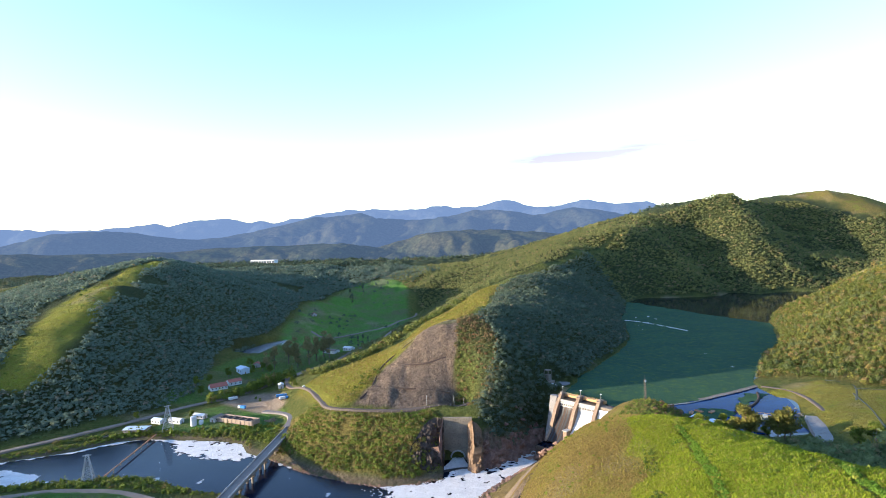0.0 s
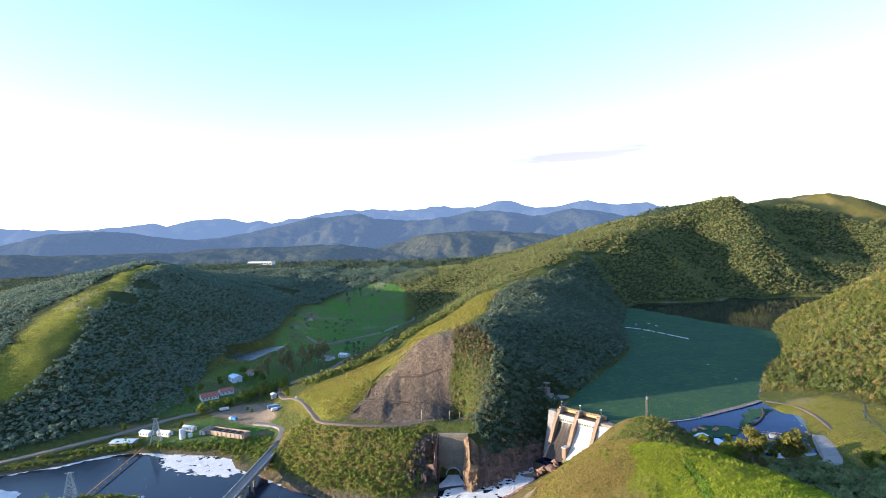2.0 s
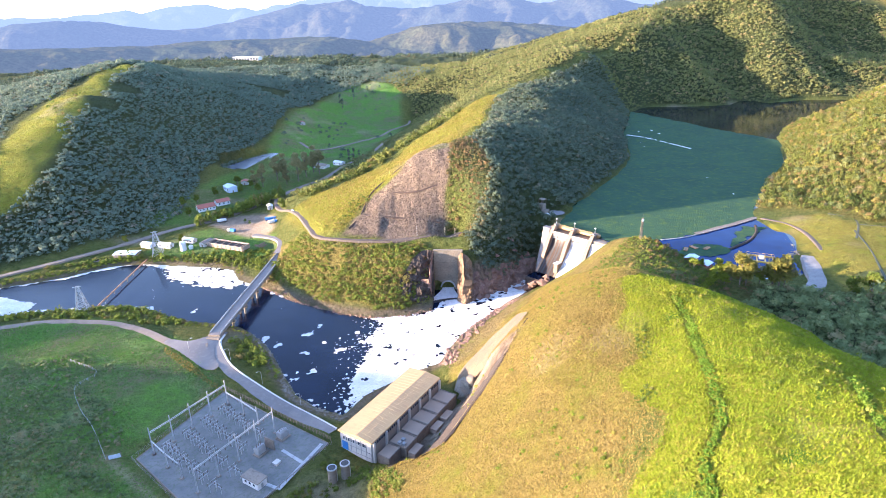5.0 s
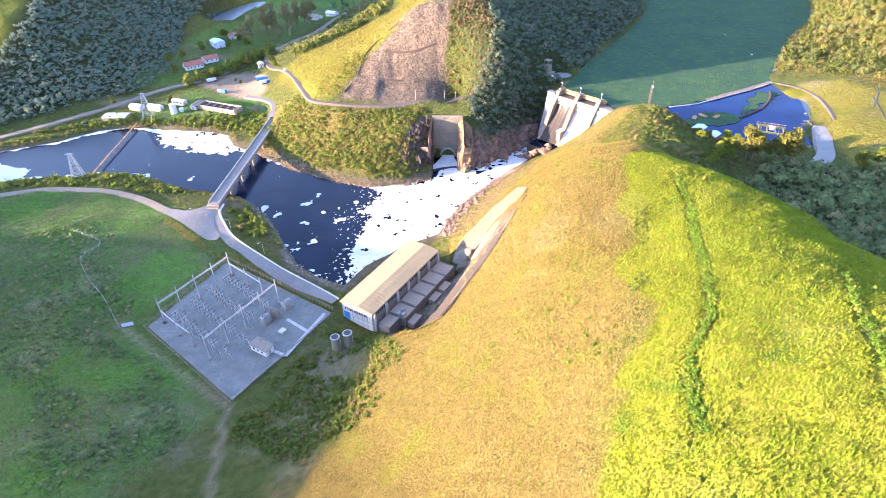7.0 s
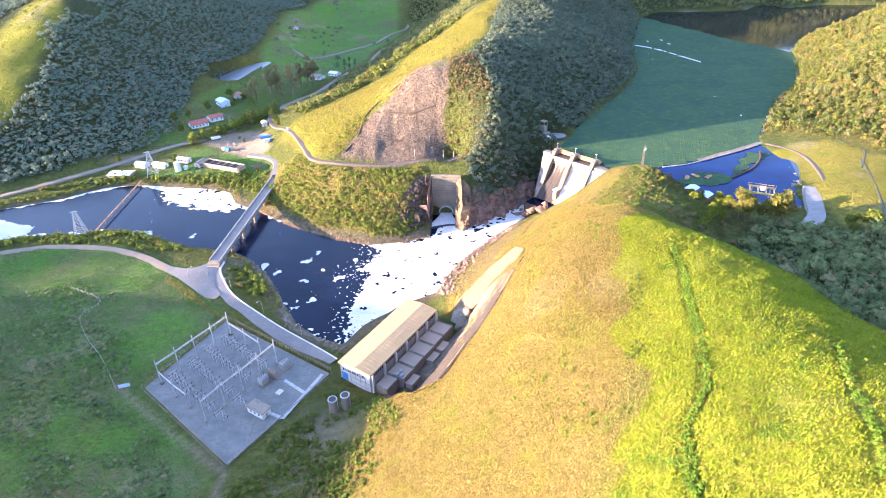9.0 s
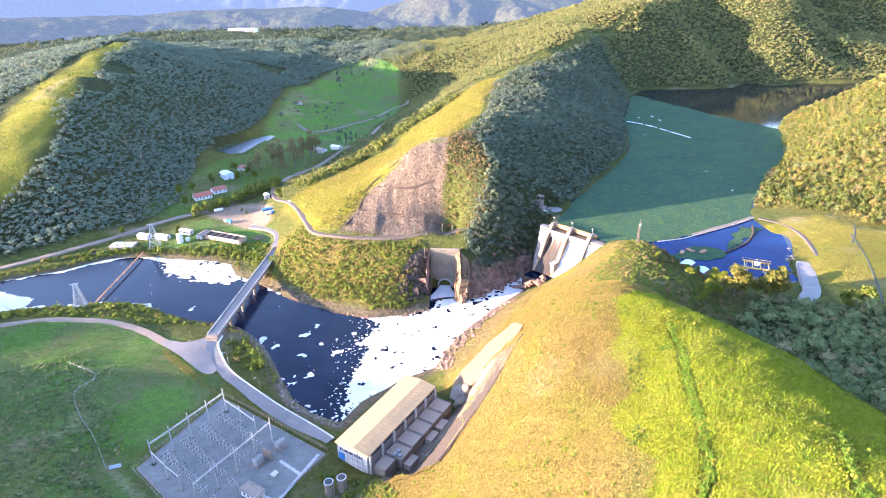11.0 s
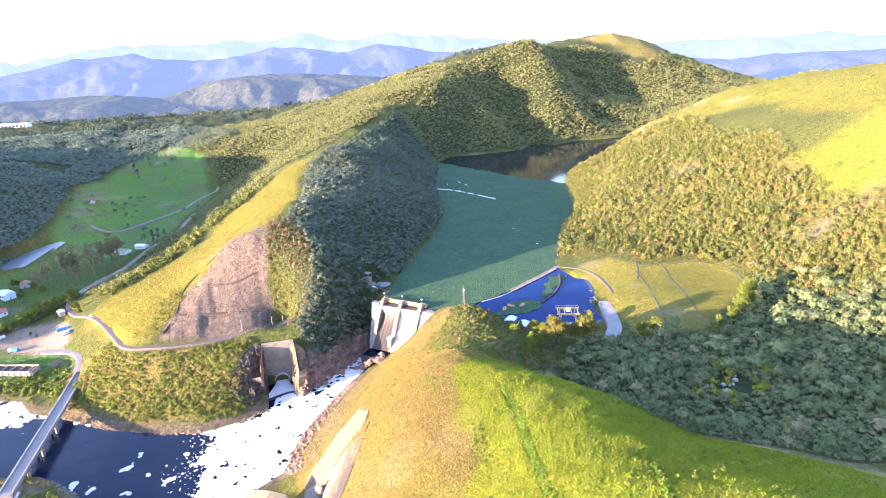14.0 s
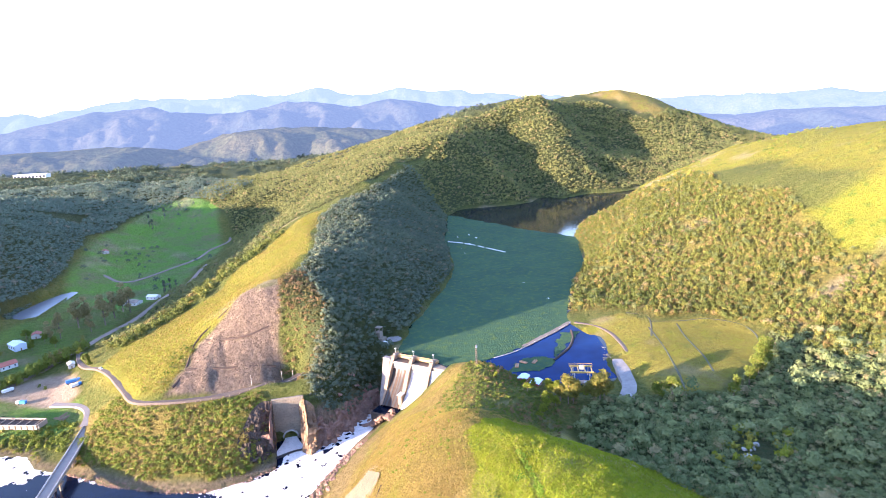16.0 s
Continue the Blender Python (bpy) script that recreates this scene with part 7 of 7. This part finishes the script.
def off_roads(x, y):
    clear = np.ones(len(x), bool)
    for line, half in ((UPPER_ROAD, 5.0), ([(-119, 425), (-119, 445), (-124, 458), (-135, 470), (-150, 477)], 7), ([(-122, 300), (-136, 302), (-150, 311), (-168, 324), (-189, 333), (-237, 337)], 4), (MAIN_ROAD, 7), ([(-340, 388), (-287, 431), (-258, 458), (-230, 490), (-199, 512), (-182, 534), (-160, 562), (-145, 600), (-120, 660), (-100, 720)], 6)):
        clear &= line_mask(line, x, y, half) < 0.4
    for plot in LAWN_PLOTS:
        clear &= inside_distance(plot, x, y) < 0
    return clear & (inside_distance(RIVER, x, y) < -1.0) & (inside_distance(LAKE, x, y) < 0.5)


def not_left_grass(x, y):
    return off_roads(x, y) & (inside_distance(LEFT_GRASS, x, y) + 14 * fbm(x, y, 30, 3, 7) < 0) & (fbm(x, y, 70, 3, 12) > -0.45)


NOSE = [(5, 404), (22, 396), (34, 404), (40, 428), (36, 462), (30, 500), (14, 482), (9, 463), (8, 440), (6, 420)]
wood_stuff("forest", LEFT_WOOD, 3.9, 2.9, L_HAZED, "dense dark green forest on the left bank slopes", 101, 8, not_left_grass, 0.05, 0.3)
wood_stuff("forest", EAST_SLOPE_WOOD, 3.3, 2.5, L_FOREST, "dense dark forest on the steep lakeside slope", 102, 8, lambda x, y: off_roads(x, y) & (np.hypot(x - 78, y - 434) > 6) & (np.hypot(x - 85, y - 429) > 9)  & (inside_distance(NOSE, x, y) < 2), 0.08)
wood_stuff("forest", [(20, 385), (30, 379.5), (42, 388.5), (57, 402), (70, 411), (64, 424), (44, 428), (30, 412)], 1.9, 1.75, L_FOREST, "dense trees hanging over the gorge cliff", 129, 9, None, 0.08, 0.4, "forest", 0.4)
wood_stuff("shrubs", NOSE, 2.6, 1.5, L_DRY, "dry brown scrub on the steep nose beside the rock cut", 122, 4, off_roads, 0.5, 0.3, "shrubs", 0.4)
wood_stuff("forest", FAR_WOOD, 5.2, 3.3, L_FAR, "mixed green forest on the far lakeside hill", 103, 8, off_roads, 0.12, bright=0.55)
wood_stuff("forest", EAST_WOOD, 3.0, 1.75, L_SCRUB, "sunlit dry scrub forest on the eastern hillside", 104, 9, lambda x, y: off_roads(x, y) & (fbm(x, y, 30, 3, 15) > -0.32), 0.18, 0.8, bright=0.45, tall=1.35)
wood_stuff("forest", [(172, 212), (185, 235), (215, 232), (226, 214), (205, 200), (184, 200)], 7.5, 2.1, L_LIME, "yellow-flowering bushes round pale boulders", 127, 4, None, 0.3, 0.9, "bushes", 0.8)
wood_stuff("forest", EAST_WOOD, 14, 2.3, L_GUM, "taller yellow-green trees among the eastern scrub", 125, 9, off_roads, 0.1, 1.0, "forest", 0.5, 1.3)
wood_stuff("forest", EAST_WOOD, 11, 2.3, L_FAR, "taller green trees among the eastern scrub", 126, 9, off_roads, 0.1, 0.9, "forest", 0.3, 1.3)
wood_stuff("forest", RAVINE_WOOD, 2.6, 1.6, L_GREY, "grey-green thicket filling the shaded ravine", 105, 9, lambda x, y: off_roads(x, y) & (inside_distance(FIELD_PLAN, x, y) < -1) & (np.hypot(x - 199, y - 216) > 9), 0.10, 0.5, "thicket")
wood_stuff("forest", RAVINE_WOOD, 11, 3.6, L_GREY, "taller broad crowned trees in the shaded ravine", 128, 9, lambda x, y: off_roads(x, y) & (inside_distance(FIELD_PLAN, x, y) < -4) & (np.hypot(x - 199, y - 216) > 12), 0.12, 0.8, "forest", 0.6)
wood_stuff("forest", WEST_WOOD, 4.5, 2.8, L_FAR, "green forest on the western side of the ridge", 106, 8, off_roads, 0.10, bright=0.8)
wood_stuff("forest", PLATEAU_WOOD, 11.5, 5.0, L_PLATEAU, "far forest and plantations on the plateau", 107, 8, lambda x, y: (fbm(x, y, 160, 3, 4) > -0.12) & (np.hypot(x + 500, y - 1620) > 70), 0.08, 0.3)
wood_stuff("shrubs", BANK_SCRUB, 2.2, 1.5, L_BANK, "dense green shrubs on the slope below the road", 108, 9, lambda x, y: off_roads(x, y) & (fbm(x, y, 14, 3, 5) > -0.42), 0.25, 0.3, "shrubs")
wood_stuff("shrubs", [(x, y + 0.5) for x, y in RIVER_N[1:10]] + [(x, y + 9) for x, y in RIVER_N[9:0:-1]], 2.6, 1.5, L_BANK, "green growth along the northern waterline", 142, 9, off_roads, 0.12, 0.25, "shrubs", 0.6, 1.0, 2.0)
wood_stuff("shrubs", [(x, y - 0.5) for x, y in RIVER_S[12:26]] + [(x, y - 7) for x, y in RIVER_S[25:11:-1]], 2.6, 1.2, L_BANK, "green growth along the southern waterline", 143, 9, off_roads, 0.15, 0.25, "shrubs", 0.7, 1.0, 2.0)
wood_stuff("shrubs", [(-300, 300), (-300, 345), (-250, 356), (-206, 362), (-186, 357), (-152, 338), (-175, 338), (-215, 346), (-260, 342)], 3.6, 2.0, L_BANK, "green bushes along the southern river bank", 109, 4, off_roads, 0.1, 0.3, "shrubs", 0.7)
wood_stuff("grass", [(-147, 303), (-126, 286), (-110, 271.5), (-101, 264), (-104, 263), (-128, 282), (-146, 299)], 0.8, 0.55, L_STRAW, "dry orange-brown grass strip along the access road", 137, 7, None, 0.1, 0.0, "grass", 0.5, 1.0, 0.5)
wood_stuff("shrubs", [(-118, 320), (-104, 314), (-92, 300), (-84, 282), (-96, 286), (-110, 300)], 3.8, 2.1, L_BANK, "bushes between the access road and the water", 110, 4, off_roads, 0.05, 0.3, "shrubs", 0.7)
wood_stuff("shrubs", [(-290, 418), (-245, 437), (-224, 441), (-165, 432), (-148, 428), (-126, 410), (-124, 440), (-140, 448), (-200, 444), (-240, 446), (-290, 428)], 4.0, 2.2, L_BANK, "bushes along the northern river bank", 111, 4, off_roads, 0.08, 0.3, "shrubs", 0.6)
wood_stuff("shrubs", [(-212, 504), (-190, 532), (-170, 556), (-152, 578), (-145, 571), (-163, 548), (-182, 524), (-204, 496)], 2.6, 2.2, L_BANK, "tall leafy hedge along the valley road", 112, 9, None, 0.1, 1.1, "hedge", 0.75, 1.7)
wood_stuff("shrubs", [(-130, 540), (-90, 600), (-40, 680), (10, 745), (28, 735), (-20, 660), (-70, 580), (-112, 522)], 6.0, 3.2, L_SCRUB, "row of bushes along the western hill crest", 113, 4, off_roads, 0.1, 0.5, "shrubs", 0.4)
wood_stuff("shrubs", [(-150, 180), (-200, 200), (-240, 260), (-190, 300), (-150, 270), (-135, 235), (-115, 200), (-85, 160), (-60, 130), (-100, 110)], 2.8, 1.3, L_GREY, "low grey-green scrub in the meadow by the switchyard", 114, 6, lambda x, y: (fbm(x, y, 45, 4, 9) > 0.05) & (line_mask([(-70, 150), (-74, 176), (-118, 207), (-132, 217)], x, y, 6) < 0.3), 0.1, 0.3, "shrubs", 0.4)
wood_stuff("shrubs", [(100, 262), (112, 318), (126, 342), (150, 318), (158, 292), (146, 268), (128, 250), (112, 244)], 5.0, 1.5, L_DRY, "dry brown and pinkish bushes on the hill shoulder", 138, 9, lambda x, y: fbm(x, y, 16, 3, 51) > -0.1, 0.6, 0.4, "shrubs", 0.5)
wood_stuff("shrubs", [(75, 300), (95, 330), (118, 358), (135, 345), (150, 318), (140, 290), (128, 250), (108, 246), (90, 262)], 2.5, 0.85, L_BANK, "mixed shrubs on the shoulder of the grass hill", 115, 4, lambda x, y: fbm(x, y, 22, 3, 5) > -0.3, 0.22, 0.25, "shrubs", 0.2)
wood_stuff("shrubs", [(-46, 218), (-34, 214), (-22, 206), (-10, 188), (-12, 165), (-40, 140), (-70, 160), (-64, 180)], 2.0, 1.15, L_BANK, "dense green bushes on the steep foot of the grass hill", 116, 4, lambda x, y: (fbm(x, y, 16, 3, 9) > -0.2) & (np.hypot(x + 37, y - 204.5) > 5) & (inside_distance([(-121, 217.5), (-101, 262), (-45, 224.5), (-74, 178)], x, y) < -3), 0.2, 0.2, "shrubs", 0.4)
wood_stuff("shrubs", [(440, 700), (560, 600), (520, 450), (470, 340), (700, 300), (800, 650), (600, 740)], 11, 1.7, L_BANK, "scattered bushes on the eastern pasture", 117, 4, lambda x, y: fbm(x, y, 50, 3, 3) > 0.0, 0.2, 0.4, "shrubs")
wood_stuff("shrubs", [(-420, 490), (-345, 480), (-372, 660), (-404, 790), (-430, 900), (-460, 800)], 15, 1.8, L_BANK, "scattered bushes on the western pasture", 118, 9, lambda x, y: fbm(x, y, 50, 3, 3) > 0.1, 0.2, 0.4, "shrubs")
wood_stuff("shrubs", VALLEY_FIELD, 20, 3.0, L_FOREST, "scattered trees in the valley meadow", 119, 9, lambda x, y: fbm(x, y, 60, 3, 3) > 0.1, 0.0, 0.6, "trees")
wood_stuff("grass", NEAR_GRASS, 0.52, 0.40, L_TUFT, "tall tufted grass covering the near hill", 120, 7, lambda x, y: (inside_distance(LUSH_HILL, x, y) + 11 * fbm(x, y, 20, 4, 4) > 0) & (np.max([line_mask(g, x, y, 1.7) for g in GULLIES], 0) < 0.7), 0.1, 0.0, "grass", 0.5, 0.9)
wood_stuff("grass", NEAR_GRASS, 0.52, 0.34, L_STRAW, "dry straw-coloured grass on the near hill", 121, 7, lambda x, y: (inside_distance(CUT, x, y) < 0) & (inside_distance(LUSH_HILL, x, y) + 11 * fbm(x, y, 20, 4, 4) <= 0), 0.08, 0.0, "grass", 0.55, 0.85)


wood_stuff("grass", HILL_GRASS, 1.7, 0.85, L_STRAW, "long yellow-green grass on the hill above the rock cut", 139, 7, lambda x, y: off_roads(x, y) & (inside_distance(SCAR, x, y) < -1), 0.5, 0.0, "grass", 0.6, 0.9)
wood_stuff("shrubs", [(-92, 424), (-70, 414), (-52, 440), (-46, 452), (-62, 462), (-84, 452)], 3.0, 1.2, L_BANK, "low bushes on the grass slope beside the rock cut", 140, 9, lambda x, y: off_roads(x, y) & (fbm(x, y, 12, 3, 8) > -0.05), 0.3, 0.3, "shrubs", 0.4)
wood_stuff("grass", SOUTH_FIELD, 1.5, 0.7, L_MEADOW, "rough mottled meadow grass round the switchyard", 141, 7, lambda x, y: off_roads(x, y) & (inside_distance([(-123, 217), (-101, 264), (-43, 225), (-74, 176)], x, y) < -1.5) & (fbm(x, y, 24, 4, 33) > -0.2), 0.2, 0.0, "grass", 0.4, 0.7)


for i, g in enumerate(GULLIES):
    strip = [(x - 1.1, y) for x, y in g] + [(x + 1.1, y) for x, y in g[::-1]]
    wood_stuff("shrubs", strip, 0.8, 0.62, L_GULLY, "dark green growth in the gully of the grass hill", 130 + i, 4, None, 0.03, 0.2, "shrubs", 0.35, 1.0, 0.6)


edge_line = [(66, 195), (61, 179), (56, 161), (49, 139), (45, 126)]
wood_stuff("shrubs", [(x - 1.5, y) for x, y in edge_line] + [(x + 3.5, y) for x, y in edge_line[::-1]], 1.7, 0.75, L_BANK, "small dark bushes along the edge of the dry grass", 135, 4, lambda x, y: fbm(x, y, 9, 3, 6) > 0.1, 0.1, 0.2, "shrubs", 0.3, 1.0, 1.0)
wood_stuff("shrubs", NEAR_GRASS, 4.2, 0.75, L_LIME, "low green bushes scattered over the grass hill", 136, 4, lambda x, y: fbm(x, y, 17, 3, 26) > 0.22, 0.25, 0.2, "shrubs", 0.4)


def leaf_cloud(seed, blobs, count, leaf):
    """A crown of many small leaf clumps gathered in uneven masses, with gaps."""
    rng = np.random.default_rng(seed)
    cs, ts, tt, base = [], [], [], 0
    tri = np.array([[0, 1, 2], [0, 2, 3], [0, 3, 1], [1, 3, 2]])
    for bx, by, bz, br in blobs:
        for _ in range(count):
            d = rng.normal(size=3)
            d = d / np.linalg.norm(d) * br * rng.uniform(0.45, 1.05)
            d[2] *= 0.75
            v = rng.normal(size=(4, 3)) * leaf * rng.uniform(0.6, 1.3)
            cs.append(v + d + (bx, by, bz))
            ts.append(tri + base)
            lit = np.clip(0.55 + rng.normal(0, 0.25), 0, 1)
            tt.append(np.repeat([[lit, float(rng.random() < 0.12) * 0.6]], 4, 0))
            base += 4
    return raw_mesh("crown", np.concatenate(cs), np.concatenate(ts), False, np.concatenate(tt))


def tree_kind(seed, h, r, mat, spread=1.0, bare=0.42):
    rng = random.Random(seed)
    blobs = []
    trunk = rod((0, 0, -0.5), (0.1 * h * rng.uniform(-0.3, 0.3), 0, h * 0.6), 0.022 * h, 8, None, 0.012 * h)
    for i in range(8):
        a = rng.uniform(0, 2 * math.pi)
        k = rng.uniform(bare, 0.95)
        reach = r * spread * (1.05 - 0.75 * abs(k - 0.6) / 0.4) * rng.uniform(0.25, 0.8)
        p = Vector((reach * math.cos(a), reach * math.sin(a), h * k))
        rod((0, 0, h * max(0.2, k - 0.28)), p, 0.009 * h, 5, trunk, 0.004 * h)
        blobs.append((*p, r * rng.uniform(0.38, 0.6)))
    crown = leaf_cloud(seed, blobs, 170, 0.066 * r)
    crown.materials.append(mat)
    me = bpy.data.meshes.new("trunk")
    trunk.to_mesh(me)
    trunk.free()
    me.materials.append(M_BARK)
    return me, crown


GUM = [tree_kind(200 + i, 1.0 * 13, 4.6, L_GUM) for i in range(3)]
TALL_GUM = [tree_kind(240 + i, 13, 3.2, L_SUNNED, 0.8, 0.3) for i in range(3)]
LIME = [tree_kind(210 + i, 9, 3.4, L_LIME) for i in range(3)]
DARK_TREE = [tree_kind(220 + i, 13, 4.8, L_BANK) for i in range(3)]
PINE = [tree_kind(230 + i, 16, 2.6, L_FOREST, 0.6, 0.2) for i in range(2)]


def plant(kinds, i, x, y, scale, label, group, sink=0.0):
    ob = thing("tree", x, y, ground_z(x, y) - 0.3 - sink, 47 * i, label, "tree", group)
    ob.scale = (scale, scale, scale)
    for name, me in zip(("trunk", "crown"), kinds[i % len(kinds)]):
        child = new(name, me)
        child.parent = ob


for i, (x, y, s) in enumerate(((146, 284, 1.35), (150, 286, 1.2), (143, 287, 0.8), (162, 285, 1.25), (166, 286, 1.4), (170, 288, 1.25))):
    plant(GUM, i, x, y, s, "sunlit yellow-green gum tree beside the pond", "gum trees by the pond")
for i, (x, y, s) in enumerate(((130, 300, 0.8), (143, 303, 1.0), (147, 300, 0.9), (150, 310, 0.7), (155, 312, 0.65), (152, 294, 0.7), (160, 292, 0.8), (138, 288, 0.6), (120, 320, 0.5), (135, 316, 0.6), (142, 318, 0.55), (130, 279, 0.85), (126, 273, 0.7), (134, 285, 0.8), (138, 283, 0.7), (121, 268, 0.55))):
    plant(LIME, i, x, y, s, "small bright green tree on the hill shoulder", "small trees on the shoulder")
for i, (x, y, s) in enumerate(((196, 277, 0.9), (201, 272, 1.0), (232, 262, 1.0), (250, 270, 1.0), (262, 276, 1.1), (274, 284, 1.2), (281, 290, 1.3))):
    plant(DARK_TREE, i, x, y, s, "dark green broadleaf tree at the field edge", "field edge trees")
for i, (x, y, s) in enumerate(((-180, 612, 1.5), (-172, 638, 1.9), (-166, 645, 1.8), (-150, 640, 1.9), (-146, 660, 2.0), (-142, 679, 1.9), (-134, 672, 1.7), (-158, 622, 1.2), (-186, 606, 1.2))):
    plant(TALL_GUM, i, x, y, 1.25 * s, "tall valley gum tree with sunlight painted into pale leaves", "valley gum trees")
for i, (x, y, s) in enumerate(((-110, 735, 1.0), (-105, 742, 1.0), (-112, 748, 0.9), (-170, 1060, 1.3), (-165, 1052, 1.2), (-150, 1085, 1.2), (-98, 740, 0.8))):
    plant(PINE, i, x, y, s, "dark slender conifer on the valley meadow", "valley conifers")
for i, (x, y, s) in enumerate(((-206, 470, 0.5), (-204, 462, 0.45), (-220, 522, 0.7), (-192, 524, 0.6), (-168, 513, 0.3), (-163, 508, 0.3), (-148, 548, 0.6), (-140, 530, 0.6), (-134, 516, 0.6), (-250, 468, 0.6), (-205, 610, 0.8), (-195, 588, 0.8), (-190, 604, 0.8), (-178, 590, 0.8), (-215, 575, 0.8), (-225, 555, 0.7), (-232, 538, 0.8))):
    plant(DARK_TREE, i, x, y, s, "leafy green tree beside the houses and yard", "trees by the yard")
